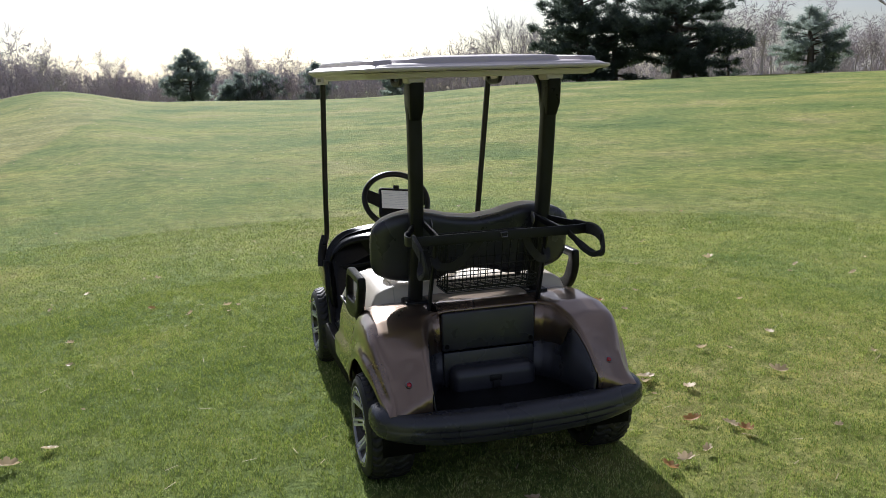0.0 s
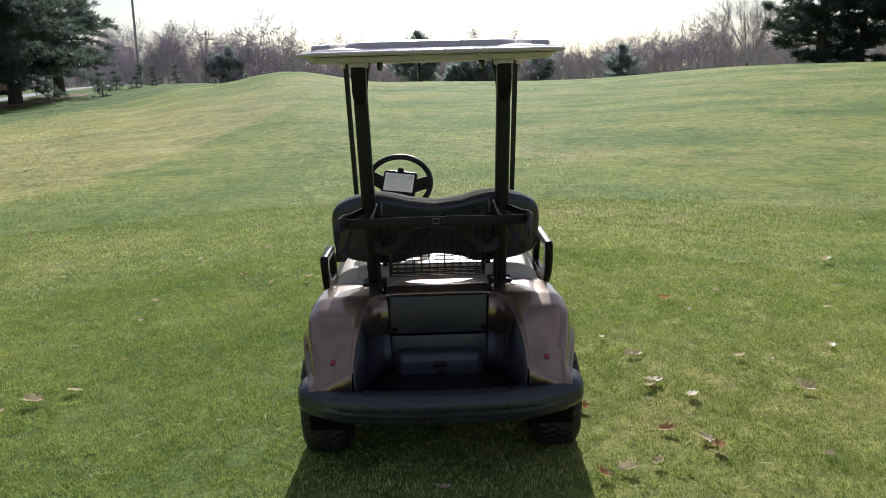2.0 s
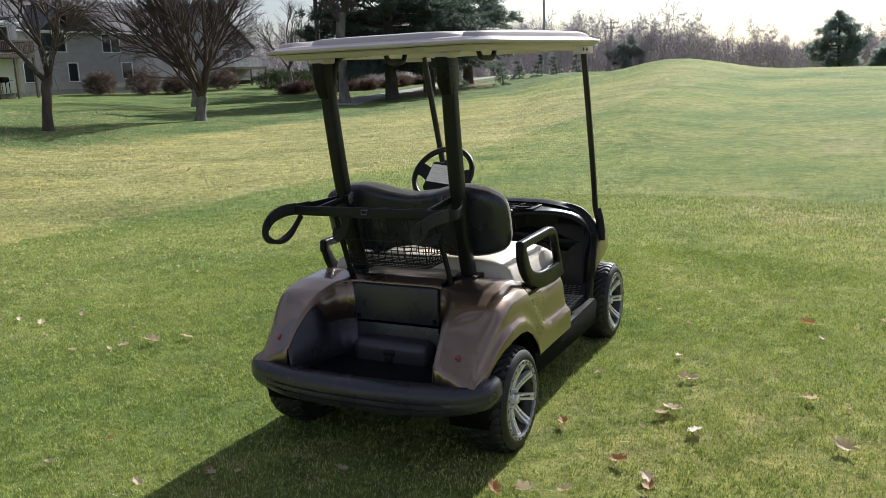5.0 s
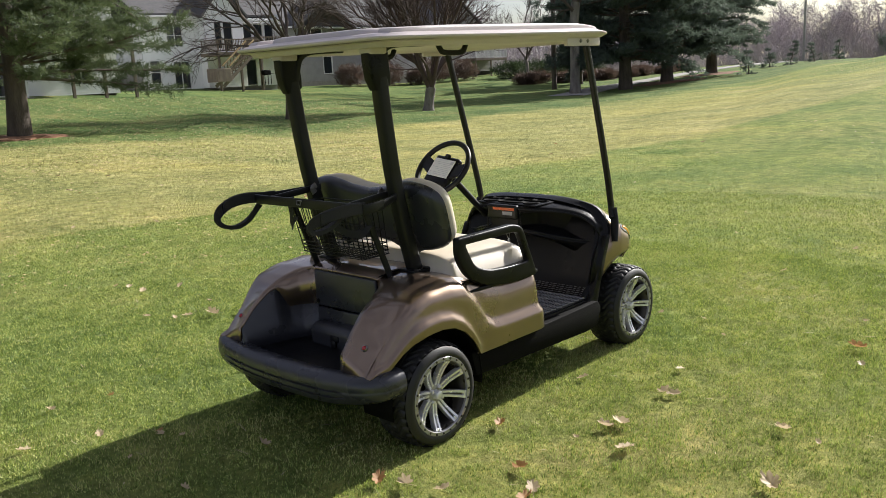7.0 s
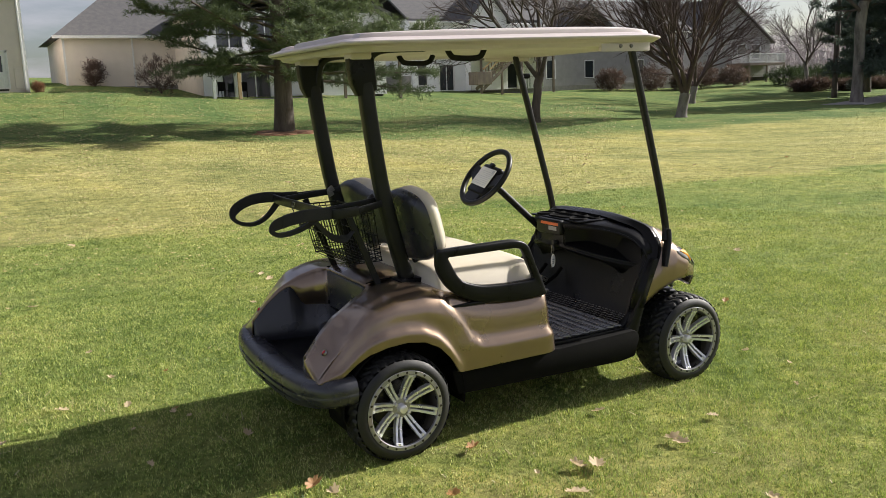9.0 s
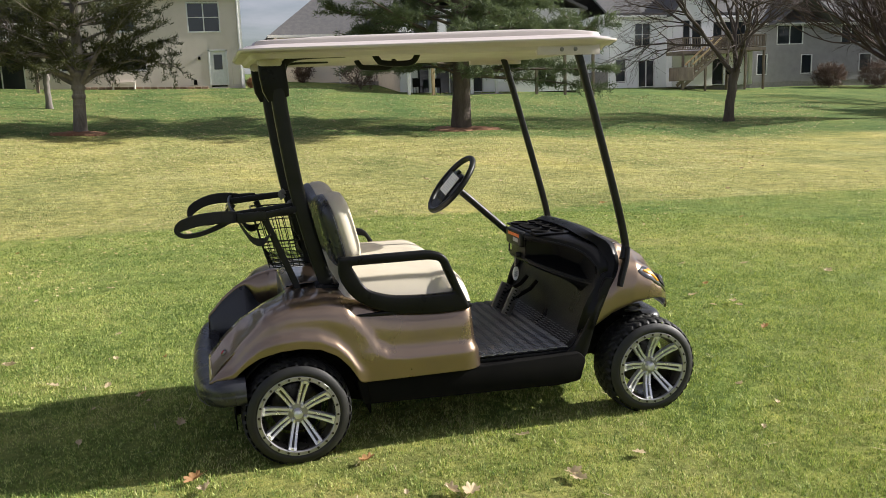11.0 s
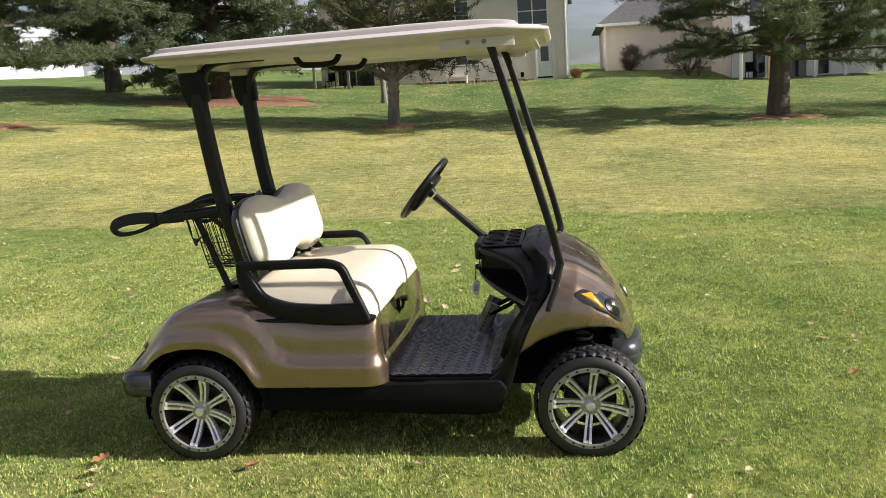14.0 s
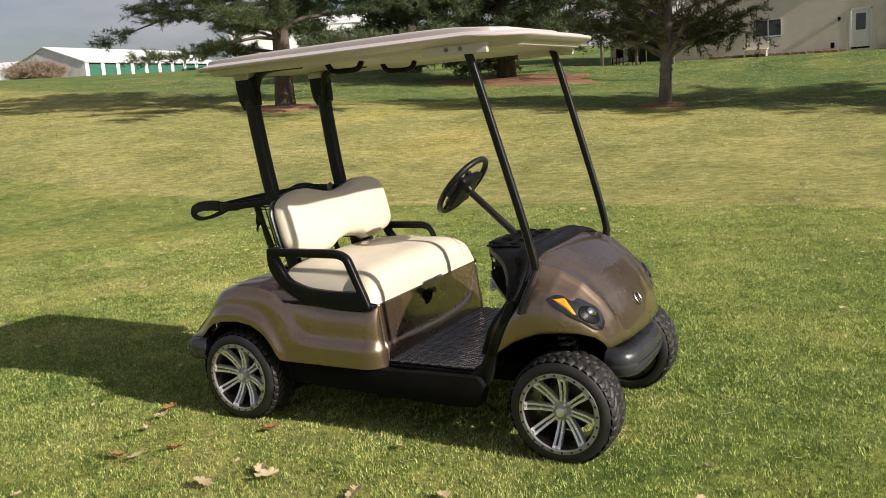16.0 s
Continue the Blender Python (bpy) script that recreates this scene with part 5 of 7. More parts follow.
# ---- wheels ----
def wheel_meshes():
    W = {}
    def keep(key, V, F, material, smooth=40):
        bm = bm_from(V, F)
        bmesh.ops.recalc_face_normals(bm, faces=bm.faces)
        me = bpy.data.meshes.new(key)
        bm.to_mesh(me)
        bm.free()
        me.materials.append(material)
        me.polygons.foreach_set("use_smooth", [True] * len(me.polygons))
        me.set_sharp_from_angle(angle=radians(smooth))
        W[key] = me
    R = 0.238
    # tread with wavy cross grooves
    n, m = 420, 24
    rows = []
    for i in range(n):
        a = 2 * math.pi * i / n
        row = []
        for j in range(m + 1):
            w = -1 + 2 * j / m
            r = R - 0.012 * abs(w) ** 4
            ph = (i / n * 35 + 0.42 * math.sin(w * 6.2) + 0.55 * abs(w)) % 1
            r -= 0.0062 * smoothstep(0.22, 0.10, abs(ph - 0.5)) * smoothstep(0.03, 0.10, abs(w))
            row.append((r * math.cos(a), 0.088 * w, r * math.sin(a)))
        rows.append(row)
    V, F = grid_vf(rows, close_u=True)
    keep("tread", V, F, M_RUBBER, 25)
    V, F = revolve_vf([(R - 0.0185, -0.0885), (R - 0.026, -0.096), (R - 0.040, -0.1035), (R - 0.052, -0.1045), (R - 0.060, -0.102), (0.172, -0.094), (0.166, -0.080), (0.166, 0.080), (0.172, 0.094), (R - 0.060, 0.102), (R - 0.045, 0.104), (R - 0.028, 0.097), (R - 0.0185, 0.0885)], 96)
    keep("tyre", V, F, M_RUBBER)
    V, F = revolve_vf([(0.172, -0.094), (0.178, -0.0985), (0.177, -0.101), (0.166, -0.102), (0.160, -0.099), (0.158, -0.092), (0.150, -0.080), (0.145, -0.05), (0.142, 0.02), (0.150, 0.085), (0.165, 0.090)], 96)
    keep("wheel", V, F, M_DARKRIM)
    V, F = revolve_vf([(0.1745, -0.0995), (0.1775, -0.1020), (0.1755, -0.1045), (0.1605, -0.1050), (0.1575, -0.1025), (0.1565, -0.094), (0.1595, -0.092)], 96)
    keep("rim_lip", V, F, M_LIP)
    # brake drum and backing disc deep in the wheel
    V, F = revolve_vf([(0.0, 0.012), (0.10, 0.012), (0.112, 0.018), (0.112, 0.06), (0.0, 0.06)], 32)
    keep("brake_drum", V, F, M_DARKRIM)
    # hub disc and paired spokes, dished
    V, F = revolve_vf([(0.0, -0.056), (0.036, -0.056), (0.048, -0.054), (0.052, -0.048), (0.052, -0.032), (0.0, -0.028)], 40)
    keep("hub_disc", V, F, M_LIP)
    # a spoke: two arms joined by a block at the outer end, and deep flanks
    V, F = [], []
    arm = [(-0.0060, -0.016), (-0.0060, 0.006), (-0.0050, 0.0080), (0.0050, 0.0080), (0.0060, 0.006), (0.0060, -0.016)]
    for sgn in (-1, 1):
        a, b_ = sweep_vf([(0.042, -0.050, sgn * 0.0085), (0.085, -0.059, sgn * 0.0095), (0.120, -0.074, sgn * 0.0106), (0.157, -0.0955, sgn * 0.0118)], arm, up=(0, -1, 0))
        o = len(V)
        V += a
        F += [tuple(i + o for i in f) for f in b_]
    a, b_ = sweep_vf([(0.151, -0.0915, -0.0172), (0.151, -0.0915, 0.0172)], rrect(0.014, 0.014, 0.002, 1), up=(0, -1, 0))
    o = len(V)
    V += a
    F += [tuple(i + o for i in f) for f in b_]
    keep("spoke", V, F, M_CHROME, 30)
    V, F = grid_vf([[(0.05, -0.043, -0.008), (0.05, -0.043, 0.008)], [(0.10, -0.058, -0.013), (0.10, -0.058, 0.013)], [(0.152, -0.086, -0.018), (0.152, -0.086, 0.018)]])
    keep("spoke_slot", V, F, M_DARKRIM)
    V, F = revolve_vf([(0.0, -0.086), (0.016, -0.085), (0.0195, -0.082), (0.0205, -0.077), (0.0205, -0.060), (0.023, -0.054)], 32)
    keep("centre_cap", V, F, M_CHROME)
    V, F = revolve_vf([(0.0, -0.074), (0.006, -0.073), (0.0085, -0.069), (0.0085, -0.055)], 8)
    keep("lug_nut", V, F, M_CHROME, 30)
    V, F = revolve_vf([(0.0, -0.1066), (0.0052, -0.1064), (0.0060, -0.104)], 8)
    keep("rivet", V, F, M_DARKRIM)
    return W


WM = wheel_meshes()


def add_wheel(x, y, z, spin, flip, steer=0.0):
    base = new("wheel", WM["wheel"])
    base.parent = cart
    base.matrix_local = pose(x, y, z, 0, 0, (180 if flip else 0) + steer) @ pose(0, 0, 0, 0, spin, 0)
    base["label"] = "machined eight-spoke wheel with low black tyre"
    def sub(key, m=None):
        o = new(key, WM[key])
        o.parent = base
        if m is not None:
            o.matrix_local = m
    for key in ("tread", "tyre", "rim_lip", "brake_drum", "hub_disc", "centre_cap"):
        sub(key)
    for k in range(8):
        sub("spoke", pose(0, 0, 0, 0, 45 * k, 0))
        sub("spoke_slot", pose(0, 0, 0, 0, 45 * k, 0))
    for k in range(4):
        sub("lug_nut", pose(0, 0, 0, 0, 90 * k + 22, 0) @ pose(0.037, 0, 0))
    for k in range(24):
        sub("rivet", pose(0, 0, 0, 0, 15 * k + 5, 0) @ pose(0.1680, 0, 0))


add_wheel(-0.030, -0.512, 0.219, 14, False)
add_wheel(-0.030, 0.512, 0.219, 31, True)
add_wheel(1.675, -0.473, 0.219, 7, False)
add_wheel(1.675, 0.473, 0.219, 17, True)

# ---- trees ----
M_BARK = mat("grey_brown_bark", (0.125, 0.100, 0.080), (0.055, 0.043, 0.034), scale=3, fine=26, rough=0.9, bump=0.9, stretch=(1, 1, 0.25))
M_BARK2 = mat("pale_grey_bark", (0.25, 0.225, 0.20), (0.10, 0.088, 0.078), scale=3, fine=22, rough=0.9, bump=0.9, stretch=(1, 1, 0.3))
M_TWIG = mat("bare_twigs", (0.11, 0.085, 0.075), (0.06, 0.045, 0.04), scale=2, fine=12, rough=0.9)
# far twigs: distance haze is put into the colour, well above bare wood
M_TWIG_HAZED = mat("hazed_bare_twigs", (0.50, 0.44, 0.46), (0.38, 0.33, 0.35), scale=0.3, fine=3, rough=0.95)
M_TWIG_RED = mat("reddish_twigs", (0.105, 0.070, 0.063), (0.062, 0.042, 0.038), scale=2, fine=12, rough=0.9)
M_NEEDLE = leafy("pine_needles", (0.046, 0.078, 0.042), (0.140, 0.175, 0.088), (0.14, 0.18, 0.075))
# haze is put into these colours: slightly for dark needles, strongly for far ones
M_NEEDLE_DARK = leafy("dark_needles", (0.045, 0.064, 0.056), (0.085, 0.108, 0.086), (0.13, 0.165, 0.125), 0.45)
M_NEEDLE_HAZED = leafy("hazed_needles", (0.16, 0.20, 0.18), (0.25, 0.29, 0.25), (0.36, 0.42, 0.36), 0.6)
M_NEEDLE_OLIVE = leafy("olive_needles", (0.040, 0.048, 0.020), (0.105, 0.110, 0.045), (0.08, 0.09, 0.03))
M_MULCH = mat("needle_litter", (0.20, 0.085, 0.045), (0.30, 0.17, 0.09), scale=5, fine=60, rough=0.95, bump=0.8)


class Wood:
    """Gathers tapered tubes and needle tufts as arrays."""

    def __init__(self, seed):
        self.rng = np.random.default_rng(seed)
        self.v, self.t, self.n = [], [], 0
        self.lv = []

    def tube(self, pts, radii, sides=6):
        pts = np.asarray(pts, float)
        m = len(pts)
        d = np.gradient(pts, axis=0)
        d /= np.linalg.norm(d, axis=1)[:, None] + 1e-9
        ref = np.array([0.0, 0, 1]) if abs(d[0][2]) < 0.9 else np.array([1.0, 0, 0])
        s = np.cross(d, ref)
        s /= np.linalg.norm(s, axis=1)[:, None] + 1e-9
        u = np.cross(s, d)
        a = np.arange(sides) * 2 * np.pi / sides
        ring = s[:, None] * np.cos(a)[None, :, None] + u[:, None] * np.sin(a)[None, :, None]
        V = pts[:, None] + ring * np.asarray(radii)[:, None, None]
        i, k = np.meshgrid(np.arange(m - 1), np.arange(sides), indexing="ij")
        p = (i * sides + k).ravel()
        q = (i * sides + (k + 1) % sides).ravel()
        T = np.concatenate([np.stack([p, q, q + sides], 1), np.stack([p, q + sides, p + sides], 1)])
        self.v.append(V.reshape(-1, 3))
        self.t.append(T + self.n)
        self.n += m * sides

    def limb(self, p, d, length, r0, r1, sides=5, segs=4, wob=0.12, lift=0.0):
        """A wandering tapered limb; returns its points."""
        p, d = np.array(p, float), np.array(d, float)
        d /= np.linalg.norm(d)
        pts = [p]
        for k in range(segs):
            d = d + self.rng.normal(0, wob, 3) + np.array([0, 0, lift])
            d /= np.linalg.norm(d)
            pts.append(pts[-1] + d * length / segs)
        self.tube(pts, np.linspace(r0, r1, segs + 1), sides)
        return np.array(pts)

    def tufts(self, P, D, n, length, width, spread=0.8):
        """n thin needles at each of the points P, roughly along D."""
        P, D = np.repeat(np.asarray(P, float), n, 0), np.repeat(np.asarray(D, float), n, 0)
        d = D + self.rng.normal(0, spread, P.shape)
        d /= np.linalg.norm(d, axis=1)[:, None] + 1e-9
        L = length * self.rng.uniform(0.6, 1.2, len(P))[:, None]
        s = np.cross(d, self.rng.normal(0, 1, P.shape))
        s /= np.linalg.norm(s, axis=1)[:, None] + 1e-9
        P = P + self.rng.normal(0, length * 0.25, P.shape)
        self.lv.append(np.stack([P - s * width, P + s * width, P + d * L], 1).reshape(-1, 3))

    def wood_mesh(self, name, material, parent):
        return np_mesh(name, np.concatenate(self.v), np.concatenate(self.t), material, parent, smooth=True)

    def leaf_arrays(self):
        return np.concatenate(self.lv)


def base_at(name, x, y, label, category="tree", group=""):
    e = new(name)
    e.location = (x, y, ground_z(x, y) - 0.05)
    return tagged(e, label, category, group)


def trunk_pts(w, h, lean=(0, 0), wob=0.12, n=9):
    z = np.linspace(0, h, n)
    off = np.cumsum(w.rng.normal(0, wob, (n, 2)), 0) * (z / h)[:, None]
    return np.stack([off[:, 0] + lean[0] * z / h, off[:, 1] + lean[1] * z / h, z], 1)


def conifer(name, x, y, h, radius, trunk, clear, seed, label, needles=M_NEEDLE, shape="broad", density=1.0, tuft=0.24, lean=(0, 0), bark=M_BARK, group="", droop=-0.02, gap=0.0, needle_count=13, wide=0.055, step=1.0, fork=0.0):
    """An evergreen: trunk, whorls of limbs with side shoots, needle tufts along them."""
    base = base_at(name, x, y, label, "tree", group)
    w = Wood(seed)
    T = trunk_pts(w, h, lean)
    w.tube(T, trunk * np.array([1.25, 1.0, 0.93, 0.85, 0.72, 0.56, 0.40, 0.22, 0.05]), 10)
    z = clear
    P, D = [], []
    if fork:
        # swollen whorls on the lower trunk, and stems that part from it
        for zk in np.cumsum(w.rng.uniform(0.22, 0.55, 5)):
            ck = np.array([np.interp(zk, T[:, 2], T[:, 0]), np.interp(zk, T[:, 2], T[:, 1]), zk])
            w.tube([ck - [0, 0, 0.09], ck - [0, 0, 0.03], ck + [0, 0, 0.04], ck + [0, 0, 0.10]], trunk * np.array([0.90, 1.10, 1.08, 0.88]) * w.rng.uniform(0.98, 1.12), 10)
        for k in range(7):
            a = 2 * math.pi * (k + w.rng.uniform(-0.3, 0.3)) / 7
            d = np.array([math.cos(a), math.sin(a), w.rng.uniform(0.45, 1.1)])
            pts = w.limb([T[2][0], T[2][1], fork + 0.12 * (k % 3)], d, radius * w.rng.uniform(0.9, 1.15), trunk * 0.48, 0.012, 6, 7, 0.16, -0.02)
            for q in range(46):
                f = w.rng.uniform(0.30, 1.0)
                i = min(6, int(f * 7))
                p = pts[i] + (pts[i + 1] - pts[i]) * (f * 7 - i)
                dd = w.rng.normal(0, 1, 3) + np.array([0, 0, 0.4])
                dd /= np.linalg.norm(dd)
                w.tube([p, p + dd * 0.55], [0.012, 0.004], 3)
                for g in (0.25, 0.45, 0.65, 0.85, 1.0):
                    P.append(p + dd * 0.6 * g), D.append(dd + np.array([0, 0, 0.3]))
    while z < h * 0.985:
        t = (z - clear) / (h - clear)
        if shape == "cone":
            prof = (1 - t) ** 0.85 + 0.03
        elif shape == "oval":
            prof = max(0.08, math.sin(math.pi * min(1, 0.22 + 0.80 * t)))
        else:
            prof = max(0.12, math.sin(math.pi * min(1, 0.30 + 0.68 * t)) ** 0.7)
        c = np.array([np.interp(z, T[:, 2], T[:, 0]), np.interp(z, T[:, 2], T[:, 1]), z])
        for k in range(w.rng.integers(4, 7)):
            if w.rng.random() < gap:
                continue
            a = w.rng.uniform(0, 2 * math.pi)
            L = radius * prof * w.rng.uniform(0.62, 1.12)
            d = np.array([math.cos(a), math.sin(a), w.rng.uniform(-0.05, 0.35) if shape != "cone" else w.rng.uniform(-0.15, 0.25)])
            r0 = max(0.012, trunk * 0.26 * L / max(radius, 0.1))
            pts = w.limb(c, d, L, r0, 0.008, 4, 5, 0.10, droop + 0.02)
            # side shoots
            m = max(3, int(L * 4.2 * density))
            for q in range(m):
                f = w.rng.uniform(0.25, 1.0)
                i = min(4, int(f * 5))
                p = pts[i] + (pts[i + 1] - pts[i]) * (f * 5 - i)
                ax = pts[i + 1] - pts[i]
                ax /= np.linalg.norm(ax) + 1e-9
                side = np.cross(ax, [0, 0, 1]) * (1 if w.rng.random() < 0.5 else -1)
                dd = ax * 0.6 + side * w.rng.uniform(0.3, 1.0) + np.array([0, 0, w.rng.uniform(-0.30, 0.35)])
                dd /= np.linalg.norm(dd)
                l2 = min(1.1, 0.16 * L + 0.25) * w.rng.uniform(0.6, 1.2) * (1.15 - 0.5 * f)
                if tuft < 0.30:
                    w.tube([p, p + dd * l2 * 0.9], [0.010, 0.004], 3)
                for g in np.arange(0.15, 1.01, max(0.12, tuft * 0.55 / l2)):
                    P.append(p + dd * l2 * g)
                    D.append(dd * 0.8 + np.array([0, 0, 0.35]))
            P.append(pts[-1]), D.append(ax)
        z += w.rng.uniform(0.32, 0.55) * step
    w.tufts(P, D, int(needle_count), tuft, tuft * wide, 0.85)
    w.wood_mesh("trunk", bark, base)
    lv = w.leaf_arrays()
    np_mesh("crown", lv, np.arange(len(lv)).reshape(-1, 3), needles, base)
    return base


def grow(w, p, d, length, r, depth, spread, up, kids):
    segs = 4 if depth > 2 else (3 if depth == 2 else (2 if depth == 1 else 1))
    pts = w.limb(p, d, length, r, r * 0.55, 6 if depth > 3 else (4 if depth > 1 else 3), segs, 0.10 if depth > 2 else 0.16, up)
    if depth == 0:
        return
    n = kids + (1 if w.rng.random() < 0.5 else 0)
    for k in range(n):
        f = w.rng.uniform(0.35, 1.0) if k else 1.0
        i = min(segs - 1, int(f * segs))
        q = pts[i] + (pts[i + 1] - pts[i]) * (f * segs - i)
        ax = pts[i + 1] - pts[i]
        ax /= np.linalg.norm(ax)
        s = w.rng.normal(0, 1, 3)
        s -= ax * (s @ ax)
        s /= np.linalg.norm(s) + 1e-9
        ang = spread * w.rng.uniform(0.55, 1.25) * (0.45 if k == 0 else 1)
        dd = ax * math.cos(ang) + s * math.sin(ang)
        grow(w, q, dd, length * w.rng.uniform(0.58, 0.84), max(0.0055, r * (0.68 if k == 0 else 0.52)), depth - 1, spread, up, kids)


def bare_tree(name, x, y, h, trunk, fork, seed, label, depth=5, spread=0.75, up=0.03, kids=3, stems=4, twig=M_TWIG, bark=M_BARK2, group="", flare=1.0):
    base = base_at(name, x, y, label, "tree", group)
    w = Wood(seed)
    T = trunk_pts(w, fork, (0, 0), 0.05, 9)
    w.tube(T, trunk * np.array([1.35, 1.08, 1.0, 0.97, 0.95, 0.94, 0.96, 0.98, 0.9]), 10)
    w.wood_mesh("trunk", bark, base)
    c = Wood(seed + 50)
    for k in range(stems):
        a = 2 * math.pi * (k + c.rng.uniform(-0.25, 0.25)) / stems
        d = np.array([math.cos(a) * flare * c.rng.uniform(0.5, 1.1), math.sin(a) * flare * c.rng.uniform(0.5, 1.1), c.rng.uniform(0.7, 1.3)])
        grow(c, T[-1 if k % 2 else -2], d, (h - fork) * c.rng.uniform(0.36, 0.46), trunk * 0.55, depth, spread, up, kids)
    c.wood_mesh("crown", twig, base)
    return base


def litter_ring(name, x, y, r, label):
    rows = []
    g = np.random.default_rng(int(abs(x * 10)))
    ph = g.uniform(0, 6, 4)
    for f in (0.0, 0.35, 0.7, 0.92, 1.0):
        row = []
        for k in range(40):
            a = 2 * math.pi * k / 40
            rr = r * f * (1 + 0.16 * math.sin(3 * a + ph[0]) + 0.10 * math.sin(5 * a + ph[1]) + 0.06 * math.sin(9 * a + ph[2]))
            px, py = x + rr * math.cos(a) * 1.25, y + rr * math.sin(a)
            row.append((px, py, ground_z(px, py) + 0.10 * (1 - f) + (0.045 if f < 1 else -0.03)))
        rows.append(row)
    V, F = grid_vf(rows, close_v=True)
    o = mesh_ob(name, V, F, M_MULCH, smooth=60)
    return tagged(o, label, "needle litter", kind="stuff")


TREES = "trees on the lawn"
conifer("pine_tree", 9.0, 27.3, 11.5, 6.4, 0.33, 2.1, 3, "tall dark pine with broad crown on needle litter", density=1.35, tuft=0.20, group=TREES, gap=0.0, needle_count=11, wide=0.070, droop=-0.05, step=0.85)
litter_ring("needle_litter", 9.0, 27.3, 1.05, "reddish needle litter round a pine trunk")
conifer("pine_tree", -4.35, 25.7, 7.4, 3.4, 0.19, 2.0, 7, "knotty sparse pine with forked trunk on the lawn", density=1.1, tuft=0.17, shape="broad", lean=(0.5, 0.1), bark=M_BARK2, group=TREES, gap=0.05, needle_count=8, wide=0.085, droop=0.03, needles=M_NEEDLE_OLIVE, step=0.7, fork=1.60)
litter_ring("needle_litter", -4.35, 25.7, 0.7, "thin brown litter round a tree base")
conifer("pine_tree", -17.65, 21.97, 10.0, 7.0, 0.34, 1.7, 12, "spreading pine with long bare lower limbs", density=1.5, tuft=0.20, group=TREES, gap=0.22, bark=M_BARK, needle_count=10, wide=0.080, droop=-0.04)
litter_ring("needle_litter", -17.65, 21.97, 1.3, "reddish needle litter round a spreading pine")
conifer("spruce_tree", -16.0, 38.8, 12.0, 6.4, 0.45, 0.9, 21, "dense dark evergreen with low skirts on litter", density=1.5, tuft=0.28, shape="oval", group=TREES, needle_count=6, wide=0.12, droop=-0.05, step=0.62)
litter_ring("needle_litter", -14.8, 37.8, 3.4, "broad bed of reddish needle litter")
conifer("spruce_tree", -25.0, 44.5, 12.0, 6.0, 0.45, 1.6, 22, "dense dark evergreen beside the storage field", density=1.2, tuft=0.26, shape="oval", group=TREES, needle_count=6, wide=0.12, step=0.7)
bare_tree("bare_tree", 22.5, 30.0, 8.5, 0.22, 2.4, 31, "leafless tree with spreading limbs and pale trunk", depth=5, spread=0.72, stems=5, group=TREES, bark=M_BARK)
bare_tree("bare_tree", 31.3, 29.3, 8.2, 0.28, 1.3, 34, "leafless many-stemmed tree with dense reddish twigs", depth=5, spread=0.48, stems=8, twig=M_TWIG_RED, group=TREES, kids=3, up=0.05, flare=0.55)
bare_tree("bare_tree", -7.2, 38.0, 6.0, 0.14, 1.6, 36, "thin leafless tree by the beige house", depth=4, spread=0.6, stems=3, group=TREES)
for i, (x, y, h) in enumerate(((56.0, 31.7, 13.5), (63.5, 32.2, 13.0), (73.5, 33.0, 12.0))):
    conifer("pine_tree", x, y, h, 6.8 if i < 2 else 5.6, 0.46, 2.2, 41 + i, "tall dark pine in the swale by the path", density=1.0, tuft=0.36, shape="broad", needles=M_NEEDLE_DARK, group="pines by the path", needle_count=7, wide=0.115, droop=-0.06)
conifer("pine_tree", 66.0, 42.6, 10.0, 4.2, 0.30, 1.6, 45, "dark pine behind the utility pole", density=1.0, tuft=0.42, shape="oval", needles=M_NEEDLE_DARK, group="pines by the path", wide=0.09)
litter_ring("needle_litter", 63.5, 32.2, 2.6, "reddish litter under a dark pine")
litter_ring("needle_litter", 73.5, 33.0, 2.4, "reddish litter under a far pine")
bare_tree("bare_tree", 50.0, 32.3, 9.5, 0.34, 6.5, 47, "old grey trunk with short broken limbs", depth=2, spread=0.9, stems=4, group="pines by the path", bark=M_BARK2)
bare_tree("bare_tree", 66.5, 49.0, 8.5, 0.18, 2.4, 48, "slim leafless tree beyond the hedge", depth=5, spread=0.5, stems=4, group="pines by the path")
bare_tree("bare_tree", 46.0, 43.0, 8.5, 0.25, 1.3, 49, "leafless tree with dense reddish twigs", depth=5, spread=0.55, stems=5, twig=M_TWIG_RED, group="pines by the path")
for i, (x, y, h) in enumerate(((68.2, 27.2, 2.6), (82.0, 31.0, 1.9), (84.0, 29.7, 2.4), (90.0, 29.5, 2.2), (96.0, 29.0, 2.4))):
    conifer("young_spruce", x, y, h, 0.85, 0.06, 0.15, 60 + i, "small dark cone-shaped spruce on the slope", density=1.0, tuft=0.20, shape="cone", needles=M_NEEDLE_DARK, group="young spruces")
# dark cedars and spruce on the fairway ridge
conifer("cedar_tree", 65.5, -31.5, 9.5, 4.4, 0.40, 0.3, 71, "dark shaggy cedar on the fairway ridge", density=1.0, tuft=0.42, wide=0.085, shape="oval", needles=M_NEEDLE_DARK, group="cedars on the ridge")
conifer("cedar_tree", 61.5, -38.5, 9.5, 5.6, 0.45, 0.5, 72, "dark broad cedar on the fairway ridge", density=1.0, tuft=0.42, wide=0.085, shape="oval", needles=M_NEEDLE_DARK, group="cedars on the ridge", gap=0.08)
conifer("cedar_tree", 66.5, -35.2, 8.0, 3.0, 0.30, 0.6, 73, "rusty dark cedar between two others", density=0.9, tuft=0.42, wide=0.085, shape="cone", needles=M_NEEDLE_DARK, group="cedars on the ridge")
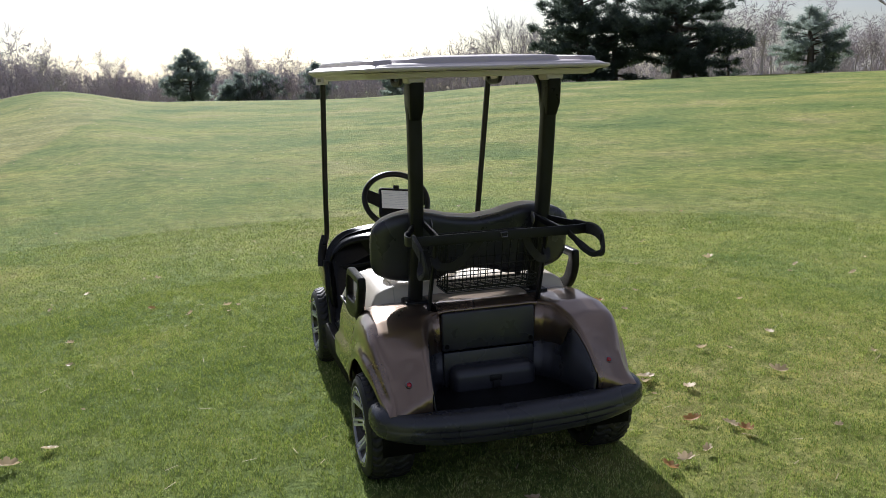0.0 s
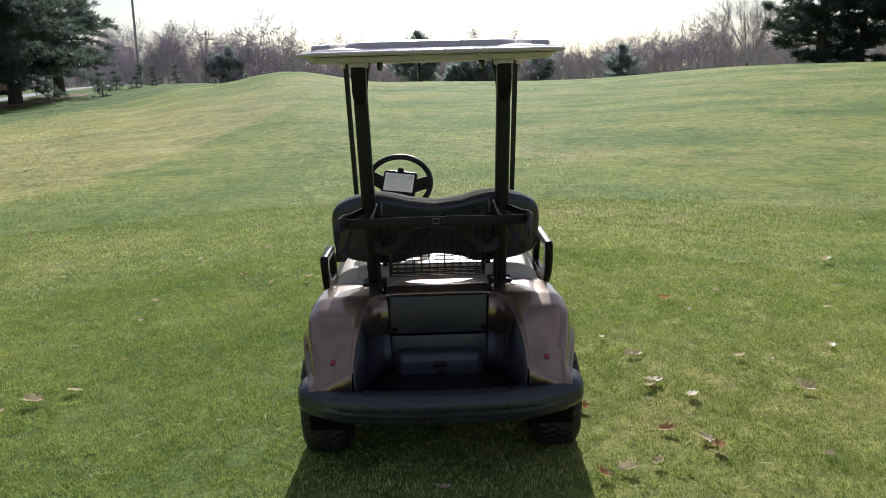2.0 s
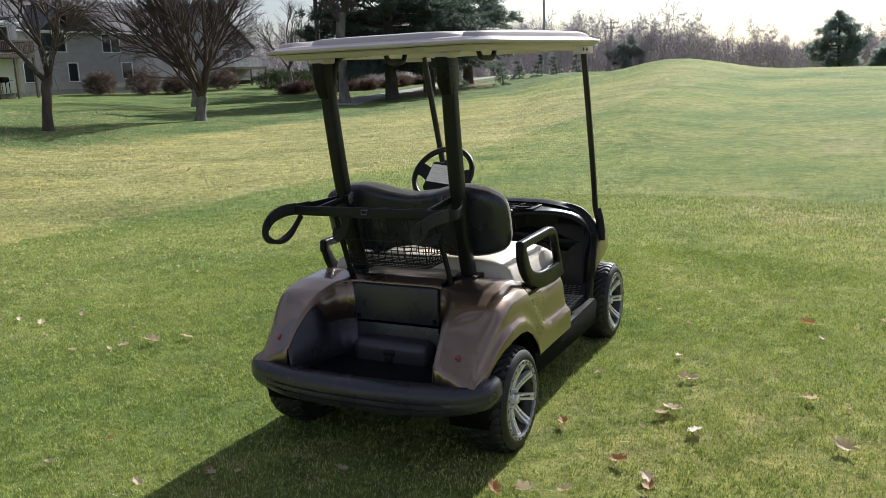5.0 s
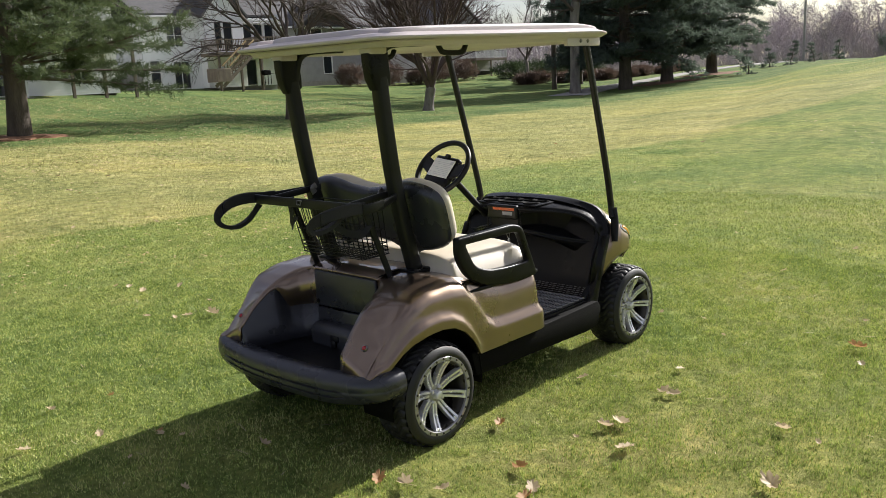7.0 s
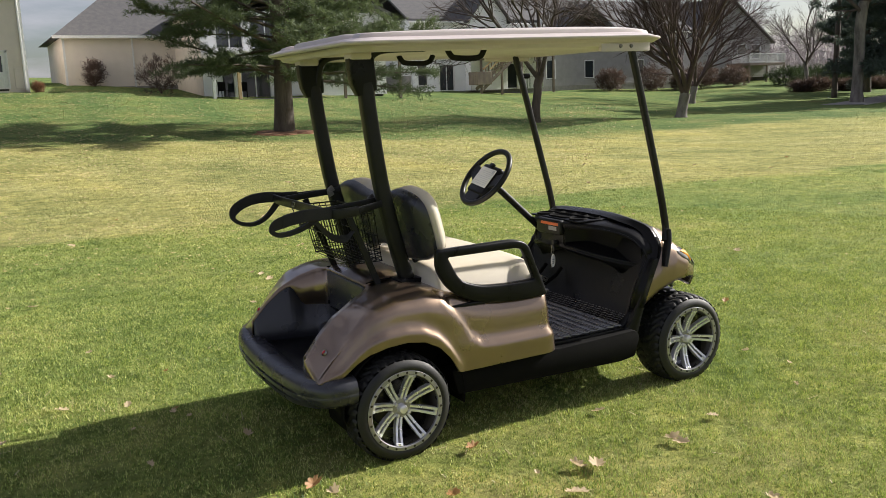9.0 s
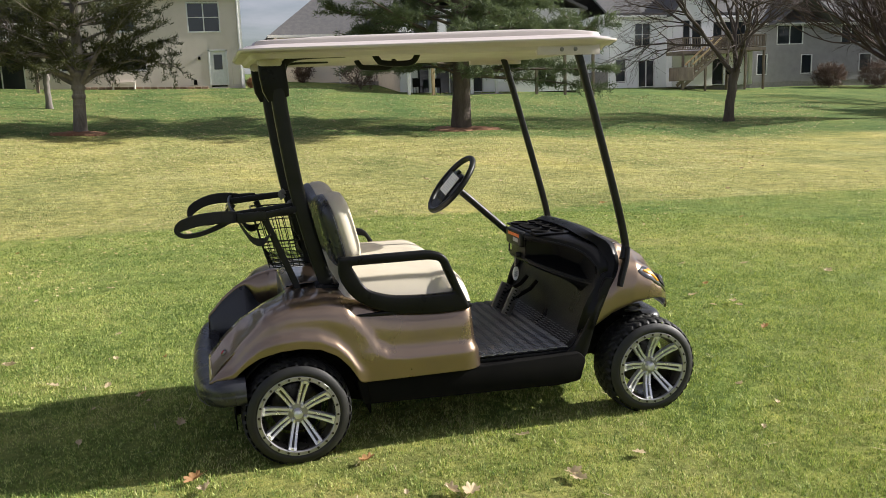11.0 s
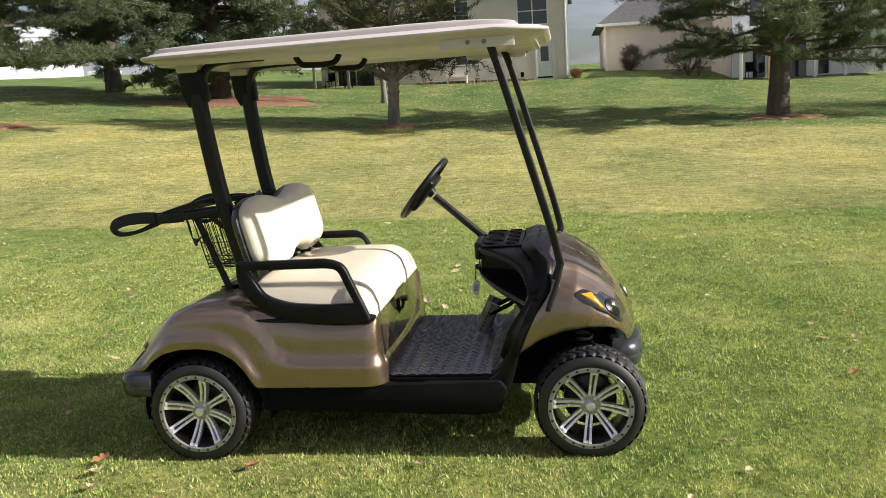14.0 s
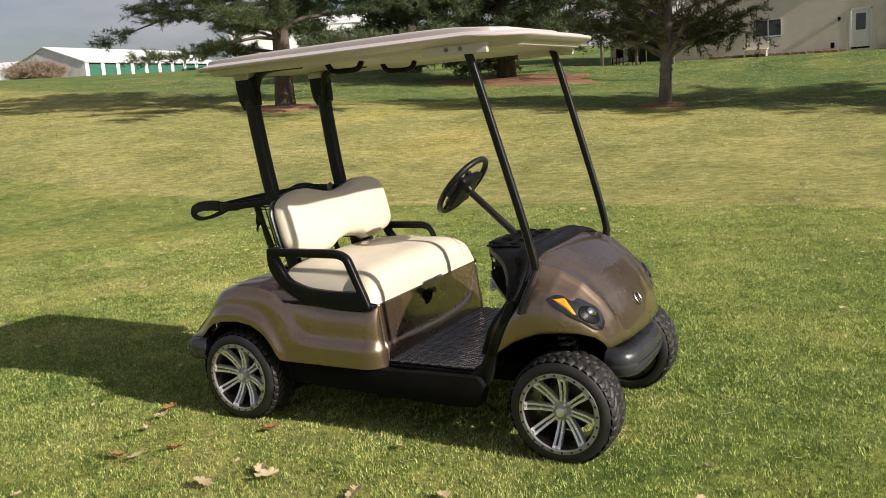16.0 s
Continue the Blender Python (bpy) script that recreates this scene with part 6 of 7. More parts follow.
conifer("spruce_tree", 58.5, -49.5, 5.6, 3.2, 0.30, 0.3, 74, "spruce on the fairway ridge in haze-coloured needles", density=1.0, tuft=0.42, wide=0.085, shape="oval", needles=M_NEEDLE_HAZED, group="cedars on the ridge")
conifer("juniper", 59.5, -42.2, 2.6, 1.5, 0.10, 0.1, 75, "low dark rounded juniper on the ridge", density=1.2, tuft=0.35, shape="oval", needles=M_NEEDLE_DARK, group="cedars on the ridge")
conifer("juniper", 61.5, -40.2, 2.8, 1.5, 0.10, 0.1, 76, "low dark rounded juniper on the ridge", density=1.2, tuft=0.35, shape="oval", needles=M_NEEDLE_DARK, group="cedars on the ridge")
bare_tree("bare_tree", 70.0, -27.2, 5.6, 0.12, 0.4, 77, "leafless shrub tree beside the cedars, haze in its twig colour", depth=5, spread=0.42, stems=6, twig=M_TWIG_HAZED, group="cedars on the ridge")
bare_tree("bare_tree", 50.0, -52.5, 13.0, 0.30, 2.4, 78, "tall leafless tree with drooping haze-coloured twigs", depth=5, spread=0.7, stems=5, twig=M_TWIG_HAZED, group="cedars on the ridge")
conifer("pine_tree", 118.0, 1.2, 8.4, 3.6, 0.30, 0.8, 81, "tall haze-coloured pine at the edge of the far wood", density=0.9, tuft=0.6, shape="oval", wide=0.10, needle_count=11, needles=M_NEEDLE_HAZED, group="far evergreens")
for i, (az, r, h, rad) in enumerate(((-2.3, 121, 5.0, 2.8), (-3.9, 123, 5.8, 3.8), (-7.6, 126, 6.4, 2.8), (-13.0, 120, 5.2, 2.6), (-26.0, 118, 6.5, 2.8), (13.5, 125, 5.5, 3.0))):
    conifer("evergreen", 0.6 + r * math.cos(radians(az)), r * math.sin(radians(az)), h, rad, 0.2, 0.3, 84 + i, "rounded dark evergreen at the edge of the far wood", density=0.9, tuft=0.6, shape="oval", wide=0.10, needle_count=11, needles=M_NEEDLE_HAZED, group="far evergreens")


# far woodland: many leafless trees joined
def template(seed, h):
    """A far leafless tree: trunk, limbs and a haze of fine twigs."""
    w = Wood(seed)
    w.tube(trunk_pts(w, h * 0.45, (0, 0), 0.1), np.linspace(0.18, 0.11, 9), 5)
    P, D = [], []
    for k in range(8):
        a = 2.4 * k
        d = np.array([math.cos(a) * 0.7, math.sin(a) * 0.7, w.rng.uniform(0.6, 1.6)])
        pts = w.limb((0, 0, h * w.rng.uniform(0.16, 0.45)), d, h * w.rng.uniform(0.34, 0.55), 0.075, 0.02, 3, 5, 0.16, 0.05)
        for q in pts[2:]:
            for g_ in range(3):
                d2 = (q - np.array([0, 0, h * 0.4])) / h + w.rng.normal(0, 0.5, 3)
                d2 /= np.linalg.norm(d2)
                e = q + d2 * h * 0.10
                P += [q, (q + e) / 2, e]
                D += [d2, d2, d2]
    w.tufts(P, D, 3, h * 0.115, 0.034, 0.7)
    lv = w.leaf_arrays()
    V = np.concatenate(w.v + [lv])
    return V, np.concatenate(w.t + [np.arange(len(lv)).reshape(-1, 3) + w.n])


TPL = [template(s, 10) for s in (201, 202, 203, 204)]
VV, TT, n = [], [], 0
g = np.random.default_rng(5)
for k in range(240):
    if k < 165:
        az, r, s = -25 + 48 * (k * 0.618 % 1), g.uniform(125, 190), g.uniform(0.55, 1.0)
    elif k < 208:
        az, r, s = 9 + 38 * (k * 0.618 % 1), g.uniform(110, 165), g.uniform(0.8, 1.2)
    else:
        az, r, s = -60 + 26 * (k * 0.618 % 1), g.uniform(90, 150), g.uniform(0.7, 1.1)
    x, y = 0.6 + r * math.cos(radians(az)), r * math.sin(radians(az))
    v, t = TPL[k % 4]
    c, si = math.cos(k * 1.7), math.sin(k * 1.7)
    q = v * s
    VV.append(np.stack([q[:, 0] * c - q[:, 1] * si + x, q[:, 0] * si + q[:, 1] * c + y, q[:, 2] + ground_z(x, y) - 0.2], 1))
    TT.append(t + n)
    n += len(v)
woods = np_mesh("far_woods", np.concatenate(VV), np.concatenate(TT), M_TWIG_HAZED)
tagged(woods, "hazy leafless woodland along the horizon", "woodland", kind="stuff")

# undergrowth in the wood: brush paled by painted haze, thick enough to close the view
w = Wood(301)
P, D = [], []
for k in range(5600):
    az, r = g.uniform(-62, 47), g.uniform(118, 175)
    x, y = 0.6 + r * math.cos(radians(az)), r * math.sin(radians(az))
    P.append((x, y, ground_z(x, y) + 4.2 * g.random() ** 1.4)), D.append((0, 0, 1))
w.tufts(P, D, 16, 1.5, 0.05, 0.6)
lv = w.leaf_arrays()
brush = np_mesh("undergrowth", lv, np.arange(len(lv)).reshape(-1, 3), M_TWIG_HAZED)
tagged(brush, "haze-coloured brush under the far wood", "brush", kind="stuff")

# ---- houses on the bank ----
M_SIDING = mat("beige_siding", (0.74, 0.665, 0.59), (0.68, 0.61, 0.54), scale=1.5, fine=30, rough=0.6, bump=0.1)
M_SIDING_W = mat("white_siding", (0.87, 0.87, 0.88), (0.82, 0.82, 0.83), scale=1.5, fine=30, rough=0.6, bump=0.1)
M_SIDING_C = mat("cream_siding", (0.77, 0.70, 0.61), (0.71, 0.645, 0.56), scale=1.5, fine=30, rough=0.6, bump=0.1)
M_SIDING_G = mat("grey_siding", (0.33, 0.32, 0.31), (0.28, 0.27, 0.265), scale=1.5, fine=30, rough=0.6, bump=0.1)
M_FOUND = mat("concrete", (0.34, 0.32, 0.30), (0.26, 0.25, 0.235), scale=4, fine=40, rough=0.9, bump=0.4)
M_SHINGLE = mat("grey_shingles", (0.075, 0.075, 0.08), (0.12, 0.115, 0.115), scale=3, fine=18, rough=0.9, bump=0.6)
M_TRIM = mat("white_trim", (0.78, 0.78, 0.77), (0.70, 0.70, 0.69), scale=6, fine=60, rough=0.5)
M_DECK = mat("weathered_deck_wood", (0.24, 0.19, 0.14), (0.15, 0.12, 0.095), scale=4, fine=60, rough=0.85, bump=0.4, stretch=(1, 1, 0.3))
M_NEWWOOD = mat("new_pine_wood", (0.62, 0.46, 0.26), (0.52, 0.37, 0.20), scale=5, fine=60, rough=0.7, bump=0.2)
M_PANE = glass("window_glass")
# the darkness of unlit rooms, put into the colour of boxes inside the walls
M_UNLIT = mat("unlit_room_dark", (0.05, 0.045, 0.04), (0.03, 0.028, 0.026), scale=1, rough=0.9)
M_BRICK = mat("brown_stone", (0.30, 0.19, 0.13), (0.22, 0.14, 0.10), scale=4, fine=30, rough=0.9, bump=0.5)
M_METAL_W = mat("white_metal_sheet", (0.76, 0.77, 0.78), (0.68, 0.69, 0.70), scale=0.6, fine=8, rough=0.45)
M_GREEN = mat("green_roll_door", (0.045, 0.16, 0.11), (0.035, 0.13, 0.09), scale=1, fine=10, rough=0.5)
M_PATH = mat("pale_path", (0.36, 0.34, 0.31), (0.28, 0.265, 0.24), scale=1.2, fine=20, rough=0.95, bump=0.3)


def lap_wall(parent, length, z0, z1, openings, material, course=0.15, gable=0.0):
    """Lapped siding in the local x-z plane facing -y, with openings (x0, x1, z0, z1); gable: extra height in the middle."""
    V, F = [], []
    k = 0
    top = z1 + gable
    z = z0
    while z < top - 1e-6:
        zt = min(z + course, z1 if z < z1 - 1e-6 else top)
        a, b = 0.0, length
        if z >= z1 - 1e-6 and gable:
            f = (z - z1) / gable
            a, b = length / 2 * f, length - length / 2 * f
        cuts = sorted([(o[0], o[1]) for o in openings if o[2] < zt - 1e-4 and o[3] > z + 1e-4])
        runs, x = [], a
        for c0, c1 in cuts:
            if c0 > x:
                runs.append((x, c0))
            x = max(x, c1)
        if x < b:
            runs.append((x, b))
        for x0, x1 in runs:
            i = len(V)
            V += [(x0, -0.016, z), (x1, -0.016, z), (x1, -0.002, zt), (x0, -0.002, zt), (x0, 0.0, z), (x1, 0.0, z)]
            F += [(i, i + 1, i + 2, i + 3), (i + 4, i + 5, i + 1, i)]
        z = zt
    ob = mesh_ob("siding_wall", V, F, material, parent, smooth=0)
    ob["kind"] = "stuff"
    return ob


def box_ob(name, x0, x1, y0, y1, z0, z1, material, parent, r=0.0):
    return part(name, rbox_bm(x0, x1, y0, y1, z0, z1, r, 1), material, parent)


def window(parent, x0, x1, z0, z1, bars=1, cross=False, y=0.0):
    """White framed window in an opening of a wall at local y."""
    fr = box_ob("window", x0, x1, y + 0.06, y + 0.075, z0, z1, M_PANE, parent)
    w = 0.075
    for a, b, c, d in ((x0 - w, x1 + w, z1, z1 + w), (x0 - w, x1 + w, z0 - w, z0), (x0 - w, x0, z0, z1), (x1, x1 + w, z0, z1)):
        box_ob("frame", a, b, y - 0.035, y + 0.09, c, d, M_TRIM, fr, 0.006)
    for k in range(bars):
        xm = x0 + (x1 - x0) * (k + 1) / (bars + 1)
        box_ob("mullion", xm - 0.035, xm + 0.035, y + 0.02, y + 0.085, z0, z1, M_TRIM, fr)
    if cross:
        zm = (z0 + z1) / 2
        box_ob("mullion", x0, x1, y + 0.025, y + 0.08, zm - 0.025, zm + 0.025, M_TRIM, fr)
    return fr


def gable_roof(parent, x0, x1, y0, y1, z, rise, over=0.4, along="x", material=None):
    """Two sloped slabs with eaves, ridge along an axis."""
    material = material or M_SHINGLE
    t = 0.18
    bm = bmesh.new()
    if along == "x":
        ym = (y0 + y1) / 2
        k = rise / ((y1 - y0) / 2)
        prof = [(y0 - over, z - over * k), (ym, z + rise), (y1 + over, z - over * k)]
        for xs in (x0 - over, x1 + over):
            pass
        P = [(x, p, q + dz) for x in (x0 - over, x1 + over) for dz in (0, t) for p, q in prof]
    else:
        xm = (x0 + x1) / 2
        k = rise / ((x1 - x0) / 2)
        prof = [(x0 - over, z - over * k), (xm, z + rise), (x1 + over, z - over * k)]
        P = [(p, y, q + dz) for y in (y0 - over, y1 + over) for dz in (0, t) for p, q in prof]
    vs = [bm.verts.new(p) for p in P]
    for a, b in ((0, 1), (1, 2)):
        bm.faces.new((vs[3 + a], vs[3 + b], vs[9 + b], vs[9 + a]))
        bm.faces.new((vs[a], vs[6 + a], vs[6 + b], vs[b]))
        bm.faces.new((vs[a], vs[b], vs[3 + b], vs[3 + a]))
        bm.faces.new((vs[6 + a], vs[9 + a], vs[9 + b], vs[6 + b]))
    bm.faces.new((vs[0], vs[3], vs[9], vs[6])), bm.faces.new((vs[2], vs[8], vs[11], vs[5]))
    return part("roof", bm, material, parent, smooth=0)


def house_at(x, y, z, yaw, label):
    e = new("house")
    e.matrix_world = pose(x, y, z, 0, 0, yaw)
    return tagged(e, label, "house", "houses on the bank")


def side_wall(parent, x, y0, y1, z0, z1, material, face, openings=(), gable=0.0):
    """A lapped wall along local y; face -1 looks to -x, 1 to +x."""
    w = lap_wall(parent, y1 - y0, z0, z1, openings, material, gable=gable)
    w.matrix_local = pose(x, y1 if face < 0 else y0, 0, 0, 0, -90 if face < 0 else 90)
    return w


# added box behind the openings; its dark colour stands for unlit rooms
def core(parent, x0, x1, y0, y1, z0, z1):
    return box_ob("dark_inner_box", x0 + 0.12, x1 - 0.12, y0 + 0.25, y1 - 0.12, z0, z1 - 0.05, M_UNLIT, parent)


def rail_deck(parent, x0, x1, y0, y1, z, rail_mat, floor_mat, posts=True, ground=0.0, step=0.14):
    box_ob("deck_floor", x0, x1, y0, y1, z - 0.25, z, floor_mat, parent, 0.01)
    for a, b, c, d in ((x0, x1, y0, y0 + 0.09), (x0, x0 + 0.09, y0, y1), (x1 - 0.09, x1, y0, y1)):
        box_ob("hand_rail", a, b, c, d, z + 0.92, z + 1.0, rail_mat, parent)
        box_ob("bottom_rail", a, b, c + 0.02, d - 0.02, z + 0.08, z + 0.14, rail_mat, parent)
    n = int((x1 - x0) / step)
    spots = [(x0 + (x1 - x0) * k / n, y0 + 0.045) for k in range(n + 1)]
    m = int((y1 - y0) / step)
    for xx in (x0 + 0.045, x1 - 0.045):
        spots += [(xx, y0 + (y1 - y0) * k / m) for k in range(m)]
    V = [(sx * 0.02, sy * 0.02, q) for q in (z + 0.1, z + 0.94) for sx, sy in ((-1, -1), (1, -1), (1, 1), (-1, 1))]
    first = mesh_ob("baluster", V, [(i, (i + 1) % 4, 4 + (i + 1) % 4, 4 + i) for i in range(4)], rail_mat, parent, smooth=0)
    first.location = (spots[0][0], spots[0][1], 0)
    for px, py in spots[1:]:
        b_ = new("baluster", first.data)
        b_.parent = parent
        b_.location = (px, py, 0)
    if posts:
        for px in (x0 + 0.1, (x0 + x1) / 2, x1 - 0.1):
            box_ob("deck_post", px - 0.08, px + 0.08, y0 + 0.02, y0 + 0.18, ground - 0.4, z - 0.2, floor_mat, parent, 0.01)


# beige house: lower storey with door, slider and small windows; deck at the far end
hA = house_at(-14.0, 51.0, 2.62, 0, "beige two-storey house with lap siding and white-framed windows")
WA = 16.05
opA = [(14.05, 15.0, 0.0, 2.05), (12.95, 14.75, 3.25, 4.90), (8.9, 10.3, 1.05, 1.95), (5.55, 7.1, 1.05, 1.95), (1.1, 3.5, -0.12, 2.05), (8.2, 9.8, 3.3, 4.9), (2.0, 4.4, 2.95, 4.95)]
lap_wall(hA, WA, -0.25, 5.6, opA, M_SIDING)
side_wall(hA, WA, 0, 11, -0.25, 5.6, M_SIDING, 1, gable=2.6)
side_wall(hA, 0, 0, 11, -0.25, 5.6, M_SIDING, -1, gable=2.6)
core(hA, 0, WA, 0, 11, -0.6, 5.6)
box_ob("foundation", -0.05, WA + 0.05, 0.01, 11, -1.4, -0.25, M_FOUND, hA)
gable_roof(hA, 0, WA, 0, 11, 5.6, 2.6)
window(hA, 12.95, 14.75, 3.25, 4.90, 1, True)
window(hA, 8.2, 9.8, 3.3, 4.9, 1, True)
window(hA, 8.9, 10.3, 1.05, 1.95, 1)
window(hA, 5.55, 7.1, 1.05, 1.95, 1)
window(hA, 1.1, 3.5, -0.10, 2.05, 1)
window(hA, 2.0, 4.4, 2.95, 4.95, 1)
dr = box_ob("door", 14.05, 15.0, 0.03, 0.08, 0.0, 2.05, M_TRIM, hA, 0.01)
box_ob("door_glass", 14.28, 14.78, 0.022, 0.03, 0.95, 1.85, M_PANE, dr)
box_ob("door_panel", 14.25, 14.81, 0.018, 0.03, 0.2, 0.75, M_TRIM, dr, 0.006)
for a, b, c, d in ((13.95, 14.05, 0, 2.15), (15.0, 15.1, 0, 2.15), (13.95, 15.1, 2.05, 2.15)):
    box_ob("door_frame", a, b, -0.035, 0.08, c, d, M_TRIM, hA, 0.006)
box_ob("wall_panel", 15.35, 15.98, -0.04, -0.017, 0.0, 1.15, M_SIDING, hA, 0.01)
box_ob("corner_board", WA - 0.12, WA + 0.02, -0.045, 0.02, -0.25, 5.6, M_TRIM, hA)
box_ob("downspout", WA - 0.22, WA - 0.13, -0.10, -0.035, -0.1, 5.5, M_TRIM, hA, 0.01)
box_ob("gutter", -0.3, WA + 0.3, -0.52, -0.38, 5.30, 5.44, M_TRIM, hA, 0.02)
box_ob("wall_lamp", 13.35, 13.5, -0.16, -0.02, 1.55, 1.75, M_MATT, hA, 0.02)
box_ob("ground_lamp", 13.0, 13.2, -0.25, -0.05, 0.05, 0.35, M_MATT, hA, 0.02)
rail_deck(hA, 0.3, 4.8, -3.2, -0.03, 2.55, M_TRIM, M_DECK, True, -0.1)

# cream house with patio and white upper porch
hB = house_at(4.6, 56.5, 2.35, 0, "cream house with hipped grey roof behind a pine")
opB = [(1.2, 2.2, 3.0, 4.4), (4.2, 5.6, 3.0, 4.6)]
lap_wall(hB, 7.2, 0.35, 3.6, [], M_SIDING_C)
side_wall(hB, 0, 0, 10, 0.35, 3.6, M_SIDING_C, -1)
core(hB, 0, 20, 0, 10, -0.5, 3.6)
box_ob("foundation", -0.05, 7.2, 0.01, 10, -1.2, 0.35, M_FOUND, hB)
box_ob("corner_board", -0.02, 0.12, -0.04, 0.02, 0.35, 3.6, M_TRIM, hB)
box_ob("downspout", 4.2, 4.3, -0.09, -0.02, 0.3, 3.6, M_TRIM, hB, 0.01)
for a, b, rise, y0 in ((-0.6, 20.0, 3.6, -0.6),):
    bm = bm_from([(a, y0, 3.55), (b, y0, 3.55), (b, 10.6, 3.55), (a, 10.6, 3.55), (a + 4.6, 5.0, 3.55 + rise), (b - 4.6, 5.0, 3.55 + rise)],
                 [(0, 1, 5, 4), (1, 2, 5), (2, 3, 4, 5), (3, 0, 4), (3, 2, 1, 0)])
    part("roof", bm, M_SHINGLE, hB, smooth=0)
box_ob("fascia", -0.62, 20.0, -0.63, -0.58, 3.42, 3.60, M_TRIM, hB)
# walk-out wing toward the lawn
yw = -7.0
wing = lap_wall(hB, 12.4, -0.75, 4.6, [(1.2, 1.9, -0.6, 1.5), (2.4, 4.2, -0.7, 1.45), (4.9, 5.5, -0.6, 1.45), (1.0, 2.6, 2.4, 4.3), (3.2, 5.0, 2.4, 4.3), (8.2, 9.4, 2.5, 4.1), (9.4, 10.6, -0.1, 1.2)], M_SIDING_W)
wing.matrix_local = pose(7.0, yw, 0)
side_wall(hB, 7.0, yw, 0, -0.75, 4.6, M_SIDING_C, -1)
side_wall(hB, 19.4, yw, 0, -0.75, 4.6, M_SIDING_W, 1)
box_ob("dark_inner_box", 7.15, 19.25, yw + 0.25, -0.1, -0.9, 4.5, M_UNLIT, hB)
gable_roof(hB, 7.0, 19.4, yw, 5, 4.6, 2.6, 0.4, "y")
for a in ((1.2, 1.9, -0.6, 1.5), (2.4, 4.2, -0.7, 1.45), (4.9, 5.5, -0.6, 1.45), (1.0, 2.6, 2.4, 4.3), (3.2, 5.0, 2.4, 4.3), (8.2, 9.4, 2.5, 4.1), (9.4, 10.6, -0.1, 1.2)):
    w_ = window(hB, a[0] + 7.0, a[1] + 7.0, a[2], a[3], 1 if a[1] - a[0] > 1 else 0, y=yw)
box_ob("porch_roof", 7.0, 13.0, yw - 2.0, yw - 0.02, 1.70, 2.10, M_TRIM, hB, 0.03)
for px in (7.15, 8.7, 11.2, 12.85):
    box_ob("porch_column", px - 0.09, px + 0.09, yw - 1.95, yw - 1.77, -0.95, 1.72, M_TRIM if px != 8.7 else M_NEWWOOD, hB, 0.01)
box_ob("patio_slab", 6.9, 13.1, yw - 2.2, yw, -1.15, -0.76, M_FOUND, hB)
rail_deck(hB, 15.2, 19.3, yw - 2.6, yw - 0.02, 2.2, M_DECK, M_DECK, True, -0.8)

# white house with gabled bay, deck and stairs
hC = house_at(30.4, 58.0, 1.72, 0, "white two-storey house with gable, wooden deck and stairs")
opC = [(2.2, 3.5, 3.2, 4.85), (0.55, 1.35, 0.45, 2.1), (2.55, 3.85, 0.0, 2.0)]
lap_wall(hC, 5.0, -0.1, 5.7, opC, M_SIDING_W)
side_wall(hC, 0, 0, 12, -0.1, 5.7, M_SIDING_W, -1, [(3.2, 4.7, 1.3, 2.35), (2.6, 3.6, 3.7, 5.1)], gable=0.0)
side_wall(hC, 12.2, -1.0, 12, -0.1, 5.7, M_SIDING_W, 1)
core(hC, 0, 12.2, 0, 12, -0.6, 5.7)
box_ob("foundation", -0.06, 12.2, 0.01, 12, -1.2, -0.1, M_FOUND, hC)
box_ob("foundation", -0.08, -0.02, 0.2, 12, -0.3, 1.25, M_FOUND, hC)
bay = lap_wall(hC, 3.6, -0.1, 5.7, [(0.9, 1.5, 3.0, 5.0), (1.7, 2.5, 2.9, 5.0)], M_SIDING_W, gable=2.1)
bay.matrix_local = pose(5.0, -0.9, 0)
side_wall(hC, 5.0, -0.9, 0, -0.1, 5.7, M_SIDING_W, -1)
rest = lap_wall(hC, 3.6, -0.1, 5.4, [(0.25, 1.1, 2.95, 4.9), (1.35, 2.2, 2.95, 4.9), (2.45, 3.3, 2.95, 4.9), (0.3, 1.3, 0.0, 2.0)], M_SIDING_W)
rest.matrix_local = pose(8.6, -0.4, 0)
window(hC, 2.2, 3.5, 3.2, 4.85, 1, True)
window(hC, 0.55, 1.35, 0.45, 2.1, 0, True)
window(hC, 2.55, 3.85, 0.0, 2.0, 1)
window(hC, 5.9, 6.5, 3.0, 5.0, 0, y=-0.9)
window(hC, 6.7, 7.5, 2.9, 5.0, 0, y=-0.9)
for a in (8.85, 9.95, 11.05):
    window(hC, a, a + 0.85, 2.95, 4.9, 0, y=-0.4)
window(hC, 8.9, 9.9, 0.0, 2.0, 0, y=-0.4)
for y0, y1, z0, z1 in ((7.3, 8.8, 1.3, 2.35), (8.4, 9.4, 3.7, 5.1)):
    g_ = box_ob("window", -0.02, 0.06, y0, y1, z0, z1, M_PANE, hC)
    for a, b, c, d in ((y0 - 0.07, y1 + 0.07, z1, z1 + 0.08), (y0 - 0.07, y1 + 0.07, z0 - 0.08, z0), (y0 - 0.07, y0, z0, z1), (y1, y1 + 0.07, z0, z1), ((y0 + y1) / 2 - 0.03, (y0 + y1) / 2 + 0.03, z0, z1)):
        box_ob("frame", -0.05, 0.05, a, b, c, d, M_TRIM, g_)
gable_roof(hC, 0, 12.2, 0, 12, 5.7, 3.4)
gable_roof(hC, 5.0, 8.6, -0.9, 6, 5.7, 2.1, 0.35, "y")
box_ob("gutter", -0.4, 5.0, -0.55, -0.40, 5.32, 5.48, M_TRIM, hC, 0.02)
box_ob("gutter", 8.6, 12.6, -0.95, -0.80, 5.1, 5.26, M_TRIM, hC, 0.02)
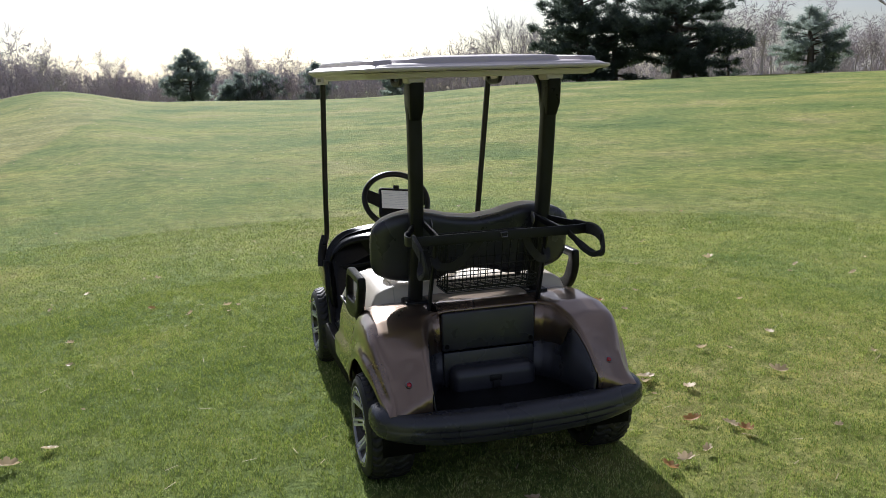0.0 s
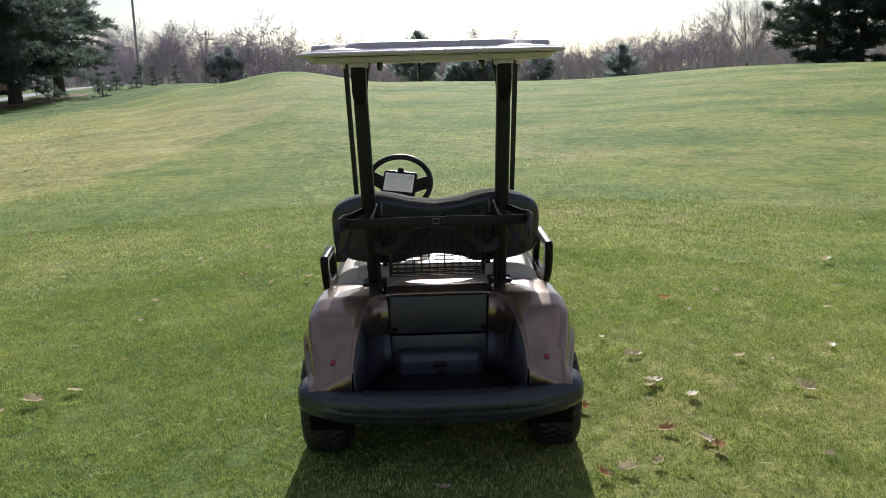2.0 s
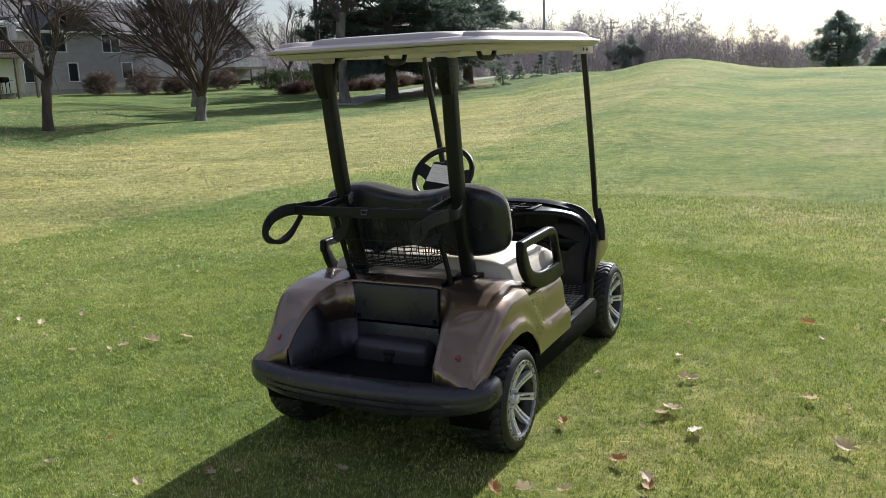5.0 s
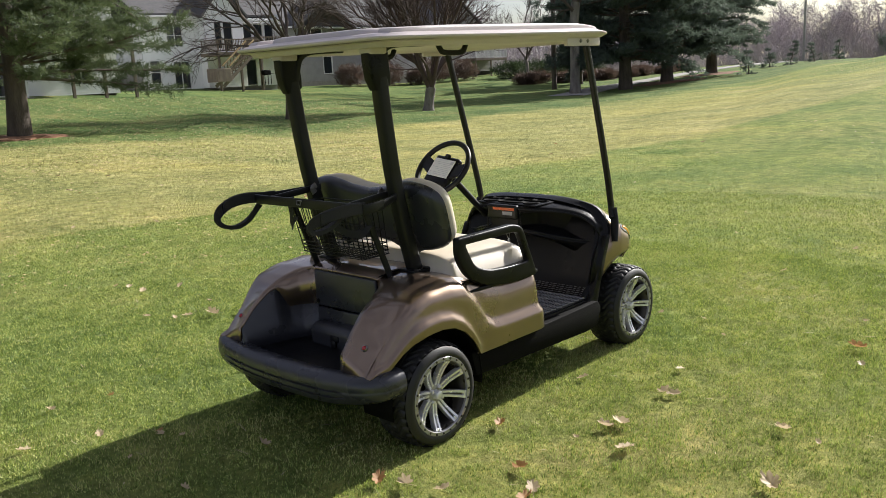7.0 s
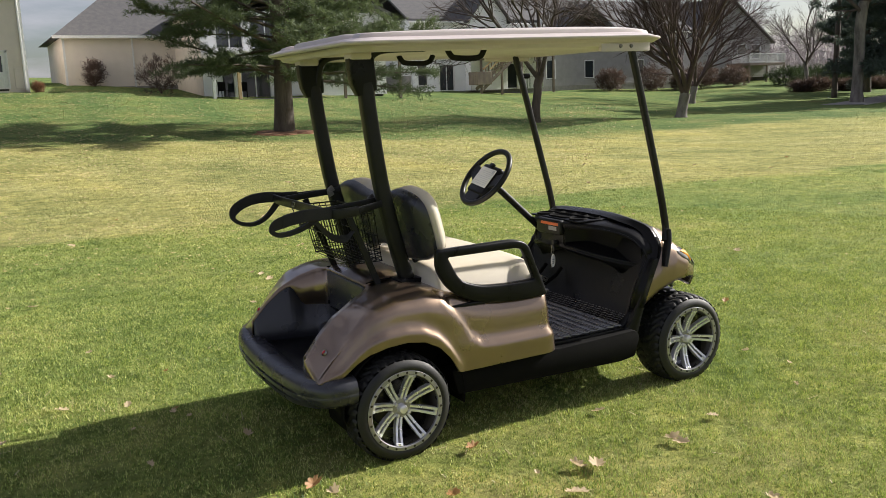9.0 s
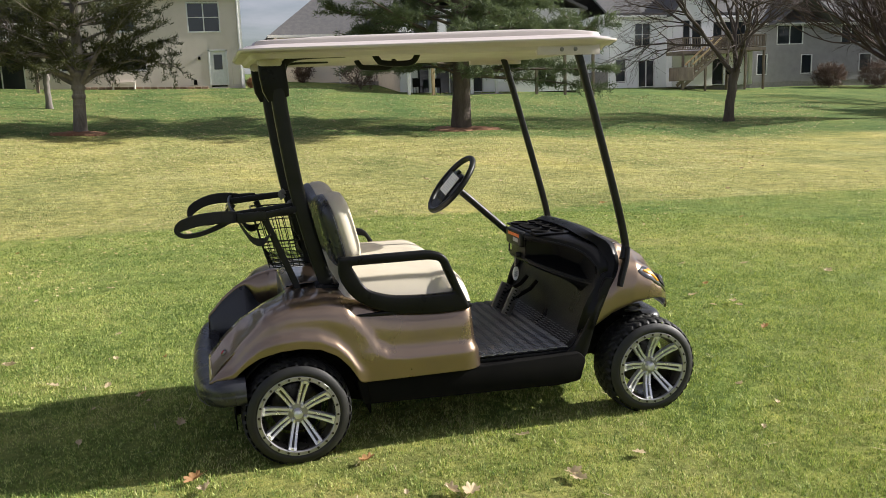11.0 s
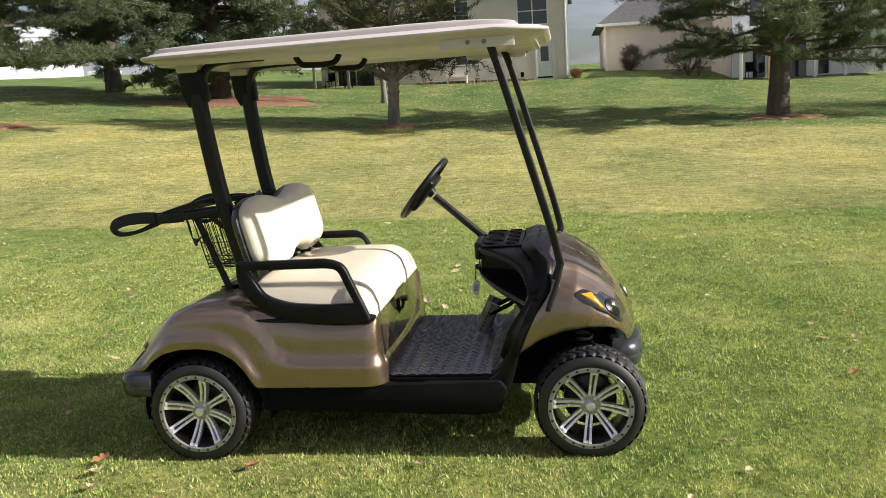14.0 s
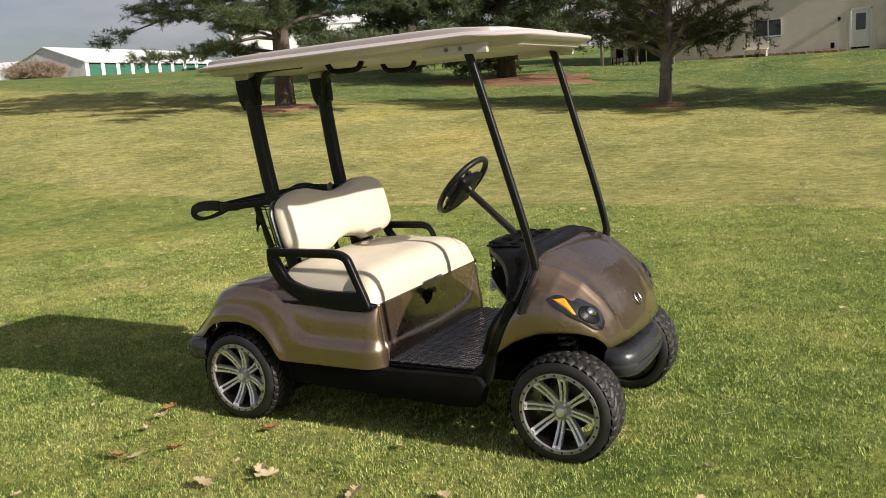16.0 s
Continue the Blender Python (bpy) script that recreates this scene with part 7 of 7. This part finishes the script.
box_ob("downspout", 12.0, 12.1, -0.52, -0.42, 0.0, 5.2, M_TRIM, hC, 0.01)
rail_deck(hC, 4.4, 8.5, -3.4, -0.95, 2.55, M_DECK, M_DECK, True, -0.1)
rail_deck(hC, 8.5, 12.0, -3.0, -0.45, 2.75, M_DECK, M_DECK, True, -0.1)
for k in range(11):
    box_ob("stair_tread", 6.9 - 0.27 * k - 0.3, 6.9 - 0.27 * k, -4.5, -3.45, 2.45 - 0.22 * k - 0.05, 2.45 - 0.22 * k, M_DECK, hC)
for y in (-4.5, -3.45):
    V, F = sweep_vf([(7.0, y, 2.4), (3.9, y, -0.05)], rrect(0.05, 0.25, 0.01, 1))
    part("stringer", bm_from(V, F), M_DECK, hC)
    V, F = sweep_vf([(7.0, y, 3.4), (4.6, y, 1.5)], rrect(0.09, 0.12, 0.01, 1))
    part("stair_rail", bm_from(V, F), M_NEWWOOD, hC)
    for k in range(9):
        px = 6.9 - 0.3 * k
        box_ob("baluster", px - 0.03, px + 0.03, y - 0.02, y + 0.02, 2.35 - 0.237 * k, 3.3 - 0.237 * k, M_DECK, hC)
box_ob("stair_landing", 3.3, 4.6, -4.7, -3.3, 0.3, 1.3, M_DECK, hC, 0.02)
gr = new("grill")
gr.matrix_world = pose(38.8, 54.2, 1.66)
tagged(gr, "dark kettle grill with side shelf on the lawn", "grill")
box_ob("grill_body", -0.35, 0.35, -0.25, 0.25, 0.75, 1.15, M_MATT, gr, 0.08)
box_ob("side_shelf", 0.36, 0.75, -0.2, 0.2, 0.85, 0.89, M_STEEL, gr, 0.01)
for sx in (-0.3, 0.3):
    for sy in (-0.2, 0.2):
        box_ob("leg", sx - 0.02, sx + 0.02, sy - 0.02, sy + 0.02, 0.0, 0.76, M_MATT, gr)

# grey house beyond, and a gabled house behind the bare trees
hD = house_at(44.6, 60.0, 1.95, 0, "grey house with shingled roof and small windows")
lap_wall(hD, 18, -0.2, 4.9, [(0.6, 1.5, 0.5, 2.1), (5.0, 6.0, 0.5, 2.0), (2.5, 5.0, 3.0, 4.5), (11, 12.2, 0.6, 2.0), (9.0, 11.0, 3.0, 4.5)], M_SIDING_G)
side_wall(hD, 0, 0, 11, -0.2, 4.9, M_SIDING_G, -1)
side_wall(hD, 18, 0, 11, -0.2, 4.9, M_SIDING_G, 1)
core(hD, 0, 18, 0, 11, -0.6, 4.9)
box_ob("foundation", -0.05, 18, 0.01, 11, -1.5, -0.2, M_FOUND, hD)
for a in ((0.6, 1.5, 0.5, 2.1), (5.0, 6.0, 0.5, 2.0), (2.5, 5.0, 3.0, 4.5), (11, 12.2, 0.6, 2.0), (9.0, 11.0, 3.0, 4.5)):
    window(hD, *a, 1 if a[1] - a[0] > 1.5 else 0)
gable_roof(hD, 0, 18, 0, 11, 4.9, 3.0)
gable_roof(hD, 1.5, 7.5, -1.2, 5, 4.7, 2.2, 0.3, "y")
box_ob("gutter", -0.4, 18.4, -0.55, -0.42, 4.55, 4.7, M_TRIM, hD, 0.02)
hE = house_at(64.0, 62.0, 2.2, 0, "grey gabled house half hidden by leafless trees")
lap_wall(hE, 13, -0.2, 3.6, [(8.0, 9.2, 1.8, 3.2), (10.2, 11.4, 1.8, 3.2)], M_SIDING_G, gable=4.4)
side_wall(hE, 0, 0, 11, -0.2, 3.6, M_SIDING_G, -1)
side_wall(hE, 13, 0, 11, -0.2, 3.6, M_SIDING_G, 1)
core(hE, 0, 13, 0, 11, -0.6, 3.6)
for a in ((8.0, 9.2, 1.8, 3.2), (10.2, 11.4, 1.8, 3.2)):
    window(hE, *a, 0)
gable_roof(hE, 0, 13, 0, 11, 3.6, 4.4, 0.4, "y")
rail_deck(hE, 7.0, 12.5, -2.5, -0.03, 1.2, M_TRIM, M_DECK, True, -0.4)

# ---- storage sheds on the hill ----
def shed(x, y, yaw, w, d, h, rise, doors, label):
    e = new("storage_building")
    e.matrix_world = pose(x, y, ground_z(x, y) - 0.2, 0, 0, yaw)
    tagged(e, label, "storage building", "storage buildings")
    lap_wall(e, w, 0, h, [(0.8 + 3.4 * k, 3.4 + 3.4 * k, 0.0, h - 0.35) for k in range(doors)], M_METAL_W, 0.4)
    side_wall(e, 0, 0, d, 0, h, M_METAL_W, -1, gable=rise)
    side_wall(e, w, 0, d, 0, h, M_METAL_W, 1, gable=rise)
    box_ob("dark_inner_box", 0.1, w - 0.1, 0.2, d - 0.1, 0, h - 0.05, M_UNLIT, e)
    for k in range(doors):
        dd = box_ob("roll_door", 0.8 + 3.4 * k, 3.4 + 3.4 * k, 0.05, 0.10, 0, h - 0.35, M_GREEN, e)
        for q in range(6):
            box_ob("door_slat", 0.82 + 3.4 * k, 3.38 + 3.4 * k, 0.035, 0.05, 0.06 + 0.4 * q, 0.09 + 0.4 * q, M_GREEN, dd)
    gable_roof(e, 0, w, 0, d, h, rise, 0.25, "x", M_METAL_W)
    return e


shed(-113.0, 91.5, 95.6, 34, 17, 2.9, 2.9, 9, "white metal storage building with green roll-up doors")
shed(-97.3, 108.2, 36.5, 28.6, 16, 6.9, 2.0, 0, "tall white ribbed metal barn beside the storage building")
shed(-155.0, 96.0, 25, 26, 12, 3.0, 1.6, 0, "low white metal shed on the hill")

# ---- poles, path, hedge, distant vehicle ----
def pole(x, y, h, r, label, material, arms=True):
    e = new("utility_pole")
    e.location = (x, y, ground_z(x, y) - 0.3)
    tagged(e, label, "utility pole", "utility poles")
    V, F = sweep_vf([(0, 0, 0), (0.05, 0, h * 0.5), (0.12, 0.02, h)], circle(r, 10), scales=[1.1, 0.95, 0.75])
    part("shaft", bm_from(V, F), material, e)
    if arms:
        for z in (h - 0.5, h - 1.3):
            box_ob("cross_arm", -0.06, 0.06, -1.2, 1.2, z, z + 0.12, material, e, 0.01)
            for y_ in (-1.1, -0.5, 0.5, 1.1):
                box_ob("insulator", -0.04, 0.04, y_ - 0.04, y_ + 0.04, z + 0.12, z + 0.28, M_FOUND, e, 0.015)
    return e


pole(57.0, 39.1, 13.0, 0.20, "brown wooden utility pole behind the fairway", M_BARK)
M_PALE = mat("pale_pole", (0.46, 0.44, 0.41), (0.36, 0.34, 0.32), scale=1, fine=20, rough=0.8)
pole(113.0, 39.0, 14.0, 0.17, "tall pale pole beyond the mound", M_PALE)
pole(128.0, 33.5, 8.5, 0.14, "pale pole in front of the far wood", M_PALE)

# gravel path that winds behind the pines
pts = smooth_path([(46.0, 30.5, 0), (55.0, 34.2, 0), (62.0, 36.4, 0), (72.0, 38.0, 0), (86.0, 39.0, 0), (104.0, 38.0, 0)], 8)
rows = []
for i, p in enumerate(pts):
    q = pts[min(i + 1, len(pts) - 1)] - pts[max(i - 1, 0)]
    s_ = Vector((-q.y, q.x, 0)).normalized()
    rows.append([])
    for o in (-1.3, -1.25, 0, 1.25, 1.3):
        x, y = p.x + s_.x * o, p.y + s_.y * o
        rows[-1].append((x, y, ground_z(x, y) + (0.05 if abs(o) < 1.28 else -0.05)))
V, F = grid_vf(rows)
tagged(mesh_ob("cart_path", V, F, M_PATH, smooth=60), "pale winding cart path behind the pines", "path", kind="structure")


def shrub(name, x, y, r, h, seed, label, material, group, n=260, blade=0.35):
    e = new(name)
    e.location = (x, y, ground_z(x, y) - 0.03)
    tagged(e, label, "shrub", group)
    w = Wood(seed)
    for k in range(9):
        a = w.rng.uniform(0, 6.28)
        w.limb((0, 0, 0), (math.cos(a) * 0.6, math.sin(a) * 0.6, 1), h * 0.8, 0.02, 0.006, 3, 3)
    w.wood_mesh("stems", M_TWIG, e)
    u = w.rng.normal(0, 1, (n, 3))
    u /= np.linalg.norm(u, axis=1)[:, None]
    rad = w.rng.uniform(0.45, 1.0, n)[:, None]
    P = u * rad * np.array([r, r, h * 0.55]) + np.array([0, 0, h * 0.5])
    P = P[P[:, 2] > 0.02]
    w.tufts(P, P / np.linalg.norm(P, axis=1)[:, None], 14, blade, blade * 0.05, 0.7)
    lv = w.leaf_arrays()
    np_mesh("foliage", lv, np.arange(len(lv)).reshape(-1, 3), material, e)
    return e


M_RUSSET = leafy("russet_leaves", (0.082, 0.058, 0.048), (0.130, 0.092, 0.074), (0.12, 0.08, 0.06))
M_TANBRUSH = leafy("tan_brush", (0.30, 0.22, 0.17), (0.42, 0.33, 0.26), (0.40, 0.30, 0.22))
M_GREENSHRUB = leafy("dark_shrub_leaves", (0.02, 0.04, 0.018), (0.05, 0.07, 0.03), (0.04, 0.06, 0.02))
for k in range(13):
    t = k / 12
    shrub("hedge_shrub", 63.0 + 27 * t, 46.5 - 2.0 * t + 0.7 * math.sin(k * 2.3), 1.25, 0.90 + 0.18 * math.sin(k * 1.7), 400 + k, "russet low hedge shrub along the path", M_RUSSET, "hedge along the path", 220, 0.42)
for k, (x, y, r, h) in enumerate(((70, 54, 2.2, 1.8), (73.5, 54, 2.2, 1.9), (77, 54.2, 2.2, 1.8), (81, 54, 2.4, 1.9), (85, 54, 2.2, 1.8))):
    shrub("evergreen_hedge", x, y, r, h, 420 + k, "dark clipped evergreen hedge shrub", M_GREENSHRUB, "dark hedge", 320, 0.4)
for k, (x, y, r, h) in enumerate(((50.5, 57.5, 1.3, 1.9), (55.0, 57.0, 1.5, 2.2), (58.5, 56.5, 1.2, 1.6), (61.5, 57.0, 1.6, 2.4), (65.5, 56.5, 1.5, 2.0))):
    shrub("bare_shrub", x, y, r, h, 430 + k, "reddish leafless shrub by the grey house", M_RUSSET, "shrubs by the houses", 240, 0.40)
for k, (x, y, r, h) in enumerate(((9.2, 50.2, 1.3, 2.3), (6.2, 55.6, 0.7, 1.7), (2.45, 50.55, 0.35, 0.6))):
    shrub("bare_shrub", x, y, r, h, 440 + k, "dry brown shrub beside a house wall", M_RUSSET if k < 2 else M_MULCH, "shrubs by the houses", 160, 0.30 if k < 2 else 0.16)
shrub("brush_pile", -118.0, 86.0, 4.6, 2.8, 450, "heap of cut tan branches before the shed", M_TANBRUSH, "", 420, 1.0)

# bench, planter and chairs against the beige house
def chair(x, y, z, yaw):
    e = new("patio_chair")
    e.matrix_world = pose(x, y, z, 0, 0, yaw)
    tagged(e, "dark metal patio chair on the terrace", "chair", "patio chairs")
    box_ob("seat", -0.25, 0.25, -0.25, 0.25, 0.42, 0.46, M_MATT, e, 0.01)
    box_ob("backrest", -0.25, 0.25, 0.22, 0.26, 0.46, 0.98, M_MATT, e, 0.01)
    for sx in (-0.23, 0.23):
        for sy in (-0.23, 0.23):
            box_ob("leg", sx - 0.018, sx + 0.018, sy - 0.018, sy + 0.018, 0, 0.43, M_MATT, e)


for x, y, yaw in ((-11.6, 48.4, 20), (-12.7, 48.2, -15), (12.4, 48.0, 10), (13.6, 48.0, -20)):
    chair(x, y, ground_z(x, y) + 0.02, yaw)
bn = new("garden_bench")
bx_, by_ = -5.0, 50.2
bn.matrix_world = pose(bx_, by_, ground_z(bx_, by_), 0, 0, 0)
tagged(bn, "small beige garden bench against the siding", "bench")
box_ob("seat", -0.7, 0.7, -0.2, 0.2, 0.38, 0.44, M_SIDING, bn, 0.01)
box_ob("backrest", -0.7, 0.7, 0.18, 0.22, 0.44, 0.95, M_SIDING, bn, 0.01)
for sx in (-0.6, 0.6):
    box_ob("leg", sx - 0.04, sx + 0.04, -0.18, 0.18, 0, 0.39, M_SIDING, bn)
# brick edging along the house
for k in range(18):
    x = -7.5 + 0.42 * k
    y = 50.45
    ob = box_ob("edging_stone", -0.19, 0.19, -0.1, 0.1, 0, 0.17, M_BRICK, None, 0.02)
    ob.location = (x, y, ground_z(x, y) - 0.03)
    ob.rotation_euler = (0, 0, 0.15 * math.sin(k * 3.1))
    tagged(ob, "reddish edging stone along the house wall", "edging stone", "edging stones")

# white pickup on the hill road
tx, ty = -79.0, 140.0
truck = new("pickup_truck")
truck.matrix_world = pose(tx, ty, ground_z(tx, ty), 0, 0, 8)
tagged(truck, "white pickup truck parked on the far hill", "pickup truck")
bm = plate_bm(fillet([(-2.7, 0.45), (2.7, 0.45), (2.75, 0.95), (1.6, 1.08), (1.0, 1.75), (-0.7, 1.78), (-0.85, 1.1), (-2.7, 1.08)], 0.12, 3), None, -0.95, 0.95, 0.06, 2)
part("body", bm, M_METAL_W, truck)
for y_ in (-0.955, 0.955):
    box_ob("window", -0.55, 0.95, y_ - 0.01, y_ + 0.01, 1.15, 1.62, M_PANE, truck)
for wx in (-1.75, 1.75):
    for wy in (-0.82, 0.82):
        V, F = revolve_vf([(0.0, -0.12), (0.28, -0.12), (0.38, -0.10), (0.40, 0), (0.38, 0.10), (0.28, 0.12), (0.0, 0.12)], 20)
        wl = part("wheel", bm_from(V, F), M_RUBBER, truck)
        wl.location = (wx, wy, 0.40)

# ---- fallen leaves ----
M_LEAF = leafy("dry_oak_leaf", (0.76, 0.62, 0.43), (0.56, 0.42, 0.26), (0.68, 0.53, 0.34))
M_LEAF_O = leafy("orange_oak_leaf", (0.54, 0.30, 0.13), (0.38, 0.20, 0.09), (0.55, 0.30, 0.12))


def leaf_mesh(seed, material):
    """A curled lobed leaf with a stalk, about 12 cm long."""
    g_ = np.random.default_rng(seed)
    n = 44
    curl, fold, twist = g_.uniform(1.5, 6.5), g_.uniform(0.15, 0.75), g_.uniform(-6, 6)
    V, F = [], []
    for ring in (0.0, 0.5, 1.0):
        for k in range(n):
            a = 2 * math.pi * k / n
            lobe = 0.60 + 0.40 * abs(math.cos(3.5 * a + 0.25 * math.sin(a))) ** 0.7
            rx = 0.058 * math.cos(a) * (lobe if ring == 1 else 0.8) * ring
            ry = 0.038 * math.sin(a) * (lobe if ring == 1 else 0.8) * ring
            V.append((rx, ry, 0.010 + fold * abs(ry) + curl * rx * rx + twist * rx * ry + (g_.uniform(-0.004, 0.006) if ring == 1 else 0)))
    for i in range(2):
        for k in range(n):
            F.append((i * n + k, (i + 1) * n + k, (i + 1) * n + (k + 1) % n, i * n + (k + 1) % n))
    o = len(V)
    V += [(-0.03, -0.0015, 0.012), (-0.03, 0.0015, 0.012), (-0.095, 0.001, 0.020), (-0.095, -0.001, 0.020)]
    F.append((o, o + 1, o + 2, o + 3))
    me = bpy.data.meshes.new("fallen_leaf")
    me.from_pydata(V, [], F)
    me.materials.append(material)
    me.polygons.foreach_set("use_smooth", [True] * len(me.polygons))
    return me


LEAVES = [leaf_mesh(s, M_LEAF if s < 5 else M_LEAF_O) for s in range(1, 7)]


def drop_leaf(x, y, yaw, size, k, tilt=12):
    o = new("fallen_leaf", LEAVES[k % 6])
    tan = k % 6 < 4
    o.matrix_world = pose(x, y, ground_z(x, y) + 0.014, tilt * math.sin(yaw), tilt * math.cos(yaw * 1.3), yaw) @ Matrix.Diagonal((size, size, size * 1.1, 1))
    tagged(o, "curled tan oak leaf lying on the grass" if tan else "orange-brown oak leaf lying on the grass", "leaf", "fallen leaves")


SPOTS = [(3.24, -3.3, 1.5, 0), (0.57, -1.14, 1.3, 1), (0.50, -1.10, 0.9, 0), (0.35, -1.29, 1.2, 2), (0.40, -1.89, 1.3, 3), (0.55, 2.16, 1.3, 0), (0.42, 2.28, 0.9, 1), (-0.16, -1.19, 1.0, 2), (2.2, -1.64, 1.2, 4),
         (1.02, -1.11, 0.9, 3), (-0.48, -0.66, 1.0, 4), (0.92, -1.73, 0.9, 0), (0.96, -0.68, 0.8, 1), (0.24, -0.71, 0.9, 4), (3.23, 1.07, 0.9, 0), (-0.38, -0.92, 0.8, 3), (-0.25, -1.22, 1.0, 4), (-0.05, -1.05, 1.1, 5), (1.02, -1.16, 0.9, 1)]
for i, (x, y, s_, k) in enumerate(SPOTS):
    drop_leaf(x, y, 57.0 * i, s_ * 0.74, k)
g = np.random.default_rng(77)
for i in range(230):
    r, a = g.uniform(1.6, 15) if i < 170 else g.uniform(0.9, 5), g.uniform(0, 2 * math.pi)
    x, y = 0.6 + r * math.cos(a), r * math.sin(a)
    if -0.5 < x < 2.1 and -0.7 < y < 0.7:
        continue
    drop_leaf(x, y, g.uniform(0, 360), g.uniform(0.25, 0.78), int(g.integers(0, 6)) if g.random() < 0.3 else int(g.integers(0, 4)), 16)

# leaf litter further out: small pale flecks, thicker toward the houses
M_FLECK = mat("yellow_leaf_fleck", (0.70, 0.57, 0.30), (0.46, 0.31, 0.15), scale=3, rough=0.75, island=0.8)
n = 52000
a = np.radians(np.where(g.random(n) < 0.95, g.uniform(48, 160, n), g.uniform(-70, 48, n)))
r = np.where(g.random(n) < 0.84, g.uniform(14, 52, n), g.uniform(4, 20, n))
x, y = 0.6 + r * np.cos(a), r * np.sin(a)
z = np.array([ground_z(p, q) for p, q in zip(x, y)]) + 0.024
s_ = g.uniform(0.012, 0.042, n) * (0.40 + r / 42)
t = g.uniform(0, 2 * np.pi, n)
q = np.empty((n, 4, 3))
for k, (dx, dy, dz) in enumerate(((-1, 0, 0.05), (0, -0.6, 0.26), (1, 0, 0.42), (0, 0.6, 0.0))):
    q[:, k] = np.stack([x + s_ * (dx * np.cos(t) - dy * np.sin(t)), y + s_ * (dx * np.sin(t) + dy * np.cos(t)), z + s_ * dz], 1)
tri = np.concatenate([np.arange(n)[:, None] * 4 + np.array([0, 1, 2]), np.arange(n)[:, None] * 4 + np.array([0, 2, 3])])
tagged(np_mesh("leaf_litter", q.reshape(-1, 3), tri, M_FLECK), "small yellow leaves scattered over the lawn", "leaf litter", kind="stuff")
